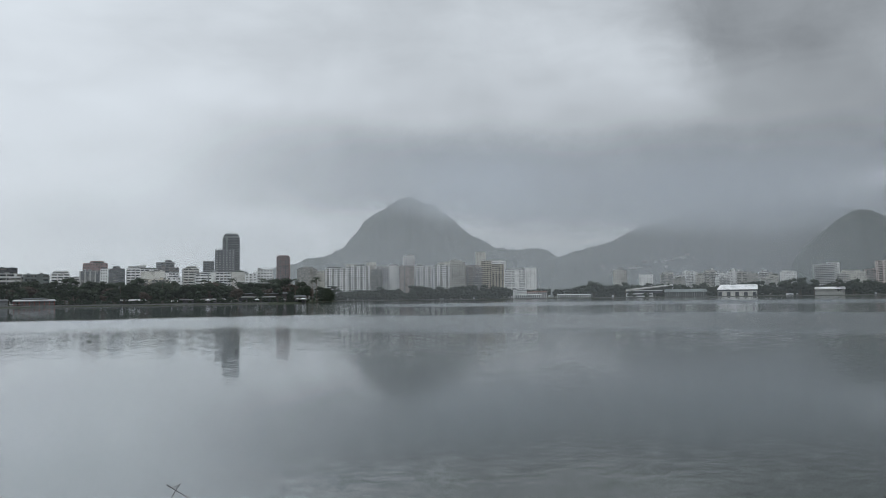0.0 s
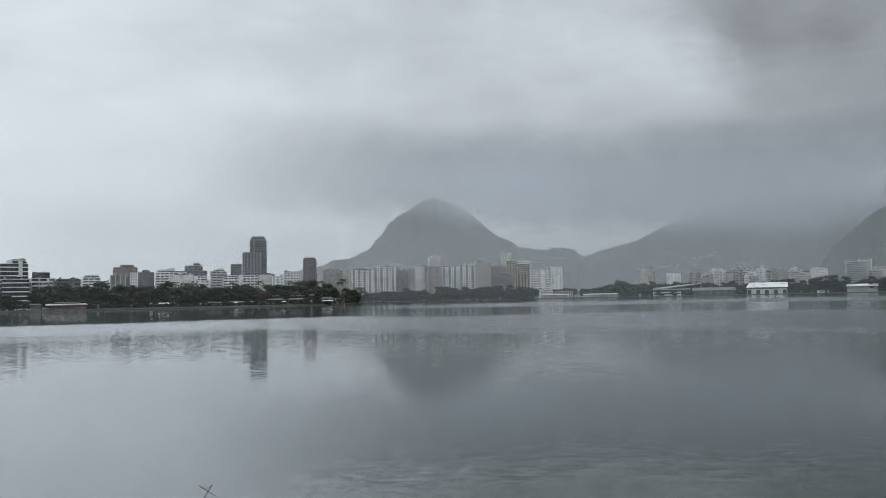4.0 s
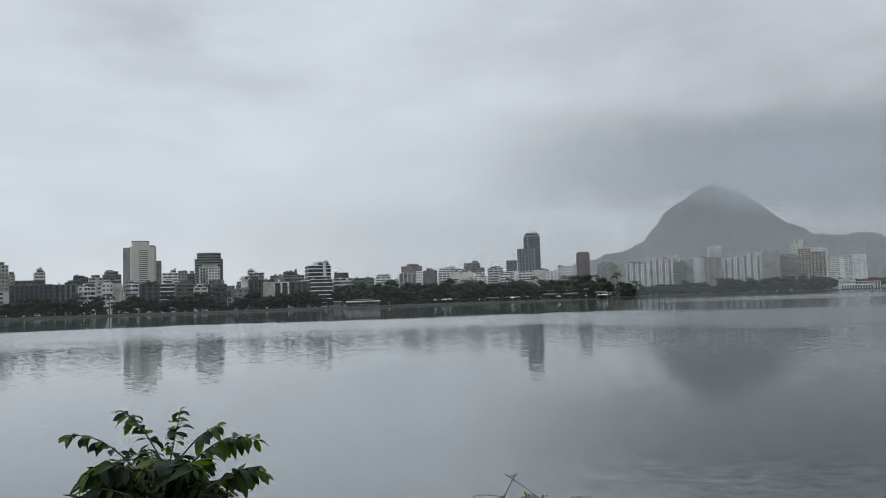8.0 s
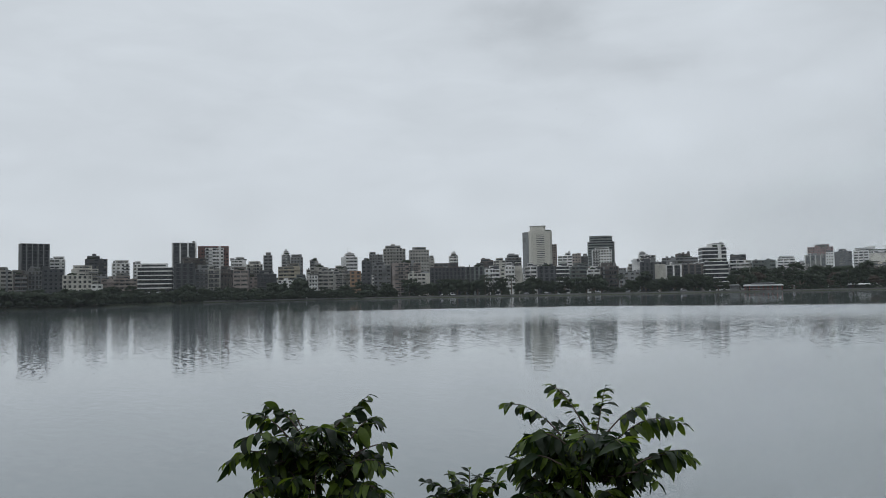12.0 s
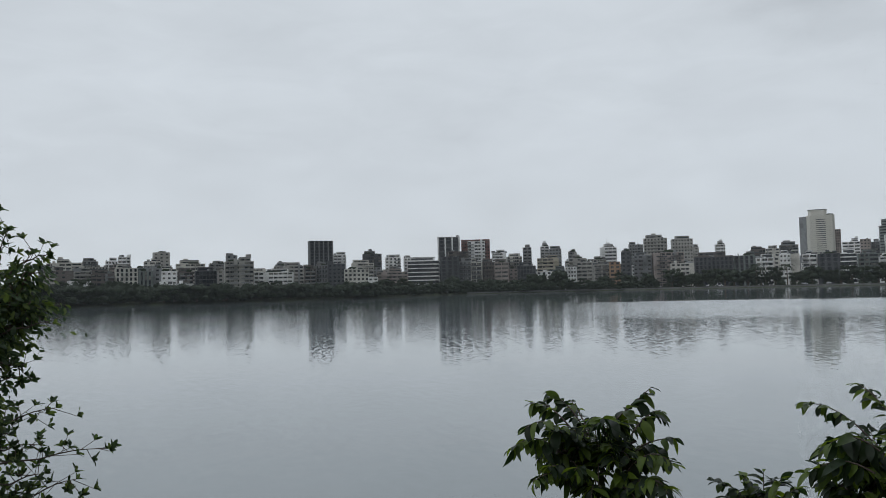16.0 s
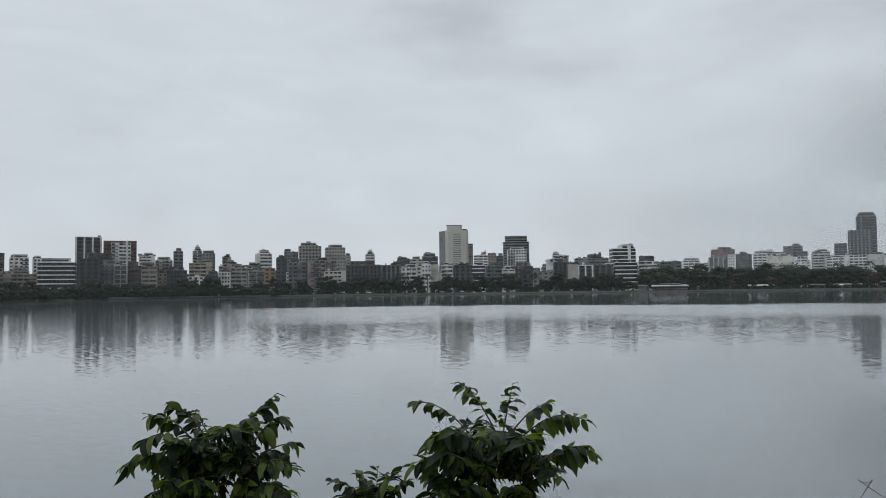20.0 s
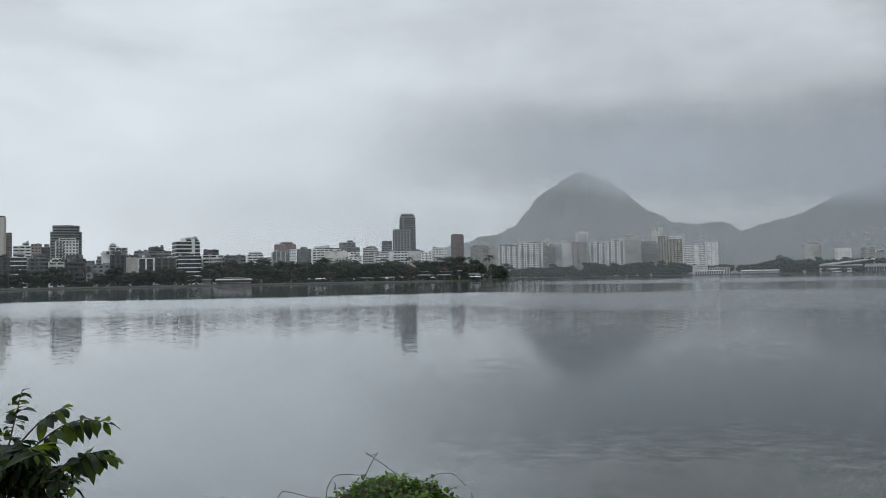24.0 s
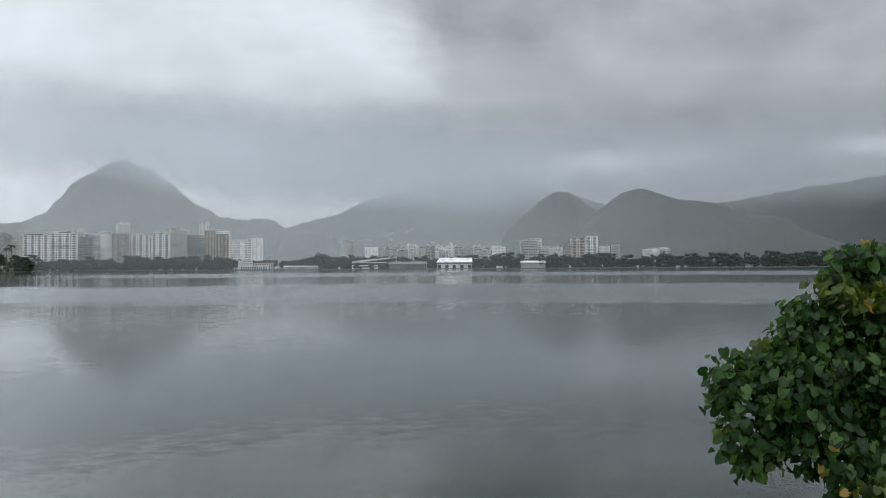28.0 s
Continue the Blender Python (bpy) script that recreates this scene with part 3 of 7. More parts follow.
def veil(name, dist, az0, az1, z0, z1, mat, label):
    v, f = [], []
    azs = np.arange(az0, az1 + 0.1, 4.0)
    for az in azs:
        for k in range(5):
            p = spot(az, dist)
            v.append((p.x, p.y, z0 + (z1 - z0) * k / 4))
    for i in range(len(azs) - 1):
        for k in range(4):
            f.append((i * 5 + k, i * 5 + 5 + k, i * 5 + 6 + k, i * 5 + 1 + k))
    ob = new(name, mesh_of(name, v, f, mat, True))
    ob.visible_shadow = False
    return tagged(ob, label, "mist", kind="structure")


veil("mist_near", 1085, -100, 12, 0.5, 480, veil_material("thin_mist", 0.17, None, (40, 165), (8, 9), (-6, -60)), "thin rain haze over the far shore")
veil("mist_shore", 235, 8, 100, 0.0, 110, veil_material("shore_mist", 0.035, None, (12, 48), (99, 103), (13, 8)), "thin rain haze over the lagoon before the city")
veil("mist_city", 800, 8, 34, 2, 360, veil_material("thin_city_mist", 0.15, None, (30, 165), (24, 33), (12, 8)), "thin haze behind the lakeside park")
veil("mist_middle", 1620, -100, 44, 1.5, 730, veil_material("middle_mist", 0.20, None, (80, 430), (10, 42), (-16, -52)), "pale rain haze below the hills")
veil("mist_foothill", 1655, -100, 44, 1.5, 860, veil_material("foothill_mist", 0.10, None, (90, 510), (10, 42), (-16, -62)), "pale rain haze at the foot of the hills")
for i in range(2):
    veil("mist_hills", 1632 + 8 * i, -100, 4, 1.5, 740, veil_material("hill_mist", 0.09, None, (90, 460), (-22, -6), (-92, -99), tone=(0.42, 0.45, 0.475, 1)), "grey rain haze before the wooded hills")
veil("mist_slope", 2700, -100, 44, 2, 1240, veil_material("slope_mist", 0.06, None, (180, 700), (12, 42), (-18, -60)), "pale haze on the mountain slopes")
veil("mist_far", 2740, -100, 44, 2, 1240, veil_material("far_mist", 0.20, None, (180, 710), (12, 42), (-18, -60)), "pale haze in front of the mountains")
for i in range(6):
    veil("cloud_base", 2790 + 12 * i, -100, 44, 60, 1260, veil_material("low_cloud", 0.26, (192 + 10 * i, 285 + 14 * i), (420, 640), (-4, 22), (-92, -99) if i < 3 else (-19, -31), 120.0, 3.2, (0.52, 0.55, 0.58, 1)), "low grey cloud hiding the mountain tops")

for i in range(3):
    veil("cloud_cap", 2772 + 6 * i, -100, 44, 60, 1260, veil_material("summit_cloud", 0.22, (195 + 20 * i, 285 + 20 * i), (400, 600), (-0.5, 3.5), (-4, -9), 110.0, 0.0, (0.6, 0.63, 0.66, 1)), "torn grey cloud trailing off the summit")
for i in range(2):
    veil("cloud_shelf", 2758 + 6 * i, -100, 44, 60, 1260, veil_material("shelf_cloud", 0.24, (200 + 15 * i, 275 + 15 * i), (330, 520), (-15, -10.5), (-25, -33), 90.0, 0.0, (0.5, 0.53, 0.56, 1)), "grey cloud lying on the mountain flank")

# ---- buildings ----
rng = random.Random(7)


def add_box(v, f, k, slot, x0, x1, y0, y1, z0, z1):
    """One box into lists of corners, faces and material slots."""
    i = len(v)
    v += [(x, y, z) for z in (z0, z1) for x, y in ((x0, y0), (x1, y0), (x1, y1), (x0, y1))]
    f += [(i + 3, i + 2, i + 1, i), (i + 4, i + 5, i + 6, i + 7)] + [(i + a, i + (a + 1) % 4, i + 4 + (a + 1) % 4, i + 4 + a) for a in range(4)]
    k += [slot] * 6


def slotted(name, v, f, k, mats):
    me = bpy.data.meshes.new(name)
    me.from_pydata(v, [], f)
    for m in mats:
        me.materials.append(m)
    me.polygons.foreach_set("material_index", k)
    return me


def storey_mesh(w, d, s, wall, style, dark, bays, r):
    """One storey in front of the glazed core: spandrels, piers, lintels, and the balconies that the style has."""
    v, f, k = [], [], []
    rail = r.choice((wall, wall, GREY, DARKG)) if not dark else wall
    box = functools.partial(add_box, v, f, k)
    x0, x1, y0, y1 = -w / 2, w / 2, -d / 2, d / 2
    t = 0.5
    if style == "fins":
        m = bays or max(3, round(w / 5.5))
        p = 0.45 if m > 4 else 0.65
        for i in range(m + 1):
            x = x0 + p + i * (w - 2 * p) / m
            box(0, x - p, x + p, y0, y0 + t, 0, s)
        for x in (x0, x1 - t):
            for i in range(1, 4):
                y = y0 + d * i / 4
                box(0, x, x + t, y - 0.45, y + 0.45, 0, s)
        box(1, x0 + 0.2, x1 - 0.2, y0 + 0.25, y1 - 0.25, 0, s * 0.2)
        for i in range(2 * m):
            x = x0 + p + (i + 0.5) * (w - 2 * p) / (2 * m)
            box(1, x - 0.08, x + 0.08, y0 + 0.3, y0 + t, 0, s)
        return slotted("storey", v, f, k, (wall, DARKG))
    if style == "split":
        m = bays or 3
        pitch = w / m
        sh = pitch * 0.27
        for i in range(m + 1):
            x = x0 + i * pitch
            a, b = max(x0, x - sh), min(x1, x + sh)
            mid, ww = (a + b) / 2, (b - a)
            box(0, a, b, y0 - 0.2, y0 + t, 0, s * 0.36)
            box(0, a, b, y0 - 0.2, y0 + t, s * 0.78, s)
            box(0, a, a + ww * 0.33, y0 - 0.2, y0 + t, s * 0.36, s * 0.78)
            box(0, b - ww * 0.33, b, y0 - 0.2, y0 + t, s * 0.36, s * 0.78)
        box(0, x0, x1, y0 + 0.2, y0 + t, 0, s * 0.34)
        box(1, x0, x1, y0 + 0.1, y0 + t, s * 0.34, s * 0.42)
        box(0, x0, x0 + t, y0, y1, 0, s)
        box(0, x1 - t, x1, y0, y1, 0, s)
        return slotted("storey", v, f, k, (wall, GREY))
    # ribbon or punched windows on the front
    if dark and style == "bands":
        # dark glass storeys between thin pale ledges
        box(0, x0 - 0.1, x1 + 0.1, y0 - 0.7, y1, 0, s * (0.27 if wall is WHITE else 0.15))
        for i in range(round(w / 2.4) + 1):
            x = x0 + 0.15 + i * (w - 0.3) / round(w / 2.4)
            box(1, x - 0.12, x + 0.12, y0 + 0.2, y0 + t, s * 0.15, s)
        box(1, x0, x0 + t, y0 + t, y1, 0, s)
        box(1, x1 - t, x1, y0 + t, y1, 0, s)
        return slotted("storey", v, f, k, (wall, DARKG))
    sill = s * (0.20 if dark else r.uniform(0.32, 0.42) if style == "bands" else r.uniform(0.30, 0.38))
    head = s * (0.94 if dark else r.uniform(0.80, 0.88))
    box(0, x0, x1, y0, y0 + t, 0, sill)
    box(0, x0, x1, y0, y0 + t, head, s)
    want = r.uniform(2.2, 3.4) if style == "grid" else r.uniform(3.2, 6.0)
    m = bays if bays and style == "grid" and w / bays < 4.2 else max(2, round(w / want))
    pier = w / m * (r.uniform(0.38, 0.52) if style == "grid" else r.uniform(0.07, 0.2)) / 2
    blind = r.randrange(m) if style == "bands" and m > 3 and not dark else -1
    for i in range(m + 1):
        x = x0 + i * w / m
        box(0, max(x0, x - pier), min(x1, x + pier), y0 + 0.003, y0 + t, sill, head)
    if blind >= 0:
        box(0, x0 + blind * w / m, x0 + (blind + 1) * w / m, y0 - 0.12, y0 + t, 0, s)
    # balconies: one, two or all bays, with a solid or a slatted front
    kind = r.choice(("wide", "pair", "ends", "wide", "none")) if w > 7 else r.choice(("wide", "none"))
    spans = {"wide": ((0.06, 0.94),), "pair": ((0.10, 0.44), (0.56, 0.90)), "ends": ((0.0, 0.36),) if r.random() < 0.5 else ((0.64, 1.0),), "none": ()}[kind]
    out = r.uniform(0.9, 1.5)
    high = s * r.uniform(0.28, 0.36)
    for a, b in spans:
        a, b = x0 + a * w, x0 + b * w
        box(0, a, b, y0 - out, y0, -0.1, 0.12)
        box(1, a, b, y0 - out, y0 - out + 0.12, 0.12, high)
        box(1, a, a + 0.12, y0 - out, y0, 0.12, high)
        box(1, b - 0.12, b, y0 - out, y0, 0.12, high)
        if r.random() < 0.5:
            mid = (a + b) / 2
            box(0, mid - 0.15, mid + 0.15, y0 - out, y0, 0.12, s - 0.1)
    # the flanks: mostly closed, a few windows
    for x in (x0, x1 - t):
        box(0, x, x + t, y0 + t, y1, 0, sill)
        box(0, x, x + t, y0 + t, y1, head, s)
        q = max(2, round(d / 4.5))
        for i in range(q + 1):
            y = y0 + t + i * (d - t) / q
            box(0, x, x + t, max(y0 + t, y - d / q * 0.3), min(y1, y + d / q * 0.3), sill, head)
    box(0, x0, x1, y1 - t, y1, 0, s)
    return slotted("storey", v, f, k, (wall, rail))


CLUMP = []


def roof_garden(t, x, y, z, wide, r):
    """Potted shrubs along a roof terrace, one shared clump stretched to its bed."""
    if not CLUMP:
        bm = bmesh.new()
        for i in range(5):
            lumpy(bm, (-0.4 + 0.2 * i, 0.1 * (i % 2), 0.28 + 0.1 * (i % 3)), 0.2 + 0.07 * (i % 2), i * 3.7, 2, 1.0)
        me = bpy.data.meshes.new("planting")
        bm.to_mesh(me)
        bm.free()
        me.materials.append(FAR_LEAF)
        CLUMP.append(me)
    ob = new("roof_planting", CLUMP[0])
    ob.parent, ob.location, ob.scale = t, (x, y, z), (wide, 2.2, r.uniform(1.6, 3.4))
    return ob


def lumpy(bm, centre, size, seed, sub=2, squash=0.8):
    geo = bmesh.ops.create_icosphere(bm, subdivisions=sub, radius=1.0)
    for v in geo["verts"]:
        n = v.co.normalized()
        k = 1 + 0.38 * noise.fractal(n * 2.1 + Vector((seed, seed * 0.7, 0)), 0.9, 2.0, 3)
        v.co = Vector(centre) + Vector((n.x, n.y, n.z * squash)) * size * k


def apartment(x, y, yaw, w, d, h, wall, style, label, base=1.2, glass=None, top=1, bays=0, name="apartment_building", crown=0):
    """A block of flats. bands: ribbon windows and balconies; grid: punched windows; fins: upright piers over dark glass; split: white shafts with slots between; blank: a plain front with small windows."""
    # beyond 1140 m the glass colour itself is paled for haze
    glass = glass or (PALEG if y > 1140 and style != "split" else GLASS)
    t = thing(name, pose(x, y, base, 0, 0, yaw), label, "building", "buildings along the shore")
    own = random.Random(int(abs(x) * 10) * 7 + int(abs(y) * 10))
    n = max(2, round(h / 3.1))
    s = h / n
    inset = 0.9 if style != "blank" else 0.0
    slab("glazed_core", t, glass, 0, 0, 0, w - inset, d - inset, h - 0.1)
    if style != "blank":
        floor_mesh = storey_mesh(w, d, s, wall, style, glass is BLACKG, bays, own)
        for i in range(n):
            ob = new("storey", floor_mesh)
            ob.parent, ob.location = t, (0, 0, i * s)
        if style == "bands" and w > 11 and base < 2 and rng.random() < 0.55:
            u = rng.choice((-1, 1)) * w * rng.uniform(0.12, 0.34)
            slab("stair_shaft", t, rng.choice((wall, GREY, wall)), u, 0, 0, w * rng.uniform(0.08, 0.14), d + 0.3, h + rng.choice((0, 0, 2.2)))
    else:
        slab("front_wall", t, wall, 0, 0, 0, w + 0.1, d + 0.1, h - 0.05)
        m = bays
        for i in range(m):
            for k in range(1, n):
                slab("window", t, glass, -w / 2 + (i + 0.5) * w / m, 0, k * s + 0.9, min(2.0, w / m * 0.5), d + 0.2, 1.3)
    slab("roof", t, ROOFG, 0, 0, h - 0.12, w - 0.2, d - 0.2, 0.25)
    slab("roof_edge", t, wall, 0, 0, h - 0.35, w + 0.12, d + 0.12, 0.5)
    if crown:
        for k, f in enumerate((0.93, 0.84, 0.74)):
            slab("crown", t, wall if k != 1 else glass, 0, 0, h + k * crown / 3 - 0.3, w * f, d * f, crown / 3 + 0.3)
    if h < 48 and not crown and base < 2:
        for _ in range(own.choice((1, 2, 3))):
            slab(own.choice(("cooling_unit", "vent_box", "water_tank")), t, own.choice((GREY, ROOFG, DARKG, METAL)), own.uniform(-0.46, 0.46) * w, own.uniform(-0.45, 0.1) * d, h + 0.1, own.uniform(0.7, 2.2), own.uniform(0.8, 2), own.uniform(0.6, 1.7))
        if own.random() < 0.35:
            roof_garden(t, own.uniform(-0.25, 0.25) * w, -d * 0.4, h + 0.05, w * own.uniform(0.25, 0.5), own)
    if h < 40 and rng.random() < 0.7:
        for _ in range(rng.choice((1, 2, 3))):
            slab(rng.choice(("roof_hut", "water_tank", "roof_awning")), t, rng.choice((wall, GREY, ROOFG, DARKG)), rng.uniform(-0.42, 0.42) * w, rng.uniform(-0.3, 0.2) * d, h + 0.1, rng.uniform(1.6, 4.5), rng.uniform(2, 4), rng.uniform(1.0, 2.6))
    if top:
        pw = w * rng.uniform(0.35, 0.8)
        px_ = rng.uniform(-0.5, 0.5) * (w - pw) * 0.95
        slab("penthouse", t, wall, px_, 0, h + 0.1, pw, d * 0.6, 2.7)
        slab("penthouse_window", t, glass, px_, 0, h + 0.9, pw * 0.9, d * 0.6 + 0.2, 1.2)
        slab("penthouse_roof", t, ROOFG, px_, -0.1, h + 2.8, pw + 0.25, d * 0.63, 0.2)
        if top > 1:
            slab("water_tank", t, wall, px_ + rng.uniform(-0.35, 0.35) * pw, 0, h + 3.1, max(2.5, pw * rng.uniform(0.22, 0.5)), d * 0.35, rng.uniform(1.4, 2.8))
            slab("roof_rail", t, METAL, px_, -d * 0.3, h + 2.98, pw * 0.96, 0.12, 0.55)
        if top > 2:
            slab("antenna", t, METAL, px_ - w * 0.1, 0, h + 3.0, 0.25, 0.25, 6.5)
        if rng.random() < 0.6:
            slab("lift_housing", t, GREY, rng.uniform(-0.35, 0.35) * w, d * 0.1, h + 0.1, max(2.4, w * 0.12), d * 0.3, rng.uniform(1.6, 3.4))
    return t


apartment(-726.5, -44.0, 91.5, 19.1, 15.7, 30.3, CREAM, "bands", "cream stepped apartment block with terraces", top=2)
apartment(-744.8, -21.3, 95.6, 12.1, 10.3, 32.6, GREY, "bands", "grey concrete apartment block", top=1)
apartment(-743.9, -4.5, 94.3, 9.3, 7.9, 32.8, WHITE, "grid", "white apartment block with small windows")
apartment(-764.2, 6.1, 87.5, 10.3, 8.5, 37.4, WHITE, "bands", "white apartment block with ribbon windows", top=0)
apartment(-745.3, 29.0, 87.8, 14.6, 11.7, 31.9, CREAM, "bands", "cream terraced apartment block")
apartment(-765.1, 37.2, 91.2, 14.1, 11.9, 41.1, BEIGE, "blank", "beige apartment tower with a blank side", bays=3, top=0)
apartment(-725.6, 59.3, 87.3, 24.1, 16.0, 29.1, CREAM, "bands", "cream apartment block with roof terraces", top=2)
apartment(-721.5, 81.9, 88.5, 14.2, 12.2, 28.7, GREY, "bands", "grey apartment block with roof garden")
apartment(-737.9, 96.0, 86.6, 9.7, 8.2, 37.1, GREY, "blank", "grey building top with a dome antenna", bays=2, top=0)
apartment(-751.2, 143.4, 75.2, 11.2, 9.4, 27.7, GREY, "grid", "grey stepped rooftop block", top=2)
apartment(-785.5, 189.3, 84.5, 23.7, 16.0, 53.3, GREY, "fins", "dark glass office tower with pale upright fins", glass=BLACKG, bays=5, top=0)
apartment(-807.2, 215.1, 71.1, 12.7, 10.7, 40.4, WHITE, "bands", "white apartment block with ribbon windows")
apartment(-819.6, 253.9, 74.8, 20.1, 16.0, 41.8, DARKG, "bands", "dark grey apartment tower with banded balconies", top=2)
apartment(-754.0, 255.5, 71.3, 15.3, 12.2, 35.0, WHITE, "grid", "white apartment block with a grid of windows", bays=4)
apartment(-757.1, 274.9, 74.0, 12.8, 10.8, 34.4, WHITE, "grid", "white apartment block with a grid of windows", bays=4)
apartment(-643.5, 270.0, 67.2, 19.5, 15.6, 47.7, WHITE, "fins", "black glass office tower with white upright ribs", glass=BLACKG, bays=3, top=0)
apartment(-706.8, 325.1, 63.3, 27.4, 16.0, 49.8, RED, "grid", "red brick tower with white balconies", bays=3, top=0)
apartment(-696.9, 321.2, 68.4, 16.5, 3.0, 47.8, WHITE, "bands", "white balcony stack on a red brick tower", top=0)
apartment(-694.9, 344.4, 65.6, 13.5, 11.1, 36.4, WHITE, "bands", "white apartment block with ribbon windows")
apartment(-697.8, 362.4, 66.6, 14.8, 12.5, 32.9, CREAM, "bands", "cream apartment block with roof terrace")
apartment(-680.4, 367.6, 65.6, 8.0, 6.7, 40.8, GREY, "bands", "slim dark banded apartment tower", top=1)
apartment(-681.0, 387.3, 62.4, 8.5, 7.0, 41.9, WHITE, "bands", "slim white banded apartment tower", top=2)
apartment(-694.4, 407.0, 61.6, 11.9, 9.8, 40.2, GREY, "grid", "grey apartment tower with a gridded front", top=1)
apartment(-650.1, 399.6, 63.4, 7.3, 6.2, 34.8, GREY, "bands", "grey apartment block with roof clutter")
apartment(-599.2, 373.5, 56.1, 14.9, 12.3, 26.5, BEIGE, "bands", "beige apartment block with roof tanks", top=2)
apartment(-582.0, 374.4, 55.2, 4.9, 4.1, 23.4, WHITE, "blank", "white narrow party wall", top=0, bays=1)
apartment(-643.0, 435.1, 60.9, 14.9, 12.8, 38.6, WHITE, "bands", "white apartment tower with ribbon windows", top=3)
apartment(-587.6, 388.7, 54.5, 11.1, 9.1, 24.9, BEIGE, "bands", "beige apartment block with balconies")
apartment(-668.2, 485.2, 58.0, 13.6, 11.5, 42.9, GREY, "grid", "grey apartment tower behind the front row", top=1)
apartment(-634.7, 483.6, 54.7, 21.9, 16.0, 46.9, BEIGE, "grid", "beige apartment tower with a stepped penthouse", bays=4, top=2)
apartment(-603.9, 490.4, 55.9, 18.6, 15.9, 44.2, BEIGE, "grid", "beige apartment tower with banded windows", bays=4, top=1)
apartment(-662.1, 554.0, 46.1, 7.9, 6.7, 40.0, BEIGE, "blank", "pale apartment tower far behind", bays=2, top=1)
apartment(-616.5, 546.7, 53.4, 9.2, 7.9, 40.1, WHITE, "bands", "slim tower with white and dark stripes", top=2)
apartment(-622.9, 602.2, 42.0, 15.2, 12.9, 35.1, BROWN, "bands", "brown rooftop with dark planting", top=2)
apartment(-599.0, 596.3, 43.1, 12.7, 10.5, 35.1, CREAM, "bands", "cream low apartment block")
apartment(-603.8, 622.3, 48.1, 16.8, 14.2, 38.9, GREY, "bands", "grey apartment tower with a dark penthouse", top=2)
apartment(-666.6, 762.0, 37.2, 5.7, 4.8, 60.9, PINK, "grid", "narrow brown tower beside a pale hotel", top=0)
apartment(-588.1, 689.8, 40.5, 16.2, 13.0, 41.2, WHITE, "bands", "white and grey apartment tower", top=2)
apartment(-576.5, 696.1, 35.6, 9.1, 7.7, 43.4, PINK, "grid", "pinkish apartment tower behind the lakeside avenue", top=0)
apartment(-572.5, 704.9, 39.1, 7.8, 6.2, 40.4, GREY, "bands", "grey apartment tower behind the lakeside avenue", top=1)
apartment(-557.5, 716.7, 41.9, 21.1, 16.0, 46.7, WHITE, "grid", "white tower with a grid of small square windows", bays=7, top=1)
apartment(-500.4, 720.6, 39.8, 17.1, 14.7, 38.3, WHITE, "bands", "white apartment tower with stepped top", top=2)
apartment(-413.8, 647.0, 34.6, 31.5, 16.0, 30.5, GREY, "bands", "low grey rooftop block with terraces", top=0)
apartment(-415.4, 654.7, 37.4, 12.5, 10.7, 34.3, BROWN, "bands", "brown rooftop flat behind the lakeside avenue", top=0)
apartment(-353.7, 601.7, 42.4, 19.3, 16.0, 35.6, WHITE, "bands", "white apartment tower with deep dark balconies", glass=BLACKG, top=2)
apartment(-368.8, 670.7, 30.8, 13.3, 10.9, 31.4, DARKG, "bands", "dark rooftop block behind the lakeside avenue", top=0)
apartment(-349.7, 638.1, 33.7, 17.7, 15.2, 25.1, WHITE, "bands", "white low apartment block", top=0)
apartment(-323.6, 628.9, 31.2, 17.2, 14.6, 23.9, SAGE, "bands", "dark green-grey office block", top=0)
apartment(-430.4, 889.0, 27.8, 18.8, 15.5, 33.8, WHITE, "bands", "white apartment block in the distance")
apartment(-415.5, 892.3, 23.0, 10.4, 8.6, 28.4, CREAM, "bands", "low cream block in the distance", top=0)
apartment(-390.0, 886.0, 23.8, 25.5, 16.0, 44.6, RED, "grid", "red brick and white apartment tower", bays=5, top=1)
apartment(-390.1, 875.0, 20.0, 21.6, 16.0, 35.7, BEIGE, "fins", "beige apartment block with upright balconies", top=0)
apartment(-373.7, 871.3, 19.2, 7.1, 6.0, 38.0, WHITE, "blank", "white end wall of an apartment block", bays=3, top=0)
apartment(-372.9, 903.0, 20.4, 17.0, 13.9, 39.2, DARKG, "bands", "dark grey banded apartment block", top=1)
apartment(-351.8, 923.2, 22.9, 34.2, 16.0, 39.2, WHITE, "bands", "white stepped apartment block with roof terraces", top=2)
apartment(-330.3, 899.2, 18.2, 25.5, 16.0, 35.3, CREAM, "blank", "cream windowless side of a large block", bays=0, top=0)
apartment(-347.9, 988.6, 19.4, 21.6, 16.0, 50.0, GREY, "bands", "grey apartment tower behind the lakeside avenue", top=1)
apartment(-331.1, 952.1, 24.2, 22.2, 16.0, 41.7, BROWN, "bands", "brown low block behind the lakeside avenue", top=0)
apartment(-313.7, 913.5, 21.0, 14.2, 11.7, 34.2, WHITE, "bands", "white block with ribbon windows", top=0)
apartment(-310.1, 969.5, 22.7, 18.4, 15.8, 41.0, CREAM, "bands", "cream block with roof frames", top=1)
apartment(-320.8, 1079.3, 16.6, 14.9, 11.9, 55.2, GREY, "bands", "pale grey rounded tower in haze", top=0)
apartment(-284.9, 1029.3, 17.5, 24.3, 16.0, 67.3, DARKG, "grid", "dark tower with a lattice of white window frames", bays=6, glass=PALEG, top=0)
apartment(-284.0, 1055.4, 19.1, 21.3, 16.0, 85.0, SAGE, "bands", "tall charcoal office tower with a chamfered crown", glass=BLACKG, bays=9, top=0, crown=5.5)
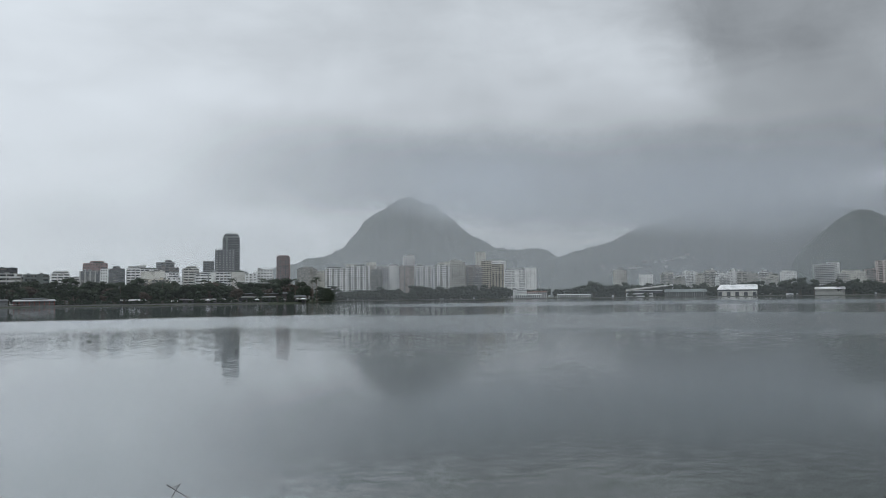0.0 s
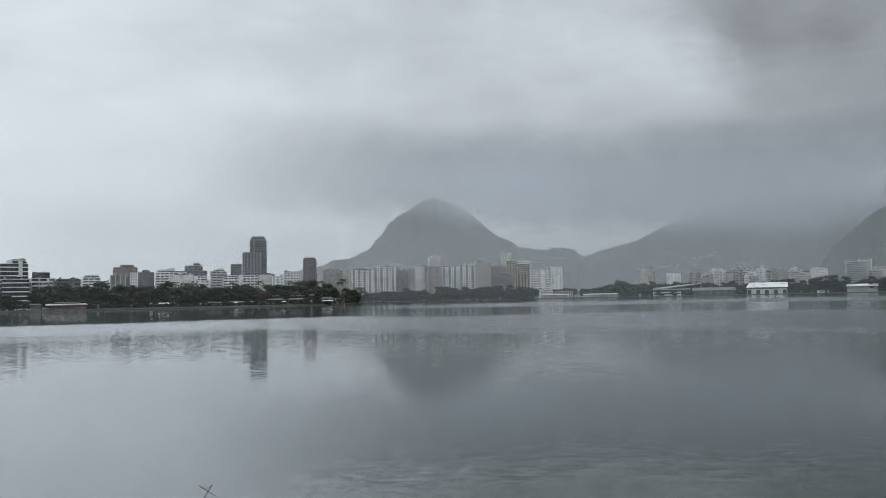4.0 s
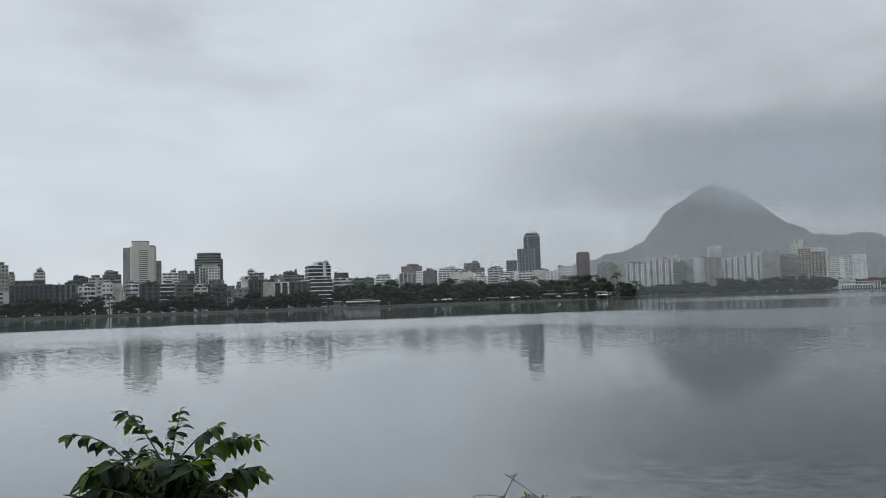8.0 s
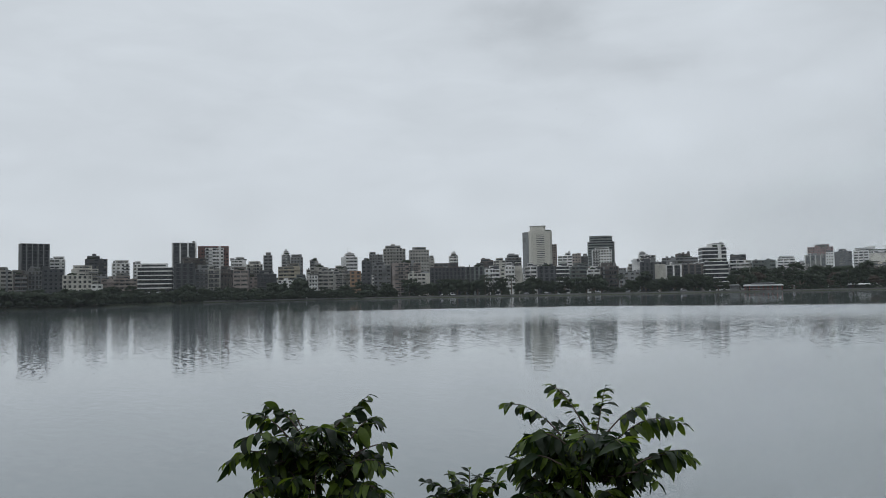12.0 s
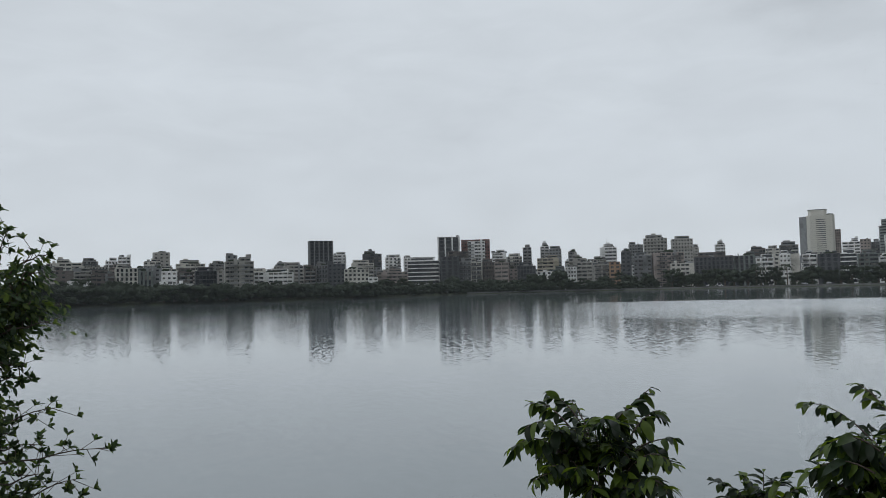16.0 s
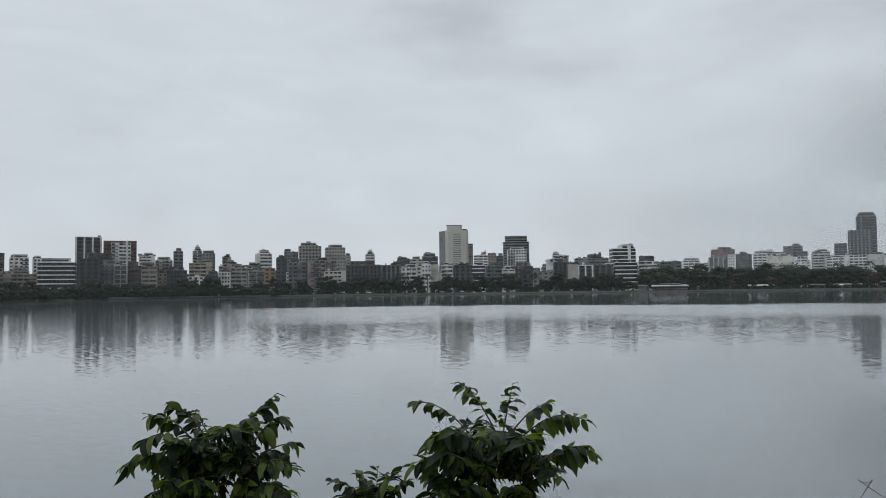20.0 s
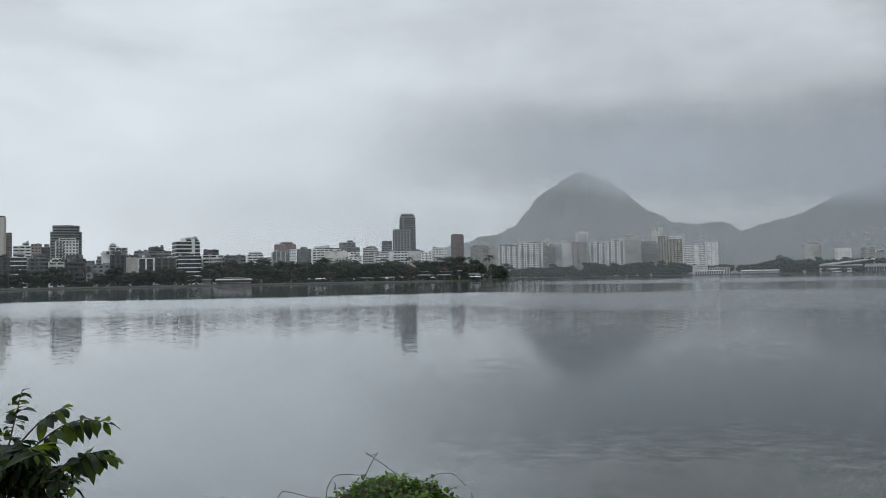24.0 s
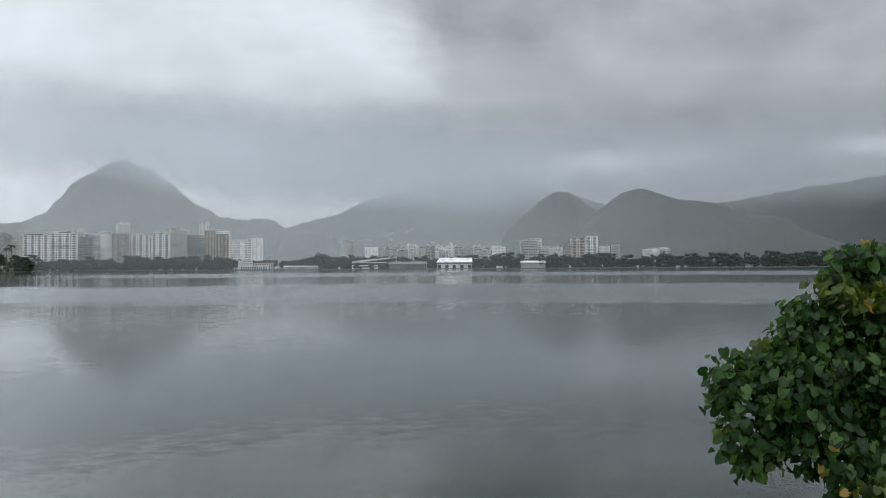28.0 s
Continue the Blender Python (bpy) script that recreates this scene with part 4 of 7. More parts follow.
apartment(-264.4, 931.2, 17.9, 25.8, 16.0, 34.4, WHITE, "bands", "long white shopping block with ribbon windows", top=0)
apartment(-242.2, 930.3, 18.6, 14.8, 12.5, 34.6, CREAM, "blank", "cream windowless block behind the lakeside avenue", bays=0, top=0)
apartment(-226.6, 928.0, 13.7, 13.3, 10.6, 32.7, WHITE, "blank", "white block behind the lakeside avenue", bays=3, top=0)
apartment(-213.9, 943.4, 16.8, 17.5, 14.8, 37.5, WHITE, "grid", "white block with a grid of windows", bays=5, top=0)
apartment(-277.2, 911.2, 20.9, 17.7, 14.9, 31.5, WHITE, "bands", "white block with ribbon windows", top=1)
apartment(-323.4, 880.5, 22.2, 32.6, 16.0, 25.7, YELLOW, "bands", "ochre low block behind the park trees", top=0)
apartment(-307.2, 891.6, 23.0, 21.5, 16.0, 28.2, WHITE, "blank", "white low block behind the park trees", bays=4, top=0)
apartment(-621.5, -43.7, 92.0, 7.4, 6.1, 21.6, BEIGE, "bands", "beige apartment block with balconies")
apartment(-624.2, -35.1, 93.2, 12.9, 10.3, 21.1, BROWN, "blank", "grey-brown apartment block with a blank wall", bays=3)
apartment(-649.7, -23.9, 97.1, 12.1, 10.4, 21.1, BEIGE, "bands", "beige apartment block behind the lakeside avenue")
apartment(-605.4, -24.3, 88.3, 13.9, 11.7, 13.2, WHITE, "blank", "low pale windowless hall", bays=0, top=0)
apartment(-626.1, -9.6, 90.9, 15.5, 12.4, 18.7, BROWN, "bands", "dark brown apartment block")
apartment(-626.3, 6.2, 93.4, 15.0, 12.7, 22.5, CREAM, "grid", "dark apartment block with cream balcony bands", bays=2, glass=BLACKG)
apartment(-623.8, 19.3, 93.2, 9.6, 8.2, 20.1, SAGE, "fins", "grey-green office block behind the lakeside avenue", top=1)
apartment(-632.2, 27.8, 92.5, 6.5, 5.5, 22.7, GREY, "blank", "grey party wall behind the lakeside avenue", bays=1)
apartment(-618.4, 35.8, 84.7, 10.8, 8.9, 19.8, WHITE, "blank", "white apartment block with dark square windows", bays=3, top=0)
apartment(-622.7, 47.4, 90.6, 10.6, 9.1, 19.3, BROWN, "bands", "brown apartment block behind the lakeside avenue")
apartment(-596.7, 38.9, 86.3, 23.5, 16.0, 10.1, WHITE, "bands", "low white terraced house", top=0)
apartment(-623.5, 62.0, 88.3, 15.5, 13.1, 19.9, DARKG, "bands", "dark glass office block with white ledges", glass=BLACKG)
apartment(-638.0, 74.4, 87.4, 5.4, 4.6, 20.8, BEIGE, "blank", "beige party wall behind the lakeside avenue", bays=1)
apartment(-612.1, 84.9, 86.1, 20.8, 16.0, 26.2, BEIGE, "bands", "beige apartment block with nine storeys of balconies", top=2)
apartment(-627.7, 114.1, 75.7, 29.4, 16.0, 18.4, WHITE, "bands", "long white apartment block with ribbon windows", top=1)
apartment(-643.3, 132.5, 83.4, 15.8, 13.5, 23.7, BEIGE, "bands", "beige apartment block with brown balconies")
apartment(-608.2, 138.2, 82.2, 8.6, 7.4, 20.3, BROWN, "bands", "brown apartment block with striped balconies", top=1)
apartment(-610.9, 148.4, 74.3, 8.8, 7.2, 22.9, GREY, "grid", "grey apartment block behind the lakeside avenue", top=1)
apartment(-605.3, 158.1, 80.4, 13.0, 11.2, 23.8, DARKG, "blank", "black glass office block", bays=4, glass=BLACKG, top=0)
apartment(-659.4, 195.7, 77.5, 18.5, 15.7, 26.1, CREAM, "bands", "cream apartment block behind low flats")
apartment(-598.2, 172.7, 73.9, 19.1, 15.3, 19.3, CREAM, "grid", "cream low apartment block with wide windows", bays=4, top=0)
apartment(-590.2, 183.5, 72.7, 7.7, 6.2, 12.7, WHITE, "blank", "white low house end", bays=2, top=0)
apartment(-661.2, 223.5, 67.3, 26.7, 16.0, 18.1, PINK, "bands", "pinkish low houses among trees", top=1)
apartment(-586.6, 224.3, 65.1, 24.0, 16.0, 24.8, WHITE, "bands", "apartment block with long white and dark ribbon balconies", top=1, glass=BLACKG)
apartment(-573.4, 240.9, 69.2, 14.5, 11.9, 27.4, DARKG, "fins", "navy-black glass block with a pale roof ledge", glass=BLACKG, bays=3, top=0)
apartment(-612.2, 265.0, 71.6, 16.6, 14.2, 33.4, BROWN, "bands", "brown apartment block with grey terrace", top=0)
apartment(-570.3, 252.8, 68.1, 9.2, 7.6, 23.4, GREY, "grid", "grey apartment block behind the lakeside avenue", top=1)
apartment(-564.6, 260.2, 61.3, 8.6, 7.3, 22.6, CREAM, "bands", "cream apartment block with rounded balconies", top=1)
apartment(-566.2, 271.3, 64.4, 9.5, 7.6, 22.6, BROWN, "grid", "brown apartment block with white windows", top=1)
apartment(-560.6, 280.1, 59.5, 11.0, 9.3, 22.0, PINK, "bands", "brick-pink apartment block behind the lakeside avenue", top=1)
apartment(-565.6, 292.7, 64.6, 6.9, 5.7, 17.3, PINK, "blank", "pink house front behind the lakeside avenue", bays=2, top=0)
apartment(-550.9, 296.8, 59.7, 14.1, 11.6, 19.0, DARKG, "bands", "dark glass apartment block", glass=BLACKG, top=1)
apartment(-536.5, 304.4, 56.4, 11.5, 9.7, 14.0, WHITE, "grid", "white low block with large windows", bays=3, top=0)
apartment(-596.1, 341.9, 60.2, 18.0, 14.4, 26.6, YELLOW, "bands", "ochre and white apartment block", top=1)
apartment(-537.0, 317.4, 61.4, 9.2, 7.6, 15.5, SAGE, "grid", "grey-green low block behind the lakeside avenue", top=1)
apartment(-528.8, 323.0, 60.6, 8.8, 7.2, 17.1, WHITE, "grid", "white block with gridded windows", bays=4, top=0)
apartment(-528.5, 323.2, 54.5, 8.3, 7.0, 17.2, WHITE, "grid", "white block with gridded windows", bays=4, top=0)
apartment(-544.6, 346.0, 53.6, 12.4, 10.5, 21.1, BEIGE, "bands", "beige apartment block behind the lakeside avenue")
apartment(-524.9, 348.5, 60.4, 12.0, 10.1, 18.6, BEIGE, "bands", "beige balconied block behind the lakeside avenue", top=1)
apartment(-513.8, 353.1, 59.5, 8.2, 6.9, 20.3, ORANGE, "grid", "orange apartment block behind the lakeside avenue", bays=2, top=0)
apartment(-505.7, 358.2, 50.7, 7.0, 7.3, 27.6, DARKG, "blank", "narrow black glass office block", bays=2, glass=BLACKG, top=0)
apartment(-511.4, 377.4, 55.6, 13.5, 11.1, 24.8, GREY, "bands", "grey apartment block with balconies", top=1)
apartment(-498.0, 390.8, 56.9, 22.5, 16.0, 26.2, PINK, "bands", "brown-pink apartment block with wide ribbon windows", top=0)
apartment(-475.0, 385.4, 54.9, 15.8, 13.4, 17.3, CREAM, "bands", "pale pink low apartment block with terraces", top=0)
apartment(-469.3, 409.8, 48.9, 27.1, 16.0, 21.5, DARKG, "fins", "wide black glass office block", glass=BLACKG, bays=9, top=0)
apartment(-476.2, 415.5, 52.9, 27.2, 8.0, 22.7, BROWN, "bands", "brown set-back roof storey", top=1)
apartment(-457.2, 427.6, 46.9, 14.9, 12.0, 22.0, SAGE, "fins", "dark green glass office block", glass=BLACKG, bays=4, top=1)
apartment(-443.3, 433.2, 49.7, 11.5, 9.8, 19.7, WHITE, "bands", "white apartment block with stepped balconies", top=1)
apartment(-446.2, 447.6, 42.9, 5.0, 4.1, 20.5, CREAM, "blank", "cream party wall behind the lakeside avenue", bays=1, top=1)
apartment(-435.7, 445.4, 40.4, 7.2, 6.1, 22.2, WHITE, "blank", "white stepped apartment block", bays=3, top=1)
apartment(-433.6, 452.2, 43.8, 6.3, 5.0, 22.3, CREAM, "blank", "pale grey windowless block", bays=0, top=1)
apartment(-428.0, 460.9, 38.9, 9.6, 8.1, 21.4, WHITE, "bands", "white apartment block with balconies", top=1)
apartment(-416.7, 467.0, 37.7, 13.9, 11.7, 21.3, DARKG, "fins", "dark glass block behind street trees", glass=BLACKG, top=0)
apartment(-406.4, 473.7, 36.6, 9.8, 8.3, 21.1, WHITE, "bands", "apartment block with white balcony bands over dark glass", glass=BLACKG, top=1)
apartment(-404.4, 490.3, 43.5, 13.3, 11.2, 20.6, SAGE, "bands", "grey-green apartment block behind the lakeside avenue", top=1)
apartment(-385.2, 484.6, 42.5, 9.6, 8.2, 17.7, WHITE, "bands", "white low block with dark windows", top=1)
apartment(-382.7, 501.3, 33.4, 13.4, 11.3, 20.1, BROWN, "bands", "brown apartment block with roof terrace", top=1)
apartment(-368.2, 507.0, 34.0, 16.0, 13.1, 15.3, GREY, "grid", "low grey framed block", bays=4, top=0)
apartment(-370.3, 518.8, 37.5, 5.9, 4.8, 23.5, WHITE, "blank", "white stair tower wall", bays=0, top=0)
apartment(-360.7, 519.4, 34.8, 10.9, 8.7, 22.5, DARKG, "fins", "dark glass office block", glass=BLACKG, top=0)
apartment(-355.6, 527.1, 38.0, 9.2, 7.8, 20.9, CREAM, "blank", "cream windowless wall behind the lakeside avenue", bays=0, top=0)
apartment(-349.2, 537.3, 33.0, 12.1, 9.7, 20.3, WHITE, "fins", "white framed block with a dark glass slot", glass=BLACKG, bays=2, top=0)
apartment(-339.4, 547.7, 29.8, 15.3, 12.6, 20.3, BROWN, "fins", "dark office block behind the lakeside avenue", glass=BLACKG, top=0)
apartment(-326.3, 559.1, 35.3, 17.1, 14.6, 22.2, WHITE, "bands", "block with wide white and dark ribbon storeys", glass=BLACKG, top=0)
apartment(-202.6, 998.2, 7.5, 15.9, 17.0, 55.2, RED, "grid", "tall red brick tower with banded windows", bays=3, top=0, crown=2.2)
apartment(-203.3, 1170.5, 9.9, 28.4, 16.0, 46.9, BEIGE, "bands", "beige apartment block in haze", top=1)
apartment(-195.2, 1249.9, 8.9, 12.6, 10.1, 45.5, CREAM, "bands", "pale apartment block in haze", top=0)
apartment(-162.6, 1186.9, 7.8, 31.5, 16.0, 47.4, WHITE, "split", "white apartment slab with upright window shafts", bays=4, top=1)
apartment(-149.6, 1279.0, 4.7, 18.9, 15.5, 57.2, CREAM, "blank", "cream stair tower behind", bays=2, top=0)
apartment(-129.5, 1191.0, 8.2, 34.3, 16.0, 50.4, WHITE, "split", "white apartment slab with upright window shafts", bays=4, top=1)
apartment(-103.3, 1203.3, 6.9, 18.7, 15.4, 46.7, BEIGE, "bands", "beige-brown apartment block behind the lakeside avenue", top=0)
apartment(-121.1, 1310.7, 7.3, 15.3, 12.6, 61.4, CREAM, "blank", "cream tower set back behind the lakeside avenue", bays=3, top=0)
apartment(-104.9, 1291.5, 8.6, 13.7, 11.6, 54.4, WHITE, "bands", "white block set back behind the lakeside avenue", top=0)
apartment(-80.3, 1195.3, 5.8, 25.6, 16.0, 49.7, WHITE, "grid", "white apartment tower with a lattice of balconies", bays=4, top=2)
apartment(-56.8, 1186.6, 7.7, 20.9, 16.0, 50.6, PINK, "bands", "brown and white banded apartment tower", top=0)
apartment(-54.9, 1215.9, 6.6, 17.0, 14.3, 65.8, WHITE, "grid", "tall white tower with roof frame", bays=3, top=1)
apartment(-31.8, 1197.6, 6.5, 24.3, 16.0, 49.2, WHITE, "split", "white apartment slab with dark upright slots", bays=3, top=1)
apartment(-5.7, 1198.0, 4.3, 25.2, 16.0, 50.5, WHITE, "split", "white apartment slab with dark upright slots", bays=3, top=1)
apartment(-1.0, 1318.0, -4.0, 21.9, 16.0, 60.6, CREAM, "bands", "cream block set back behind the lakeside avenue", top=0)
apartment(19.1, 1197.8, 3.1, 23.0, 16.0, 55.7, CREAM, "grid", "pale grey-green tower with white frame", bays=4, top=2)
apartment(44.0, 1207.2, 1.9, 25.4, 16.0, 47.7, PINK, "bands", "brown and white apartment block", bays=4, top=1)
apartment(71.2, 1566.3, -2.6, 19.7, 15.8, 90.6, CREAM, "blank", "pale tower far off in haze", bays=3, top=0)
apartment(63.4, 1215.1, -1.0, 16.4, 13.5, 57.5, YELLOW, "split", "pale ochre tower with upright ribs", bays=4, top=0)
apartment(81.8, 1235.3, 1.2, 19.5, 16.0, 53.3, YELLOW, "split", "pale ochre tower with upright ribs", bays=4, top=0)
apartment(98.6, 1504.8, 1.3, 33.7, 16.0, 71.9, WHITE, "bands", "white block with a flat roof in haze", top=0)
apartment(124.9, 1422.5, -0.0, 36.7, 16.0, 52.1, WHITE, "bands", "white hospital block with ribbon windows", top=0)
apartment(172.3, 1598.7, -8.2, 24.1, 16.0, 60.4, WHITE, "blank", "white tower in haze", bays=3, top=0)
apartment(108.3, 1149.9, -5.4, 19.9, 10.0, 12.5, WHITE, "bands", "small white clubhouse on the water", top=0)
apartment(344.0, 1560.5, -10.4, 26.9, 16.0, 51.0, CREAM, "grid", "pale apartment block in haze", bays=4, top=1)
apartment(392.0, 1549.2, -14.2, 26.8, 16.0, 42.3, WHITE, "blank", "small white block in haze", bays=4, top=0)
for along, wide, high, paint, look_ in ((429, 24, 43, CREAM, "bands"), (449, 20, 38, WHITE, "grid"), (468, 26, 45, WHITE, "bands"), (486, 18, 40, CREAM, "grid"), (503, 22, 46, CREAM, "bands"), (522, 24, 42, WHITE, "grid"),
                                        (541, 17, 46, WHITE, "bands"), (556, 21, 43, CREAM, "grid"), (574, 24, 39, BEIGE, "bands"), (592, 18, 42, WHITE, "grid"), (607, 20, 37, CREAM, "bands"), (440, 22, 33, BEIGE, "grid"), (512, 26, 33, WHITE, "bands"), (585, 26, 31, CREAM, "grid")):
    apartment(along, 1690 - 0.36 * along + (-40 if high < 35 else 0), -17, wide, 15, high, paint, look_, "pale hazy apartment block at the hill foot", top=2)
apartment(633.4, 1467.1, -19.4, 27.9, 16.0, 42.7, WHITE, "grid", "white apartment block in haze", bays=4, top=1)
apartment(663.2, 1387.7, -25.5, 35.8, 16.0, 52.2, WHITE, "grid", "white apartment tower in haze", bays=5, top=0)
apartment(692.5, 1417.9, -30.0, 20.6, 16.0, 56.7, WHITE, "split", "white apartment tower in haze", bays=2, top=0)
apartment(688.2, 1375.4, -24.6, 21.8, 16.0, 35.9, CREAM, "bands", "cream low block in haze", top=0)
apartment(702.9, 1368.0, -23.2, 37.5, 16.0, 38.9, CREAM, "grid", "cream apartment block in haze", bays=5, top=1)
apartment(754.0, 1409.0, -24.2, 19.3, 16.0, 43.2, PALE_PINK, "bands", "reddish block in haze", top=0)
apartment(774.0, 1398.1, -24.0, 29.8, 16.0, 58.1, PALE_PINK, "split", "pinkish twin tower in haze", bays=2, top=0)
apartment(805.5, 1397.5, -32.0, 23.4, 16.0, 61.0, WHITE, "split", "white tower in haze", bays=2, top=0)
apartment(767.5, 1286.5, -34.8, 19.4, 16.0, 39.4, WHITE, "grid", "white apartment block in haze", bays=3, top=0)
apartment(784.0, 1274.2, -26.6, 14.3, 12.3, 40.5, WHITE, "grid", "white apartment block in haze", bays=3, top=0)
apartment(859.5, 1275.4, -29.0, 27.9, 16.0, 32.6, WHITE, "bands", "white terraced block at the hill foot", top=1)
apartment(880.6, 1260.7, -34.9, 19.4, 15.5, 34.0, WHITE, "bands", "white terraced block at the hill foot", top=1)
apartment(-712.5, 144.0, 80.6, 16.7, 13.8, 26.2, GREY, "bands", "low city block glimpsed between lakeside buildings", bays=4, top=0)
apartment(-708.8, 161.5, 77.2, 17.3, 13.9, 24.2, BEIGE, "grid", "low city block glimpsed between lakeside buildings", bays=4, top=1)
apartment(-704.6, 179.2, 80.7, 16.3, 14.0, 22.2, CREAM, "blank", "low city block glimpsed between lakeside buildings", bays=4, top=0)
apartment(-699.9, 196.8, 74.3, 17.6, 14.1, 20.1, BROWN, "bands", "low city block glimpsed between lakeside buildings", bays=4, top=1)
apartment(-694.7, 214.5, 76.8, 16.7, 14.1, 23.4, GREY, "grid", "low city block glimpsed between lakeside buildings", bays=4, top=0)
apartment(-689.1, 232.1, 76.4, 16.6, 14.2, 21.3, BEIGE, "blank", "low city block glimpsed between lakeside buildings", bays=4, top=1)
apartment(-683.0, 249.5, 69.9, 17.8, 14.2, 19.1, CREAM, "bands", "low city block glimpsed between lakeside buildings", bays=4, top=0)
apartment(-676.3, 267.0, 73.5, 16.6, 14.3, 22.4, BROWN, "grid", "low city block glimpsed between lakeside buildings", bays=4, top=1)
apartment(-669.3, 284.1, 69.0, 17.3, 14.3, 20.3, GREY, "blank", "low city block glimpsed between lakeside buildings", bays=4, top=0)
apartment(-661.8, 301.1, 61.5, 16.8, 14.2, 18.1, BEIGE, "bands", "low city block glimpsed between lakeside buildings", bays=4, top=1)
apartment(-653.9, 317.9, 68.1, 16.8, 14.2, 21.4, CREAM, "grid", "low city block glimpsed between lakeside buildings", bays=4, top=0)
apartment(-645.6, 334.4, 58.6, 16.7, 14.1, 19.2, BROWN, "blank", "low city block glimpsed between lakeside buildings", bays=4, top=1)
apartment(-636.9, 350.6, 66.2, 16.4, 14.1, 17.0, GREY, "bands", "low city block glimpsed between lakeside buildings", bays=4, top=0)
apartment(-627.8, 366.5, 55.7, 16.5, 14.0, 20.3, BEIGE, "grid", "low city block glimpsed between lakeside buildings", bays=4, top=1)
apartment(-618.5, 382.0, 58.3, 17.3, 13.9, 18.1, CREAM, "blank", "low city block glimpsed between lakeside buildings", bays=4, top=0)
apartment(-734.9, -51.7, 94.0, 16.7, 13.4, 29.1, GREY, "grid", "low city block glimpsed between lakeside buildings", bays=4, top=0)
apartment(-736.1, -34.0, 97.6, 16.0, 13.7, 28.4, CREAM, "bands", "low city block glimpsed between lakeside buildings", bays=4, top=1)
apartment(-736.8, -15.8, 93.2, 17.0, 14.0, 27.7, BEIGE, "grid", "low city block glimpsed between lakeside buildings", bays=4, top=0)
apartment(-737.1, 2.7, 89.8, 17.9, 14.3, 26.9, PINK, "bands", "low city block glimpsed between lakeside buildings", bays=4, top=1)
apartment(-737.0, 21.6, 92.3, 17.3, 14.6, 26.1, GREY, "grid", "low city block glimpsed between lakeside buildings", bays=4, top=0)
apartment(-736.3, 40.9, 90.8, 17.6, 14.9, 25.3, CREAM, "bands", "low city block glimpsed between lakeside buildings", bays=4, top=1)
apartment(-735.1, 60.5, 85.3, 18.9, 15.1, 24.5, BEIGE, "grid", "low city block glimpsed between lakeside buildings", bays=4, top=0)
apartment(-733.3, 80.5, 81.7, 18.7, 15.4, 23.6, PINK, "bands", "low city block glimpsed between lakeside buildings", bays=4, top=1)
apartment(-730.9, 100.6, 82.2, 19.5, 15.6, 22.7, GREY, "grid", "low city block glimpsed between lakeside buildings", bays=4, top=0)
apartment(-727.9, 121.0, 78.6, 19.2, 15.8, 21.8, CREAM, "bands", "low city block glimpsed between lakeside buildings", bays=4, top=1)
apartment(-724.3, 141.7, 78.9, 20.0, 16.0, 26.2, BEIGE, "grid", "low city block glimpsed between lakeside buildings", bays=4, top=0)
apartment(-618.3, 383.0, 58.2, 18.3, 14.7, 25.3, BEIGE, "bands", "low city block glimpsed between lakeside buildings", bays=4, top=0)
apartment(-608.1, 398.9, 60.7, 17.2, 14.5, 23.4, GREY, "grid", "low city block glimpsed between lakeside buildings", bays=4, top=1)
apartment(-597.5, 414.5, 55.3, 18.0, 14.4, 21.5, CREAM, "bands", "low city block glimpsed between lakeside buildings", bays=4, top=0)
apartment(-586.7, 429.5, 53.8, 17.7, 14.2, 19.6, WHITE, "grid", "low city block glimpsed between lakeside buildings", bays=4, top=1)
apartment(-575.5, 444.2, 54.3, 17.0, 14.0, 22.1, BEIGE, "bands", "low city block glimpsed between lakeside buildings", bays=4, top=0)
apartment(-564.2, 458.3, 46.9, 16.3, 13.8, 20.2, GREY, "grid", "low city block glimpsed between lakeside buildings", bays=4, top=1)
apartment(-552.7, 471.9, 45.5, 16.1, 13.6, 18.3, CREAM, "bands", "low city block glimpsed between lakeside buildings", bays=4, top=0)
apartment(-541.0, 485.2, 52.1, 15.8, 13.4, 20.7, WHITE, "grid", "low city block glimpsed between lakeside buildings", bays=4, top=1)
apartment(-529.3, 497.8, 51.8, 15.3, 13.1, 18.8, BEIGE, "bands", "low city block glimpsed between lakeside buildings", bays=4, top=0)
apartment(-517.5, 509.9, 50.4, 15.1, 12.9, 17.0, GREY, "grid", "low city block glimpsed between lakeside buildings", bays=4, top=1)
apartment(-505.5, 521.6, 42.1, 15.4, 12.6, 19.3, CREAM, "bands", "low city block glimpsed between lakeside buildings", bays=4, top=0)
apartment(-493.6, 532.6, 42.8, 15.5, 12.4, 17.5, WHITE, "grid", "low city block glimpsed between lakeside buildings", bays=4, top=1)
apartment(-500.8, 541.1, 46.8, 17.3, 14.6, 24.0, GREY, "grid", "low city block glimpsed between lakeside buildings", bays=4, top=0)
apartment(-486.7, 553.8, 39.3, 17.8, 14.6, 22.0, BEIGE, "bands", "low city block glimpsed between lakeside buildings", bays=4, top=1)
apartment(-472.2, 566.2, 44.8, 17.0, 14.6, 22.7, WHITE, "grid", "low city block glimpsed between lakeside buildings", bays=4, top=0)
apartment(-457.5, 578.1, 38.4, 18.1, 14.5, 20.7, PINK, "bands", "low city block glimpsed between lakeside buildings", bays=4, top=1)
apartment(-442.6, 589.6, 34.9, 17.6, 14.4, 21.4, GREY, "grid", "low city block glimpsed between lakeside buildings", bays=4, top=0)
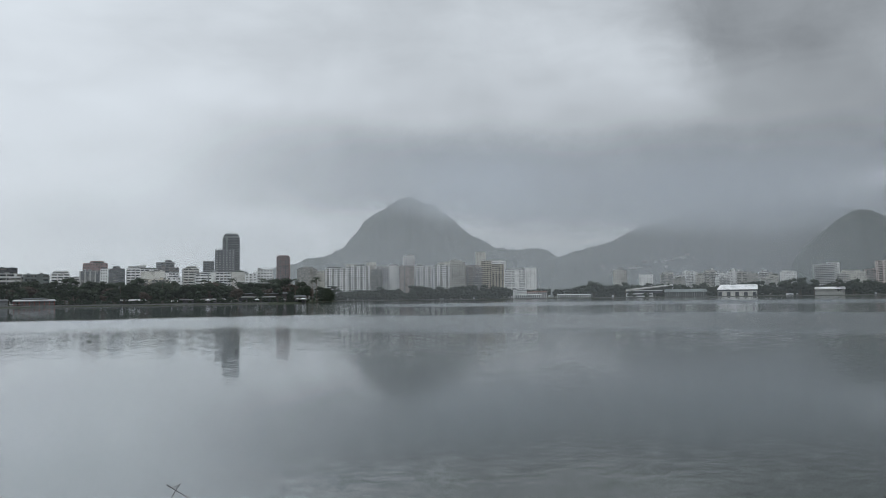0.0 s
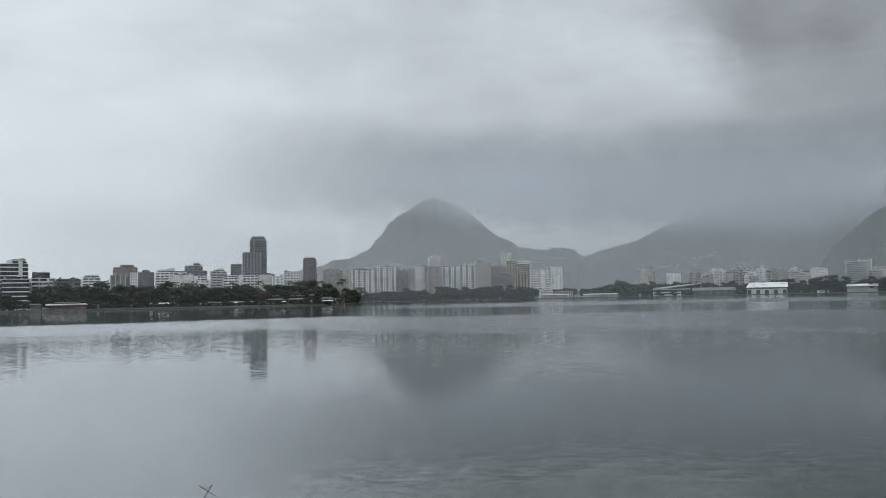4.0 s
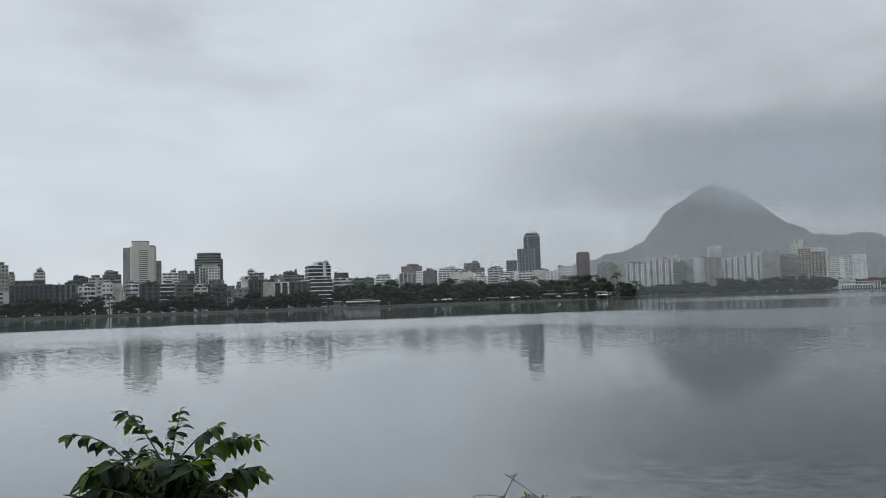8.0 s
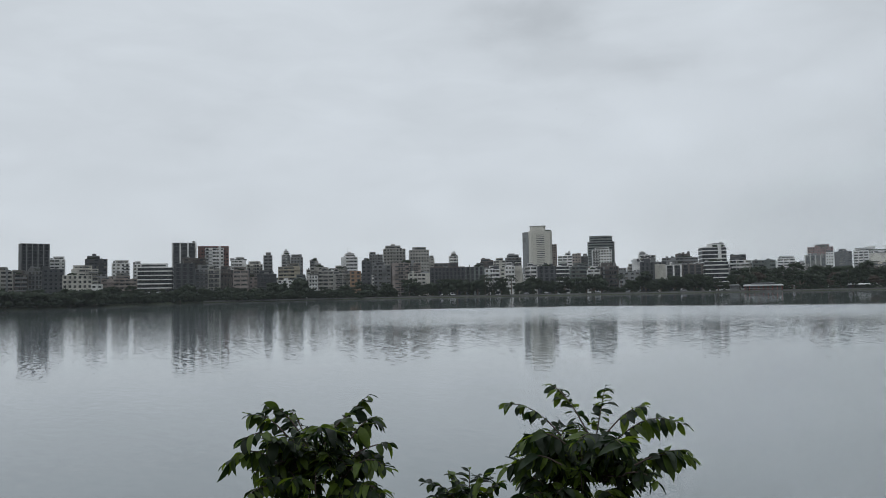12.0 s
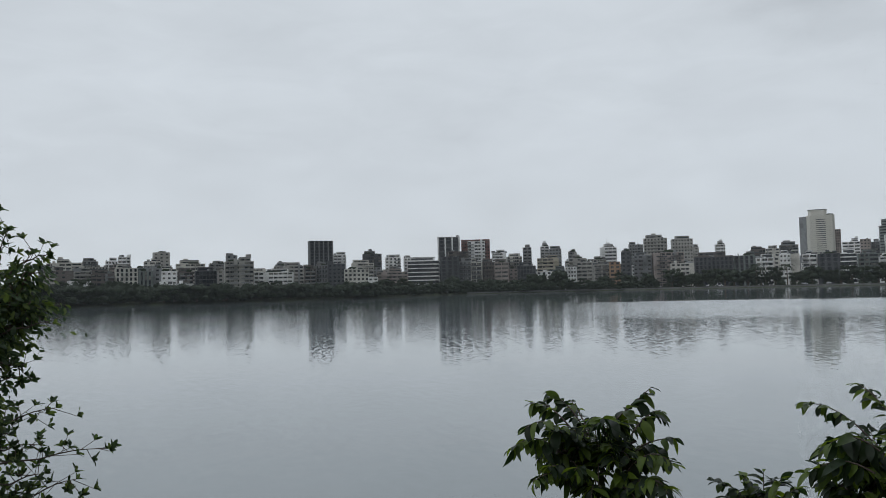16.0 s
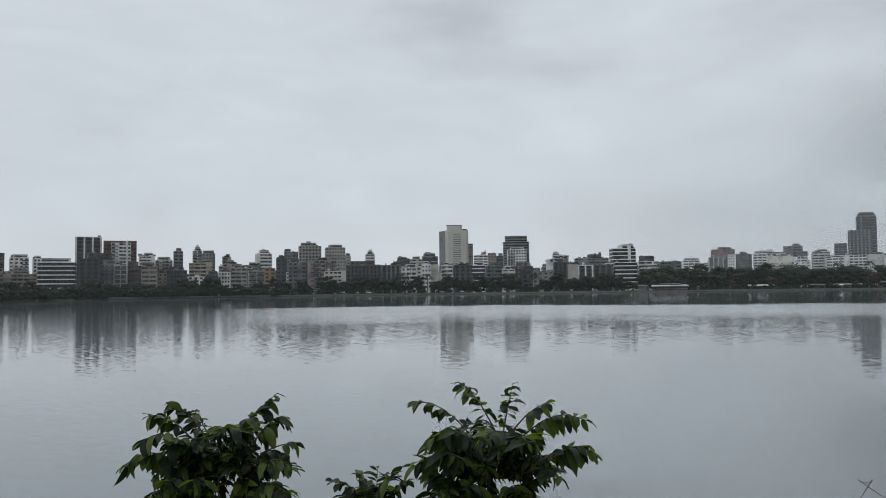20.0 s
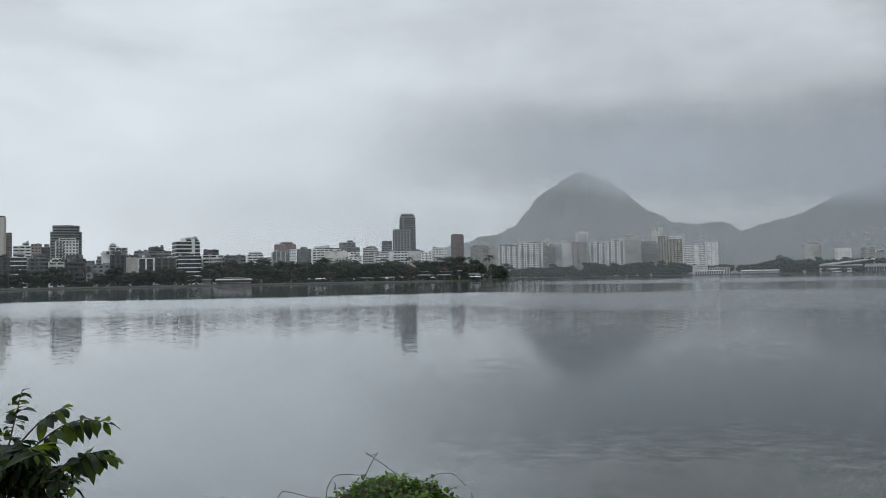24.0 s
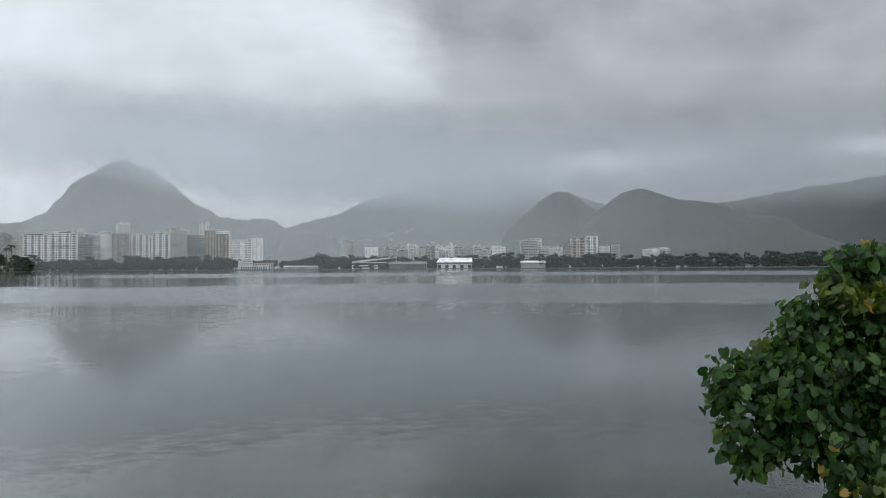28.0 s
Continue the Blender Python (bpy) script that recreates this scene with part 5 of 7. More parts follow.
apartment(-427.4, 600.6, 35.4, 17.9, 14.3, 22.1, BEIGE, "bands", "low city block glimpsed between lakeside buildings", bays=4, top=1)
apartment(-412.1, 611.2, 32.0, 17.3, 14.2, 20.1, WHITE, "grid", "low city block glimpsed between lakeside buildings", bays=4, top=0)
apartment(-404.1, 604.1, 38.8, 15.8, 13.6, 25.6, GREY, "grid", "low city block glimpsed between lakeside buildings", bays=4, top=0)
apartment(-389.5, 613.6, 34.4, 16.3, 13.4, 23.5, BEIGE, "bands", "low city block glimpsed between lakeside buildings", bays=4, top=0)
apartment(-374.7, 622.6, 36.0, 15.5, 13.3, 24.2, WHITE, "grid", "low city block glimpsed between lakeside buildings", bays=4, top=0)
apartment(-360.0, 631.2, 34.7, 15.4, 13.2, 22.2, GREY, "bands", "low city block glimpsed between lakeside buildings", bays=4, top=0)
apartment(-345.1, 639.3, 24.4, 15.4, 13.0, 22.8, BEIGE, "grid", "low city block glimpsed between lakeside buildings", bays=4, top=0)
apartment(-330.3, 647.0, 23.0, 15.2, 12.9, 23.5, WHITE, "bands", "low city block glimpsed between lakeside buildings", bays=4, top=0)


HOTEL = surface("cream_concrete_panels", (0.54, 0.53, 0.485), 0.8, 0.08, second=(0.49, 0.48, 0.44))


def pale_hotel(az0, az1, top_z, dist):
    """The tall cream hotel: a broad prow with a column of window slits, a darker flank, and a stepped head."""
    a = (az0 + az1) / 2
    w = radians(abs(az0 - az1)) * dist
    t = thing("hotel_tower", pose(*spot(a, dist + 12, 1.2), 0, 0, a), "tall cream concrete hotel tower with a column of window slits", "building", "buildings along the shore")
    h = top_z - 1.2
    x0 = -w / 2
    top = h * 0.915

    def prism(name, mat, plan, z0, z1):
        v = [(x0 + w * x, y, z) for z in (z0, z1) for x, y in plan]
        q = len(plan)
        return part(name, mesh_of(name, v, [tuple(range(q))[::-1], tuple(range(q, 2 * q))] + [(i, (i + 1) % q, q + (i + 1) % q, q + i) for i in range(q)], mat), mat, t)

    prism("shaft", HOTEL, ((0.21, -8), (0.30, -11), (0.93, -11), (1.0, -8), (1.0, 11), (0.21, 11)), 0, top)
    prism("flank", GREY, ((0.0, 0), (0.0, 11), (0.205, 11), (0.205, -7.6)), 0, top - 0.8)
    for i in range(4):
        slab("flank_fin", t, BEIGE, x0 + w * (0.02 + 0.05 * i), 3.2 - 2.1 * i, 0, 0.35, 6.0, top - 0.9)
    n = 30
    for k in range(n):
        slab("window_slit", t, DARKG, x0 + w * 0.61, -10.9, top * (0.06 + 0.90 * k / n), w * 0.27, 0.3, top * 0.90 / n * 0.30)
    for k in range(0, n, 2):
        slab("joint", t, BEIGE, x0 + w * 0.615, -10.96, top * (0.045 + 0.90 * k / n), w * 0.60, 0.12, 0.12)
    prism("head", HOTEL, ((0.26, -4), (0.34, -7), (0.72, -7), (0.79, -4), (0.79, 8), (0.26, 8)), top, h * 0.99)
    prism("head_cap", GREY, ((0.25, -4.4), (0.33, -7.4), (0.73, -7.4), (0.80, -4.4), (0.80, 8), (0.25, 8)), h * 0.99, h * 0.99 + 0.6)
    roof_garden(t, x0 + w * 0.87, -4, top - 0.3, w * 0.17, random.Random(2))


def round_tower(x, y, yaw, w, d, h, label):
    """A grey tower of curved balcony storeys under a narrower crown."""
    t = thing("apartment_tower", pose(x, y, 1.2, 0, 0, yaw), label, "building", "buildings along the shore")

    def ring_mesh(name, k, z0, z1, mat):
        plan = [(math.copysign(abs(math.cos(a)) ** 0.45, math.cos(a)) * w / 2 * k, math.copysign(abs(math.sin(a)) ** 0.7, math.sin(a)) * d / 2 * k) for a in (6.28319 * i / 28 for i in range(28))]
        v = [(px, py, z) for z in (z0, z1) for px, py in plan]
        return mesh_of(name, v, [tuple(range(28))[::-1], tuple(range(28, 56))] + [(i, (i + 1) % 28, 28 + (i + 1) % 28, 28 + i) for i in range(28)], mat)

    n = round(h / 3.1)
    s = h / n
    low = int(n * 0.91)
    part("glazed_core", ring_mesh("glazed_core", 0.94, 0, low * s, BLACKG), None, t)
    band = ring_mesh("balcony", 0.965, 0, s * 0.55, SAGE)
    for i in range(low):
        part("balcony", band, None, t).location = (0, 0, i * s)
    part("roof_edge", ring_mesh("roof_edge", 0.985, low * s, low * s + 0.8, GREY), None, t)
    part("crown_core", ring_mesh("crown_core", 0.80, low * s, n * s, BLACKG), None, t)
    band = ring_mesh("crown_band", 0.82, 0, s * 0.6, SAGE)
    for i in range(low, n + 1):
        part("crown_band", band, None, t).location = (0, 0, i * s - 0.3)
    slab("lift_housing", t, GREY, w * 0.05, 0, n * s, w * 0.25, d * 0.3, 2.2)


pale_hotel(43.45, 41.33, EYE + 1000 * math.tan(radians(4.75)), 1000)
round_tower(-608.3, 781.1, 37.9, 34.0, 24.0, 66.3, "dark grey tower with rounded banded balconies and a set-back crown")


# ---- small houses climbing the mountain flank ----
def hillside_houses():
    flank = bpy.data.objects["mountain_ridge_cloudy"].data
    tree_ = BVHTree.FromPolygons([v.co for v in flank.vertices], [tuple(p.vertices) for p in flank.polygons])
    r = random.Random(23)
    for i in range(22):
        u = i / 21
        az = -11.6 - 5.6 * u + r.uniform(-0.35, 0.35)
        el = 1.75 + 1.15 * u ** 1.4 + r.uniform(-0.16, 0.16) if i % 4 else 1.7 + r.uniform(0, 0.4)
        hit = tree_.ray_cast(Vector((0, 0, EYE)), spot(az, 1.0, math.tan(radians(el))).normalized())[0]
        if hit is None:
            continue
        t = thing("hillside_house", pose(hit.x, hit.y, hit.z - 3.0, 0, 0, az + r.uniform(-25, 25)), "small pale house among trees on the mountain flank", "house", "houses on the hillside")
        w, h = r.uniform(8, 16), r.uniform(6, 10)
        slab("wall", t, r.choice((BEIGE, CREAM, BEIGE, PINK)), 0, 0, 0, w, 9, h)
        slab("window_row", t, GLASS, 0, 0, h * 0.62, w * 0.8, 9.1, 1.4)
        slab("roof", t, r.choice((ROOFG, TILE_RED, GREY)), 0, 0, h, w + 0.8, 9.8, 0.6)


hillside_houses()


# ---- trees on the far shores ----
def leaf_clumps(verts, faces, centre, size, count, r, chip):
    for _ in range(count):
        d = Vector((r.gauss(0, 1), r.gauss(0, 1), r.gauss(0, 0.8))).normalized()
        p = Vector(centre) + Vector((d.x, d.y, d.z * 0.8)) * size * r.uniform(0.72, 1.25)
        u = Vector((r.gauss(0, 1), r.gauss(0, 1), r.gauss(0, 1))).normalized() * chip * r.uniform(0.5, 1.2)
        w_ = d.cross(u).normalized() * chip * r.uniform(0.4, 0.9)
        k = len(verts)
        verts += [p - u, p + w_, p + u, p - w_ * 0.6 + d * chip * 0.4]
        faces += [(k, k + 1, k + 2), (k, k + 2, k + 3)]


def tree_proto(name, seed, height, spread, lobes, mat, label, trunk=0.35):
    r = random.Random(seed)
    t = thing(name, pose(0, 0, -60), label, "tree", "trees along the shore")
    bm = bmesh.new()
    bmesh.ops.create_cone(bm, cap_ends=True, segments=7, radius1=0.045 * height, radius2=0.018 * height, depth=height * (max(trunk, 0) + 0.25), matrix=Matrix.Translation((0, 0, height * (max(trunk, 0) + 0.25) / 2 - 0.3)))
    for i in range(4):
        a = i * 1.6 + r.random()
        m = Matrix.Translation((0, 0, height * trunk * 0.8)) @ Matrix.Rotation(a, 4, "Z") @ Matrix.Rotation(0.7, 4, "Y") @ Matrix.Translation((0, 0, height * 0.17))
        bmesh.ops.create_cone(bm, cap_ends=True, segments=5, radius1=0.018 * height, radius2=0.006 * height, depth=height * 0.38, matrix=m)
    part("trunk", bm, BARK, t)
    bm = bmesh.new()
    verts, faces = [], []
    for i in range(lobes):
        a = r.uniform(0, 6.283)
        rad = spread * (0.0 if i == 0 else r.uniform(0.35, 0.68))
        z = height * r.uniform(trunk + 0.12, 0.84) if i else height * 0.74
        s = spread * r.uniform(0.20, 0.40)
        c = (math.cos(a) * rad, math.sin(a) * rad, z)
        lumpy(bm, c, s * 0.78, seed + i * 3.1)
        leaf_clumps(verts, faces, c, s, 95, r, spread * 0.072)
    me = bpy.data.meshes.new("crown")
    bm.to_mesh(me)
    bm.free()
    base_v = [v.co.copy() for v in me.vertices] + verts
    base_f = [tuple(p.vertices) for p in me.polygons] + [tuple(len(me.vertices) + i for i in f) for f in faces]
    part("crown", mesh_of("crown", base_v, base_f, mat, True), mat, t)
    return t


PROTO = [tree_proto("tree", 1, 10, 4.4, 17, FAR_LEAF, "dark green broad-crowned tree on the far shore", 0.2),
         tree_proto("tree", 5, 9, 5.0, 19, FAR_LEAF, "wide dark green tree on the far shore", 0.15),
         tree_proto("tree", 9, 11, 3.4, 16, FAR_LEAF, "tall dark green tree on the far shore", 0.15),
         tree_proto("tree", 14, 9, 4.4, 16, RUSSET, "russet-brown leafed almond tree on the far shore", 0.3)]
LOW = [tree_proto("shrub", 21, 5, 3.6, 9, FAR_LEAF, "dense dark waterside shrub", -0.02),
       tree_proto("shrub", 25, 5, 4.2, 10, FAR_LEAF, "dense dark waterside shrub", -0.02)]


def palm_proto(tall=1.0):
    t = thing("palm_tree", pose(0, 0, -60), "feather palm with a thin curved trunk on the far shore", "palm tree", "trees along the shore")
    bm = bmesh.new()
    prev = None
    for k in range(9):
        c = Vector((0.05 * k * k * 0.12, 0, k * 1.1 * tall))
        ring_ = [bm.verts.new(c + Vector((math.cos(i * 1.047), math.sin(i * 1.047), 0)) * (0.24 - 0.012 * k)) for i in range(6)]
        if prev:
            for i in range(6):
                bm.faces.new((prev[i], prev[(i + 1) % 6], ring_[(i + 1) % 6], ring_[i]))
        prev = ring_
    part("trunk", bm, BARK, t)
    verts, faces = [], []
    r = random.Random(4)
    for i in range(18):
        a, lift = i * 2.399, r.uniform(-0.3, 1.1)
        pts = []
        for k in range(7):
            s = k / 6
            pts.append(Vector((0.38 + math.cos(a) * s * 3.2, math.sin(a) * s * 3.2, 8.8 * tall + lift * s * 1.8 - 2.3 * s * s)))
        side = Vector((-math.sin(a), math.cos(a), 0))
        for k in range(6):
            for sg in (1, -1):
                for q in range(2):
                    p = pts[k].lerp(pts[k + 1], q * 0.5)
                    tip = p + side * sg * 0.75 * (1 - 0.55 * k / 6) + (pts[k + 1] - pts[k]) * 0.6 - Vector((0, 0, 0.35))
                    b0 = len(verts)
                    verts += [p, p + (pts[k + 1] - pts[k]) * 0.4, tip]
                    faces.append((b0, b0 + 1, b0 + 2))
    part("crown", mesh_of("fronds", verts, faces, FAR_LEAF), FAR_LEAF, t)
    return t


PALM = palm_proto()
TALL_PALM = palm_proto(1.75)
planted = random.Random(11)


def plant(kinds, az, dist, height, own=10.0):
    p = spot(az, dist, LAND_Z - 0.1)
    src = planted.choice(kinds)
    k = height / own * planted.uniform(0.88, 1.12)
    ob = copy_thing(src, pose(p.x, p.y, p.z, 0, 0, planted.uniform(0, 360)) @ Matrix.Diagonal((k * planted.uniform(0.9, 1.2), k * planted.uniform(0.9, 1.2), k, 1)))
    return ob


def belt(az0, az1, every, kinds, inner, outer, low, high, own=10.0):
    az = az0
    while az < az1:
        d = shore(az) + planted.uniform(inner, outer)
        plant(kinds, az, d, planted.uniform(low, high), own)
        az += every * planted.uniform(0.6, 1.4)


def woods(name, label, spec, seed):
    """Far trees and thickets that nobody could count, as one mesh: copies of the crowns and trunks laid along the shore."""
    r = random.Random(seed)
    for pick, mat, what in (("crown", FAR_LEAF, "crowns"), ("trunk", BARK, "trunks")):
        data = []
        r = random.Random(seed)
        vs, fs, at = [], [], 0
        for az0, az1, every, kinds, inner, outer, low, high, own in spec:
            az = az0
            while az < az1:
                src = r.choice(kinds)
                d = shore(az) + r.uniform(inner, outer)
                k = r.uniform(low, high) / own
                p = spot(az, d, LAND_Z - 0.1)
                m = np.array(pose(p.x, p.y, p.z, 0, 0, r.uniform(0, 360)) @ Matrix.Diagonal((k * r.uniform(0.85, 1.25), k * r.uniform(0.85, 1.25), k, 1)))
                az += every * r.uniform(0.5, 1.5)
                me = next(c.data for c in src.children if c.name.split(".")[0] == pick)
                co = np.empty(len(me.vertices) * 3)
                me.vertices.foreach_get("co", co)
                vs.append(co.reshape(-1, 3) @ m[:3, :3].T + m[:3, 3])
                fs += [tuple(i + at for i in q.vertices) for q in me.polygons]
                at += len(me.vertices)
        ob = new(name if pick == "crown" else name + "_trunks", mesh_of(name, np.concatenate(vs).tolist(), fs, mat, True))
        tagged(ob, label if pick == "crown" else "thin brown trunks under the " + name.replace("_", " "), "trees", kind="stuff")


T3 = PROTO[:3]
woods("far_woods", "dark hazy trees along the far shore", [(-4.4, 9.2, 0.30, T3, 6, 30, 12, 23, 10), (-9, 9.2, 0.4, T3, 50, 70, 12, 17, 10), (-4.2, 9.4, 0.35, LOW, 4, 8, 6, 11, 5), (-54, -28, 0.33, T3, 8, 60, 9, 26, 10),
      (-54, -9, 0.4, LOW, 20, 90, 7, 12, 5), (-28, -9, 0.45, T3, 40, 140, 13, 24, 10), (-29, -9, 0.45, T3, 160, 300, 15, 24, 10), (-54, -9, 0.5, T3, 140, 260, 13, 20, 10)], 2)
woods("waterside_shrubs", "dense dark shrubs along the far waterline", [(66.0, 97, 0.26, LOW, -1, 6, 4.2, 6.6, 5), (53, 67, 0.28, LOW, -1, 9, 3.6, 6.2, 5), (56, 68, 0.6, T3, 6, 20, 6, 9.5, 10), (66, 97, 0.6, T3, 8, 60, 5, 9.5, 10), (27, 67, 0.6, LOW, 1, 9, 1.2, 4.0, 5), (9.4, 27, 0.4, LOW, 1, 8, 2.0, 5, 5),
      (27, 67, 1.0, LOW, 26, 38, 3, 7.5, 5)], 3)
belt(27, 67, 0.8, T3 + [PROTO[1]], 8, 15, 5, 15)
for az, h in ((31.0, 15), (31.7, 14), (32.3, 12), (35.2, 13), (35.9, 12), (38.4, 14), (39.0, 13), (41.2, 13), (41.9, 12), (45.0, 13), (48.5, 14), (49.2, 14.5), (50.0, 13), (51.2, 12), (54.5, 11)):
    plant([PROTO[1], PROTO[0]], az, shore(az) + 17, h)
belt(28, 66, 2.2, T3, 30, 40, 7, 14)
belt(11, 29, 0.36, PROTO, 14, 40, 8, 16)
belt(9.8, 28, 0.42, PROTO, 45, 110, 13, 23)
for az, d, h in ((13.0, 690, 13), (13.6, 700, 15), (15.2, 690, 14), (16.3, 700, 13), (18.5, 690, 15), (21.5, 690, 16), (46.2, 572, 15), (45.9, 575, 13), (11.6, 705, 18), (12.4, 710, 19), (14.4, 700, 18), (17.2, 705, 17), (19.6, 700, 19), (20.3, 705, 17), (22.6, 690, 18), (23.9, 690, 17), (36.6, 585, 13), (44.3, 585, 14)):
    plant([PALM], az, d, h, 9.5)
for az, d, h in ((10.62, 688, 21), (9.15, 697, 22.5), (9.45, 702, 20), (22.2, 655, 18), (16.8, 660, 20), (14.9, 665, 21), (18.9, 660, 19), (12.9, 675, 21)):
    p = spot(az, d, LAND_Z - 0.1)
    copy_thing(TALL_PALM, pose(p.x, p.y, p.z, 0, 0, planted.uniform(0, 360)) @ Matrix.Scale(h / 16.6, 4))
for az in (33.0, 33.9):
    plant([PROTO[1]], az, shore(az) + 7, 13)
plant([PROTO[1]], -10.6, 1165, 30)
plant([PROTO[0]], -12.0, 1170, 22)
for az in (-23.2, -24.0, -24.9, -26.4, -27.2):
    plant(PROTO[:3], az, 1165, 24)
for o in PROTO + LOW + [PALM, TALL_PALM]:
    for c in o.children_recursive:
        bpy.data.objects.remove(c)
    bpy.data.objects.remove(o)


# ---- clubs, sheds and small things on the far shore ----
def gable_shed(az0, az1, dist, eave, peak, label, wall=None, roof=None, doors=5):
    a = (az0 + az1) / 2
    w = radians(abs(az0 - az1)) * dist
    t = thing("boathouse", pose(*spot(a, dist, LAND_Z), 0, 0, a), label, "building")
    d = 22.0
    slab("wall", t, wall or GREY, 0, d / 2, 0, w * 0.96, d, eave)
    for i in range(doors):
        slab("door", t, BLACKG, -w * 0.42 + i * w * 0.84 / max(1, doors - 1), d / 2 - 0.1, 0, w * 0.84 / doors * 0.55, d, eave * 0.62)
    # the shadow below the eave, painted in as a dark strip
    slab("eave_band", t, DARKG, 0, d / 2, eave - 1.8, w * 0.965, d + 0.4, 2.2)
    v = [(-w / 2, -1.5, eave + 0.5), (w / 2, -1.5, eave + 0.5), (w / 2, d / 2, peak), (-w / 2 + 5, d / 2, peak), (w / 2, d + 1.5, eave + 0.5), (-w / 2, d + 1.5, eave + 0.5),
         (-w / 2, -1.5, eave + 0.1), (w / 2, -1.5, eave + 0.1), (w / 2, d + 1.5, eave + 0.1), (-w / 2, d + 1.5, eave + 0.1)]
    f = [(0, 1, 2, 3), (3, 2, 4, 5), (0, 3, 5), (1, 4, 2), (0, 6, 7, 1), (1, 7, 8, 4), (4, 8, 9, 5), (5, 9, 6, 0), (6, 9, 8, 7)]
    part("roof", mesh_of("roof", v, f, roof or SHEET), None, t)
    return t


def pavilion(az0, az1, dist, eave, rise, roof, posts, label, under=None, depth=9.0, base=None, thick=0.32, fascia=None):
    """An open waterside roof on posts with a shaded room behind."""
    a = (az0 + az1) / 2
    w = radians(abs(az0 - az1)) * dist
    t = thing("pavilion", pose(*spot(a, dist, LAND_Z if base is None else base), 0, 0, a), label, "pavilion")
    slab("deck", t, WALLC, 0, depth / 2, -1.5, w, depth, 1.7)
    slab("back_room", t, under or DARKG, 0, depth * 0.65, 0.2, w * 0.94, depth * 0.6, eave - 0.3)
    n = max(3, round(w / 3.2))
    for i in range(n + 1):
        slab("post", t, posts, -w * 0.48 + i * w * 0.96 / n, 0.5, 0.2, thick, 0.32, eave - 0.2)
    if fascia:
        slab("fascia", t, fascia, 0, -0.9, eave - 0.42, w + 1.3, 0.12, 0.4)
        slab("railing", t, fascia, 0, 0.2, 1.1, w, 0.1, 0.16)
    z = eave
    v = [(-w / 2 - 0.6, -0.8, z), (w / 2 + 0.6, -0.8, z), (w / 2 - 0.5, depth / 2, z + rise), (-w / 2 + 0.5, depth / 2, z + rise), (w / 2 + 0.6, depth + 0.6, z), (-w / 2 - 0.6, depth + 0.6, z)]
    v += [(x, y, zz - 0.35) for x, y, zz in (v[0], v[1], v[4], v[5])]
    f = [(0, 1, 2, 3), (3, 2, 4, 5), (0, 3, 5), (1, 4, 2), (0, 6, 7, 1), (1, 7, 8, 4), (4, 8, 9, 5), (5, 9, 6, 0), (6, 9, 8, 7)]
    part("roof", mesh_of("roof", v, f, roof), None, t)
    return t


def grandstand(az0, az1, dist, label):
    a = (az0 + az1) / 2
    w = radians(abs(az0 - az1)) * dist
    t = thing("grandstand", pose(*spot(a, dist, LAND_Z), 0, 0, a), label, "building")
    slab("lower_hall", t, WHITE, -w * 0.2, 8, 0, w * 0.6, 14, 5.5)
    slab("hall_windows", t, BLACKG, -w * 0.2, 7.9, 2.0, w * 0.56, 14.2, 1.8)
    slab("upper_deck", t, WHITE, -w * 0.1, 9, 8.5, w * 0.8, 12, 1.3)
    slab("shade_deck", t, DARKG, -w * 0.1, 9.5, 5.5, w * 0.76, 11, 3.0)
    v = [(-w * 0.5, 0, 9.0), (w * 0.5, 0, 16.5), (w * 0.5, 16, 17.5), (-w * 0.5, 16, 11.5)]
    v += [(x, y, z - 1.0) for x, y, z in v]
    part("sloping_roof", mesh_of("sloping_roof", v, [(0, 1, 2, 3), (7, 6, 5, 4), (0, 4, 5, 1), (1, 5, 6, 2), (2, 6, 7, 3), (3, 7, 4, 0)], BEIGE), None, t)
    slab("stair_tower", t, WHITE, w * 0.5, 8, 0, 4.5, 7, 17.5)
    slab("tower_window", t, BLACKG, w * 0.5, 7.9, 13.2, 3.2, 7.2, 2.0)
    return t


gable_shed(-18.85, -21.45, 1158, 8.6, 15.6, "white boathouse with a bright sheet-metal gable roof", CREAM)
grandstand(-12.8, -15.9, 1170, "pale rowing-club grandstand with a sloping roof")
pavilion(-15.4, -18.2, 1160, 6.5, 4.0, SAGE, WHITE, "long low club shed with a grey-green roof", SAGE, 16)
pavilion(-8.0, -10.4, 1145, 4.2, 1.0, PALE_ROOF, WHITE, "low white clubhouse on the waterline", GREY, thick=1.2, fascia=WHITE)
pavilion(-24.9, -26.7, 1158, 8.0, 2.8, SHEET, WHITE, "pale club hall with a flat light roof", CREAM, 16)
pavilion(-5.0, -6.9, 1128, 4.6, 1.0, PALE_ROOF, WHITE, "two-storey white boat club by the water", DARKG, thick=1.3, fascia=WHITE)
pavilion(-5.2, -7.3, 1150, 8.6, 0.9, TILE_RED, WHITE, "wide red canopy roof of a boat club", GREY, thick=1.2, fascia=PALE_ROOF)
pavilion(28.5, 26.1, 577, 3.3, 0.8, PALE_ROOF, POST_RED, "lakeside pavilion with a pale roof and red posts", BROWN, 9, thick=0.55, fascia=PALE_ROOF)
pavilion(28.0, 26.6, 580, 4.6, 0.5, DARKG, POST_RED, "raised dark ridge roof of a lakeside pavilion", BROWN, 5)
pavilion(29.4, 28.8, 578, 3.8, 0.4, GREY, GREY, "grey sign wall of a lakeside club", GREY, 4)
pavilion(14.6, 12.0, 652, 4.4, 0.7, ROOFG, BROWN, "lakeside restaurant with layered dark flat roofs", DARKG, 12, fascia=BEIGE)
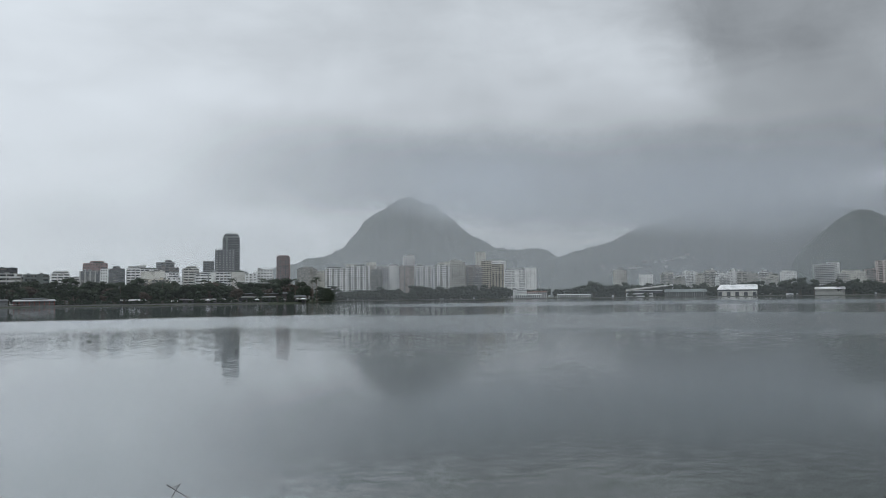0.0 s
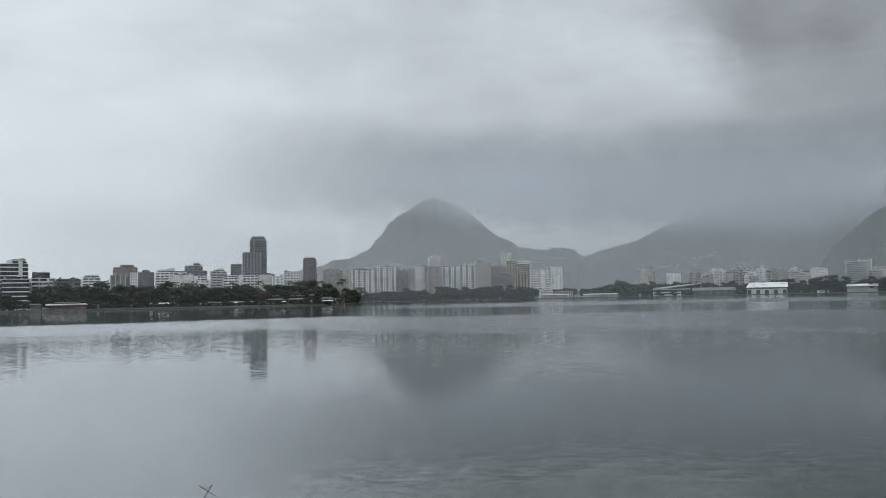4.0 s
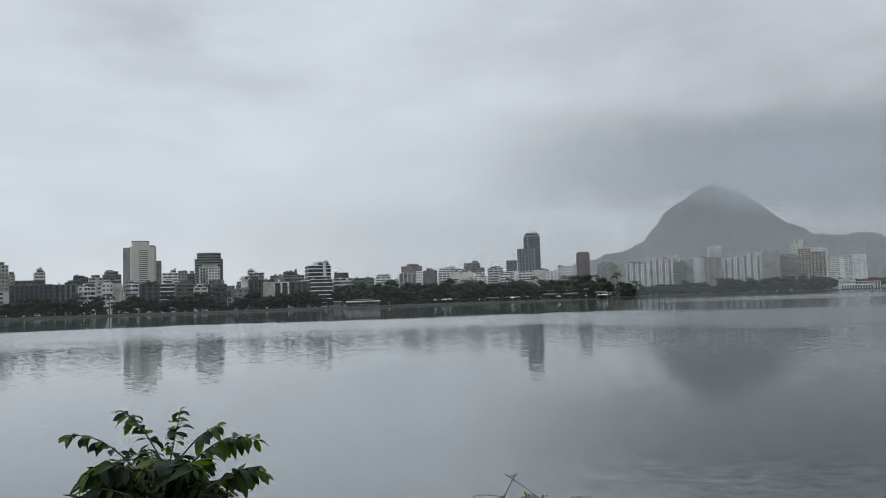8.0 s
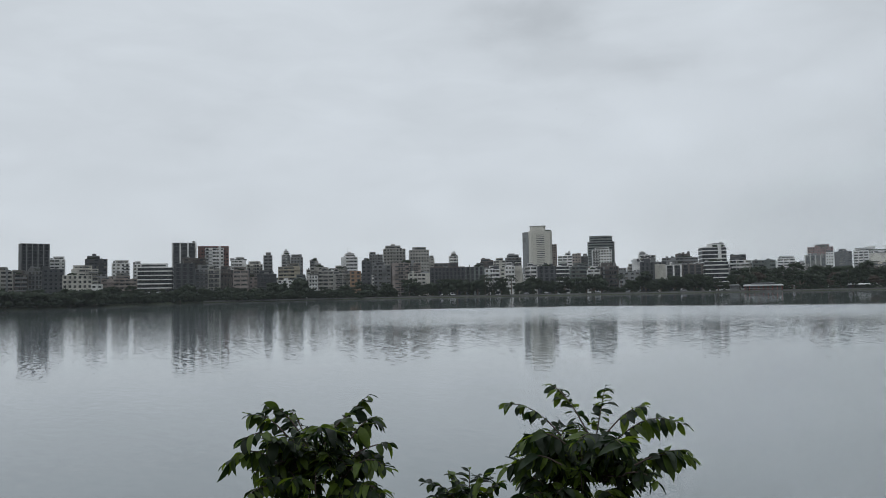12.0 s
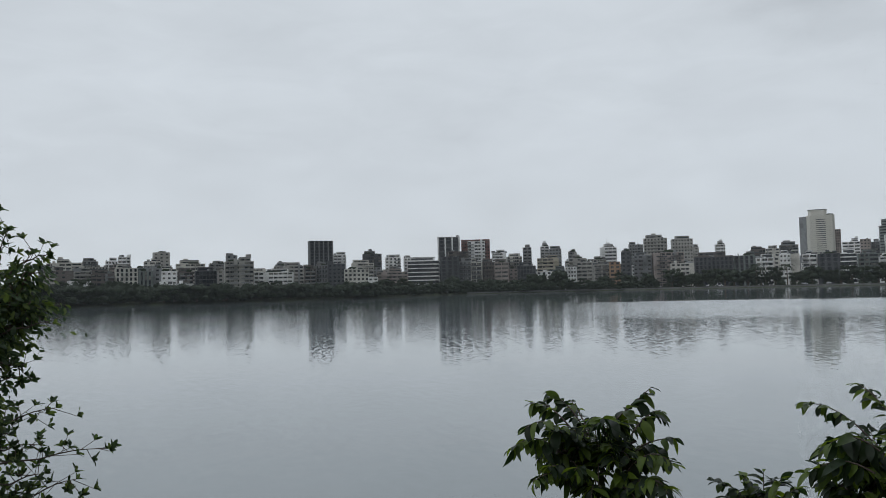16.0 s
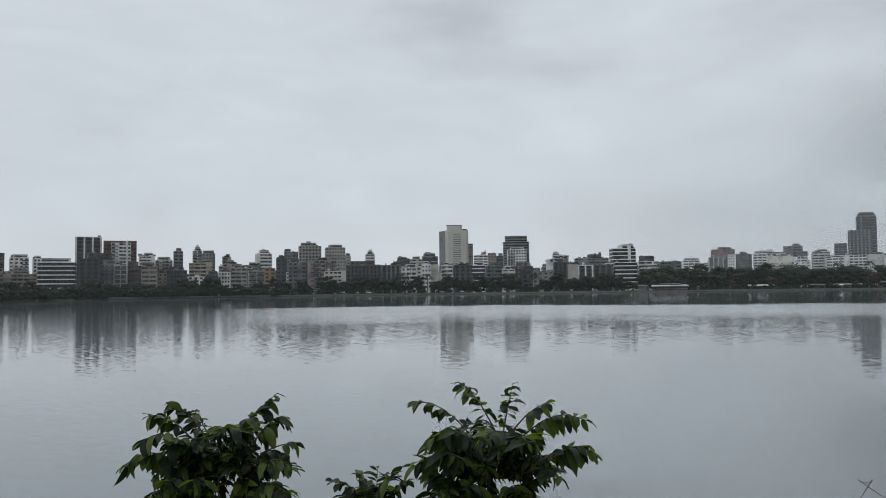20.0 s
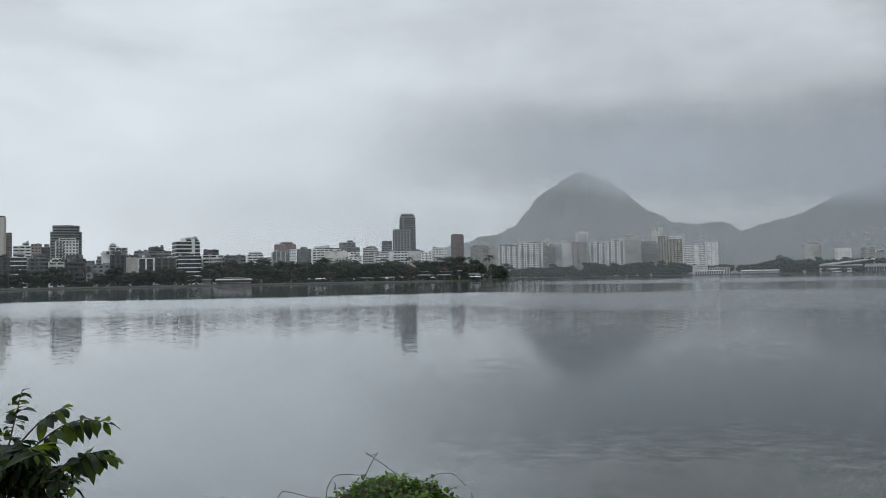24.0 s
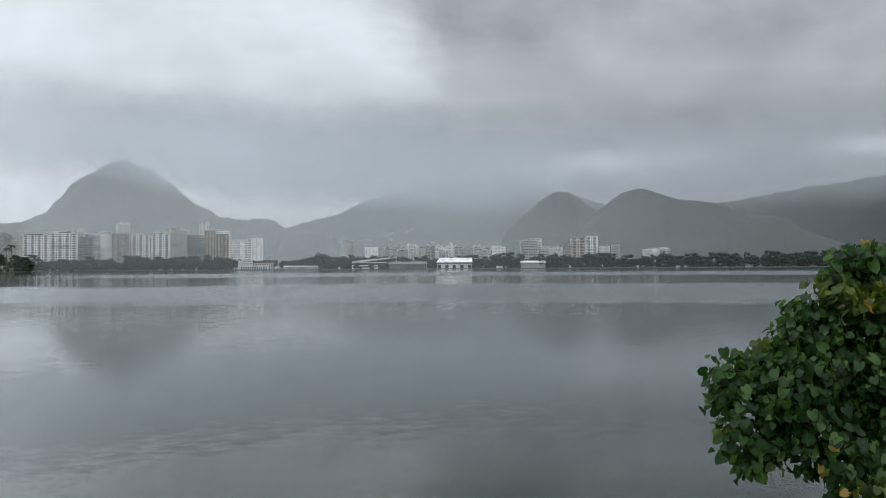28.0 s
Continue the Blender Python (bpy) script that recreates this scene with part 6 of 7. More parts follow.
pavilion(14.2, 11.2, 664, 7.4, 0.8, DARKG, BROWN, "upper terrace roof of a lakeside restaurant", BROWN, 12, fascia=GREY)
pavilion(11.2, 9.9, 678, 4.2, 1.6, DARKG, BROWN, "low dark waterside bar with a shallow roof", DARKG, 9, fascia=BEIGE)
pavilion(18.6, 15.4, 640, 3.0, 0.6, ROOFG, BROWN, "row of dark lakeside kiosks under the trees", DARKG, 7, fascia=BEIGE)
pavilion(22.4, 20.6, 632, 2.8, 0.8, SHEET, BROWN, "long kiosk awning under the park trees", DARKG, 6)


def parasol(az, dist, z, size, mat):
    t = thing("parasol", pose(*spot(az, dist, z)), "white parasol on a lakeside terrace", "parasol", "parasols on the terrace")
    slab("pole", t, METAL, 0, 0, 0, 0.12, 0.12, 2.6)
    v = [(0, 0, 3.4)] + [(math.cos(i * 0.785) * size, math.sin(i * 0.785) * size, 2.4) for i in range(8)] + [(math.cos(i * 0.785) * size, math.sin(i * 0.785) * size, 2.2) for i in range(8)]
    f = [(0, 1 + i, 1 + (i + 1) % 8) for i in range(8)] + [(1 + i, 9 + i, 9 + (i + 1) % 8, 1 + (i + 1) % 8) for i in range(8)]
    part("canopy", mesh_of("canopy", v, f, mat), None, t)


for az in (10.5, 11.5, 13.3, 16.6):
    parasol(az, shore(az) + 2.5, LAND_Z, 2.0, SHEET)
parasol(10.15, 676, LAND_Z, 4.2, SHEET)
parasol(12.6, 682, LAND_Z + 6.5, 5.0, SHEET)


def car_proto(name, mat, label, long=4.2, high=1.45):
    t = thing(name, pose(0, 0, -60), label, "car", "cars on the avenue")
    bm = bmesh.new()
    prof = [(-long / 2, 0.35), (-long / 2, 0.85), (-long * 0.36, 0.95), (-long * 0.24, high), (long * 0.14, high), (long * 0.30, 0.95), (long / 2, 0.80), (long / 2, 0.35)]
    left = [bm.verts.new((x, -0.85, z)) for x, z in prof]
    right = [bm.verts.new((x, 0.85, z)) for x, z in prof]
    bm.faces.new(left)
    bm.faces.new(right[::-1])
    for i in range(8):
        bm.faces.new((left[i], right[i], right[(i + 1) % 8], left[(i + 1) % 8]))
    bmesh.ops.bevel(bm, geom=bm.edges[:], offset=0.06, segments=1, affect="EDGES")
    part("body", bm, mat, t)
    slab("side_glass", t, BLACKG, -long * 0.05, 0, 0.97, long * 0.38, 1.74, high - 1.05)
    for x in (-long * 0.3, long * 0.3):
        for y in (-0.8, 0.8):
            bm = bmesh.new()
            bmesh.ops.create_cone(bm, cap_ends=True, segments=12, radius1=0.33, radius2=0.33, depth=0.2, matrix=Matrix.Translation((x, y, 0.33)) @ Matrix.Rotation(1.5708, 4, "X"))
            part("wheel", bm, TYRE, t)
    return t


CAR_W = surface("white_car_paint", (0.75, 0.76, 0.77), 0.3, 0.05, clear=0.5)
CAR_S = surface("silver_car_paint", (0.42, 0.43, 0.45), 0.3, 0.05, metal=0.5)
CAR_D = surface("dark_car_paint", (0.03, 0.03, 0.035), 0.25, 0.05, clear=0.5)
cars = [car_proto("car", CAR_W, "white hatchback on the lakeside avenue"), car_proto("car", CAR_S, "silver saloon on the lakeside avenue", 4.5), car_proto("car", CAR_D, "dark car on the lakeside avenue", 4.4),
        car_proto("van", CAR_W, "white delivery van on the lakeside avenue", 5.2, 2.3)]
for i, az in enumerate((29.8, 32.4, 35.1, 38.3, 41.9, 43.3, 45.4, 48.6, 49.2, 52.6, 55.1)):
    p = spot(az, shore(az) + planted.choice((9.5, 18.5, 22.0)), LAND_Z + 0.27)
    if i % 3 != 0:
        p = spot(az, shore(az) + 6.0, LAND_Z + 0.27)
    copy_thing(cars[i % 4], pose(p.x, p.y, p.z, 0, 0, az + planted.choice((0, 180))))
for o in cars:
    for c in o.children_recursive:
        bpy.data.objects.remove(c)
    bpy.data.objects.remove(o)


def street_lamp(az, dist, high):
    t = thing("street_lamp", pose(*spot(az, dist, LAND_Z), 0, 0, az), "slim grey street lamp on the far shore", "street lamp", "street lamps")
    slab("pole", t, DARKG, 0, 0, 0, 0.18, 0.18, high)
    slab("arm", t, DARKG, 0.9, 0, high - 0.15, 2.0, 0.14, 0.14)
    slab("head", t, GREY, 1.9, 0, high - 0.22, 0.8, 0.35, 0.18)


for az in (31, 34.2, 37.5, 41.2, 44.6, 48.3, 51.7, 55.3, 58.8, 62.4):
    street_lamp(az, shore(az) + 5.0, 9.0)
street_lamp(53.0, 596, 26.0)
street_lamp(-43.0, 1175, 28.0)
street_lamp(-17.3, 1190, 30.0)
small = random.Random(8)
for az in (-5.5, -1.2, -2.1, 0.6, -33.1, -35.8, -36.3, -40.3, -46.2, -28.4, -23.4, -11.9):
    t = thing("kiosk", pose(*spot(az, shore(az) + small.uniform(3, 14), LAND_Z), 0, 0, az), "small white waterside kiosk by the path", "kiosk", "kiosks on the far shore")
    w = small.choice((2.0, 2.5, 3.5, 5, 9))
    slab("wall", t, WHITE, 0, 0, 0, w, 4, small.uniform(1.6, 3.0))
    slab("hatch", t, BLACKG, w * 0.1, 0, 1.0, w * 0.5, 4.1, 1.1)
    slab("roof", t, small.choice((SHEET, GREY, TILE_RED)), 0, 0, 3.0, w + 0.8, 5.2, 0.3)


# ---- plants on the near bank ----
def leaf_mesh(name, length, width, mat, fold=0.25, droop=0.3, heart=0.0, rows_=5, blunt=1.0):
    """A leaf blade from its stalk at the origin along +y, folded on its midrib and arched; upper side +z."""
    v, f = [], []
    for k in range(rows_ + 1):
        s = k / rows_
        wd = width * 0.5 * (math.sin(math.pi * s ** (0.8 * blunt)) ** (0.8 / blunt) if 0 < s < 1 else 0.0)
        if heart:
            wd = width * 0.5 * (max(0.0, 1 - ((s - 0.32) / 0.68) ** 2) ** 0.6 if s > 0.05 else 0.55)
        yb = -heart * length * (1 - s) * 0.25
        z = -droop * length * s * s
        curl = 0.10 * width * math.sin(5.0 * s + 9.0 * droop)
        v += [(-wd, length * s + yb, z + fold * wd + curl), (0.06 * width * math.sin(3 * s), length * s, z), (wd, length * s + yb, z + fold * wd - curl)]
    for k in range(rows_):
        a = k * 3
        f += [(a, a + 1, a + 4, a + 3), (a + 1, a + 2, a + 5, a + 4)]
    return mesh_of(name, v, f, mat, True)


def stem_mesh(name, pts, r0, r1, mat, seg=5):
    v, f = [], []
    for k, p in enumerate(pts):
        d = (Vector(pts[min(k + 1, len(pts) - 1)]) - Vector(pts[max(k - 1, 0)])).normalized()
        u = d.orthogonal().normalized()
        w_ = d.cross(u)
        r = r0 + (r1 - r0) * k / (len(pts) - 1)
        for i in range(seg):
            a = 6.2832 * i / seg
            v.append(Vector(p) + (u * math.cos(a) + w_ * math.sin(a)) * r)
        if k:
            for i in range(seg):
                f.append(((k - 1) * seg + i, (k - 1) * seg + (i + 1) % seg, k * seg + (i + 1) % seg, k * seg + i))
    return mesh_of(name, v, f, mat, True)


PINNA = [leaf_mesh("leaf", ln, wd, LEAF_BUSH, fd, d, 0.0, 6, bl) for ln, wd, fd, d, bl in ((0.076, 0.032, 0.35, 0.15, 1.15), (0.070, 0.033, 0.22, 0.35, 1.25), (0.082, 0.032, 0.45, 0.55, 1.1), (0.058, 0.027, 0.15, 0.25, 1.3))]
nearby = random.Random(5)


def aim(ahead, up):
    """A turn that takes +y to ahead and +z near up."""
    y = Vector(ahead).normalized()
    x = y.cross(Vector(up)).normalized()
    z = x.cross(y)
    m = Matrix((x, y, z)).transposed()
    return m.to_4x4()


def frond(bush, start, tip, arch=0.06, pairs=7, size=1.0, hang=0.8, kinds=None, thick=0.004, first=0.25, gather=None):
    """A leafy shoot from start to tip with leaves in two rows that hang from it."""
    a, b = Vector(start), Vector(tip)
    pairs = round(pairs * (1.6 if gather is None else 1.3))
    pts = []
    for k in range(9):
        s = k / 8
        pts.append(a.lerp(b, s) + Vector((0, 0, arch * math.sin(math.pi * s))))
    if gather is not None:
        gather[0].append([p - bush.location for p in pts])
    stem = None if gather is not None else part("shoot", stem_mesh("shoot", [p - bush.location for p in pts], thick, thick * 0.35, TWIG), TWIG, bush)
    along = (b - a).normalized()
    side = along.cross(Vector((0, 0, 1))).normalized()
    for k in range(pairs):
        s = first + (1 - first) * (k + 0.3) / pairs
        i = min(7, int(s * 8))
        p = pts[i].lerp(pts[i + 1], s * 8 - i)
        for sg in (1, -1):
            if nearby.random() < 0.06:
                continue
            d = side * sg * nearby.uniform(0.5, 1.1) + along * nearby.uniform(0.0, 0.8) + Vector((0, 0, hang * (0.12 - nearby.random())))
            up = Vector((0, 0, 1)) + side * sg * nearby.uniform(-0.5, 0.9) + along * nearby.uniform(-0.7, 0.7)
            z = size * nearby.uniform(0.75, 1.3) * (1.0 - 0.25 * s ** 3)
            m = Matrix.Translation(p - bush.location) @ aim(d, up) @ Matrix.Diagonal((z, z, z, 1))
            if gather is not None:
                gather[1].append(m)
                continue
            leaf = new("leaf", nearby.choice(kinds or PINNA))
            leaf.parent, leaf.matrix_local = stem, m
    if gather is not None:
        return None
    leaf = new("leaf", PINNA[0] if not kinds else kinds[0])
    leaf.parent = stem
    leaf.matrix_local = Matrix.Translation(b - bush.location) @ aim(along + Vector((0, 0, -0.9)), (0, 0, 1)) @ Matrix.Diagonal((size * 0.5,) * 3 + (1,))
    return stem


def bush_base(x, y, label, group="bushes on the near bank", z=1.25):
    return thing("bush", pose(x, y, z), label, "bush", group)


def joined_leaves(name, parent, src, places, mat):
    """Many leaves too small to pick apart, in one mesh."""
    sv = [v.co.copy() for v in src.vertices]
    sf = [tuple(p.vertices) for p in src.polygons]
    v, f = [], []
    for m in places:
        k = len(v)
        v += [m @ c for c in sv]
        f += [tuple(k + i for i in q) for q in sf]
    ob = part(name, mesh_of(name, v, f, mat, True), mat, parent)
    return tagged(ob, kind="stuff")


def fill(bush, core, n, wide, low, high, deep, size=1.0, hang=1.1, seed=1):
    """Inner shoots that make the bush dense: their tips spread round the core, across the view and in depth."""
    r = random.Random(seed)
    c = Vector(core)
    to = Vector((c.x, c.y, 0)).normalized()
    across = Vector((to.y, -to.x, 0))
    inner = ([], [])
    for _ in range(n):
        a = r.uniform(-1, 1)
        tip = c + across * a * wide + to * r.uniform(-deep, deep) + Vector((0, 0, r.uniform(low, high) * (1 - 0.55 * a * a)))
        root = c + across * a * wide * 0.35 + Vector((0, 0, low * 0.6))
        frond(bush, root, tip, 0.05, r.choice((6, 7, 8)), size, hang, gather=inner)
    v, f = [], []
    for way in inner[0]:
        me = stem_mesh("stem", way, 0.0035, 0.0012, TWIG, 4)
        k = len(v)
        v += [q.co.copy() for q in me.vertices]
        f += [tuple(k + i for i in q.vertices) for q in me.polygons]
        bpy.data.meshes.remove(me)
    tagged(part("inner_wood", mesh_of("inner_wood", v, f, TWIG), TWIG, bush), kind="stuff")
    joined_leaves("inner_leaves", bush, PINNA[1], inner[1][::2], LEAF_BUSH)
    joined_leaves("shaded_leaves", bush, PINNA[2], inner[1][1::2], LEAF_BUSH)


def limb(bush, pts, r0, r1, name="branch"):
    return part(name, stem_mesh(name, [Vector(p) - bush.location for p in pts], r0, r1, TWIG), TWIG, bush)


# the wider bush
bush = bush_base(*((-2.352, 2.769, 2.104))[:2], "leafy green bush with drooping paired leaflets on the bank")
core = (-2.362, 2.797, 2.215)
root = (bush.location.x, bush.location.y, 1.2)
for mid in ((-2.421, 2.779, 2.329), (-2.340, 2.852, 2.350), (-2.241, 2.862, 2.335), (-2.363, 2.674, 2.261), (-2.172, 2.823, 2.234)):
    limb(bush, (root, core, mid), 0.012, 0.005)
frond(bush, (-2.421, 2.779, 2.329), (-2.638, 2.614, 2.506), 0.05, 7, 1.0, 1.3, first=0.35)
frond(bush, (-2.371, 2.835, 2.385), (-2.569, 2.834, 2.573), 0.03, 7, 1.0, 1.1, first=0.2)
frond(bush, (-2.343, 2.844, 2.327), (-2.326, 2.908, 2.574), 0.0, 8, 0.9, 0.45, first=0.25)
frond(bush, (-2.283, 2.840, 2.381), (-2.140, 2.913, 2.514), 0.02, 5, 0.95, 1.0, first=0.45)
frond(bush, (-2.281, 2.899, 2.348), (-2.048, 3.080, 2.419), 0.06, 9, 1.0, 1.5, first=0.15)
frond(bush, (-2.152, 2.778, 2.246), (-1.940, 2.896, 2.361), 0.03, 6, 1.0, 1.2, first=0.4)
frond(bush, (-2.091, 2.775, 2.298), (-1.910, 2.908, 2.329), 0.03, 5, 1.0, 1.2, first=0.45)
frond(bush, (-2.333, 2.660, 2.358), (-2.430, 2.507, 2.384), 0.04, 6, 1.1, 1.6, first=0.1)
frond(bush, (-2.309, 2.595, 2.294), (-2.467, 2.437, 2.270), 0.05, 7, 1.15, 1.6, first=0.15)
frond(bush, (-2.114, 2.748, 2.267), (-1.983, 2.774, 2.246), 0.02, 4, 1.1, 1.2, first=0.3)
frond(bush, (-2.237, 2.745, 2.377), (-2.179, 2.536, 2.406), 0.03, 6, 1.15, 1.1, first=0.1)
frond(bush, (-2.187, 2.718, 2.364), (-2.014, 2.604, 2.402), 0.03, 6, 1.1, 1.1, first=0.1)
fill(bush, core, 50, 0.30, -0.05, 0.23, 0.18, 0.9, 1.0, 3)
fill(bush, (-2.290, 2.709, 2.172), 26, 0.30, -0.12, 0.10, 0.18, 0.88, 1.2, 4)
bush.location.z += 0.018

# the denser bush beside it
bush = bush_base(*((-3.073, 1.950, 2.173))[:2], "dense green bush with arching leafy shoots on the bank")
core = (-3.093, 1.964, 2.280)
root = (bush.location.x, bush.location.y, 1.2)
for mid in ((-3.150, 1.910, 2.395), (-3.098, 2.007, 2.419), (-2.987, 2.066, 2.364), (-3.137, 1.805, 2.326)):
    limb(bush, (root, core, mid), 0.012, 0.005)
frond(bush, (-3.099, 2.002, 2.408), (-3.016, 2.171, 2.572), 0.0, 8, 1.15, 1.25, first=0.12)
frond(bush, (-3.138, 1.928, 2.382), (-3.280, 1.828, 2.548), 0.03, 7, 0.9, 1.0, first=0.25)
frond(bush, (-3.137, 1.933, 2.393), (-3.274, 1.934, 2.506), 0.01, 6, 0.6, 0.9, first=0.3)
frond(bush, (-3.136, 1.841, 2.419), (-3.222, 1.710, 2.515), 0.03, 7, 0.95, 1.3, first=0.3)
frond(bush, (-3.101, 1.791, 2.394), (-3.133, 1.631, 2.431), 0.04, 5, 1.1, 1.5, first=0.1)
frond(bush, (-3.097, 1.771, 2.327), (-3.191, 1.589, 2.339), 0.05, 7, 1.05, 1.4, first=0.2)
frond(bush, (-2.937, 2.046, 2.351), (-2.820, 2.138, 2.395), 0.01, 3, 0.85, 0.9, first=0.6)
frond(bush, (-2.898, 1.993, 2.299), (-2.771, 2.087, 2.302), 0.04, 6, 0.95, 1.4, first=0.2)
frond(bush, (-2.962, 2.024, 2.396), (-2.950, 2.157, 2.486), 0.02, 6, 1.1, 1.3, first=0.1)
frond(bush, (-2.979, 1.908, 2.414), (-2.865, 1.827, 2.492), 0.02, 6, 1.1, 1.1, first=0.1)
fill(bush, core, 44, 0.27, -0.05, 0.19, 0.2, 0.85, 1.0, 5)
fill(bush, (-3.009, 1.888, 2.240), 26, 0.27, -0.12, 0.10, 0.2, 0.88, 1.2, 6)

# a low sprout between them
bush = bush_base(*((-2.684, 2.428, 2.059))[:2], "small leafy sprout low on the bank")
root = (-2.681, 2.432, 2.059)
limb(bush, ((bush.location.x, bush.location.y, 1.2), root), 0.01, 0.005)
frond(bush, root, (-2.712, 2.468, 2.251), 0.0, 7, 0.9, 0.5, first=0.2)
frond(bush, root, (-2.581, 2.521, 2.211), 0.03, 7, 0.9, 0.8, first=0.2)
frond(bush, root, (-2.784, 2.291, 2.216), 0.04, 7, 0.9, 0.9, first=0.2)
frond(bush, root, (-2.723, 2.375, 2.244), 0.03, 7, 0.9, 0.9, first=0.2)
frond(bush, root, (-2.594, 2.446, 2.252), 0.03, 7, 0.9, 0.9, first=0.2)
fill(bush, (-2.683, 2.434, 2.070), 20, 0.2, -0.05, 0.12, 0.1, 0.85, 0.9, 8)


# ---- creeper mound with thorny stems ----
VINE_LEAF = [leaf_mesh("leaf", ln, wd, LEAF_VINE, 0.25, d, 0.0, 4, 1.2) for ln, wd, d in ((0.034, 0.017, 0.15), (0.040, 0.019, 0.45))]


def mound(centre, wide, high, deep):
    c = Vector(centre)
    t = thing("creeper", pose(c.x, c.y, 1.2), "bright green creeper mound with bare thorny stems on the bank", "creeper")
    r = random.Random(12)
    to = Vector((c.x, c.y, 0)).normalized()
    across = Vector((to.y, -to.x, 0))
    bm = bmesh.new()
    geo = bmesh.ops.create_icosphere(bm, subdivisions=4, radius=1.0)
    for v in geo["verts"]:
        n = v.co.copy()
        k = 0.86 + 0.2 * noise.fractal(n * 2.5, 0.9, 2.0, 3)
        v.co = across * n.x * wide * k + to * n.y * deep * k + Vector((0, 0, c.z - 1.2 + n.z * high * k))
    part("stems_mass", bm, TWIG, t)
    spots = []
    for i in range(5200):
        n = Vector((r.gauss(0, 1), r.gauss(0, 1), abs(r.gauss(0, 1)) - 0.25)).normalized()
        k = (0.86 + 0.2 * noise.fractal(n * 2.5, 0.9, 2.0, 3)) * r.uniform(0.93, 1.14)
        p = across * n.x * wide * k + to * n.y * deep * k + Vector((0, 0, c.z - 1.2 + n.z * high * k))
        out = (across * n.x + to * n.y + Vector((0, 0, n.z + 0.5))).normalized()
        d = Vector((r.gauss(0, 1), r.gauss(0, 1), r.gauss(0, 0.4)))
        z = r.uniform(0.5, 1.05)
        spots.append(Matrix.Translation(p) @ aim(d, out) @ Matrix.Diagonal((z, z, z, 1)))
    facing = sorted(spots, key=lambda m: m.translation.dot(to) - 1.5 * m.translation.z)
    for m in facing[:260]:
        o = new("leaf", r.choice(VINE_LEAF))
        o.parent, o.matrix_local = t, m
    joined_leaves("leaves", t, VINE_LEAF[0], facing[260:], LEAF_VINE)
    return t


def thorny(t, pts, rad=0.004):
    """A bare trailing stem through the points, with small thorns and buds."""
    rad *= 0.5
    p = [Vector(q) - t.location for q in pts]
    way = []
    for k in range(len(p) - 1):
        a, b, c, d = p[max(k - 1, 0)], p[k], p[k + 1], p[min(k + 2, len(p) - 1)]
        for i in range(5):
            s = i / 5
            way.append(0.5 * ((2 * b) + (c - a) * s + (2 * a - 5 * b + 4 * c - d) * s * s + (3 * b - a - 3 * c + d) * s ** 3))
    way.append(p[-1])
    st = part("thorny_stem", stem_mesh("thorny_stem", way, rad, rad * 0.6, TWIG, 5), TWIG, t)
    r = random.Random(len(way))
    for q in way[2::3]:
        d = Vector((r.gauss(0, 1), r.gauss(0, 1), r.gauss(0, 1))).normalized() * 0.014
        ob = part("thorn", stem_mesh("thorn", [q, q + d * 0.5, q + d], rad * 0.9, 0.0004, TWIG, 4), TWIG, st)


creeper = mound((-1.005, 3.506, 1.958), 0.30, 0.20, 0.26)
thorny(creeper, ((-1.272, 3.396, 2.086), (-1.269, 3.410, 2.133), (-1.244, 3.431, 2.176), (-1.200, 3.448, 2.180), (-1.128, 3.471, 2.173)))
thorny(creeper, ((-1.141, 3.455, 2.129), (-1.113, 3.482, 2.199), (-1.093, 3.498, 2.239), (-1.078, 3.509, 2.263)))
thorny(creeper, ((-1.126, 3.493, 2.263), (-1.098, 3.498, 2.243), (-1.051, 3.505, 2.212), (-0.998, 3.511, 2.172)), 0.0035)
thorny(creeper, ((-1.126, 3.493, 2.263), (-1.107, 3.497, 2.253), (-1.080, 3.508, 2.261)), 0.0028)
thorny(creeper, ((-0.885, 3.482, 2.146), (-0.823, 3.506, 2.180), (-0.767, 3.519, 2.183), (-0.730, 3.522, 2.163), (-0.706, 3.519, 2.134)), 0.0035)
thorny(creeper, ((-1.458, 3.322, 2.101), (-1.440, 3.337, 2.127), (-1.397, 3.354, 2.120), (-1.338, 3.374, 2.101), (-1.266, 3.400, 2.092)), 0.0035)
thorny(creeper, ((-0.780, 3.495, 2.101), (-0.763, 3.504, 2.122), (-0.736, 3.512, 2.130)), 0.003)
thorny(creeper, ((-0.678, 3.507, 2.069), (-0.675, 3.514, 2.091), (-0.682, 3.517, 2.108)), 0.003)
thorny(creeper, ((-1.241, 3.416, 2.117), (-1.239, 3.424, 2.143), (-1.249, 3.424, 2.156)), 0.0028)


# ---- the heart-leaved tree at the water's edge ----
HEART = [leaf_mesh("leaf", 0.056, 0.054, LEAF_HEART, 0.35, d, 0.6, 5) for d in (0.1, 0.3, 0.5)]


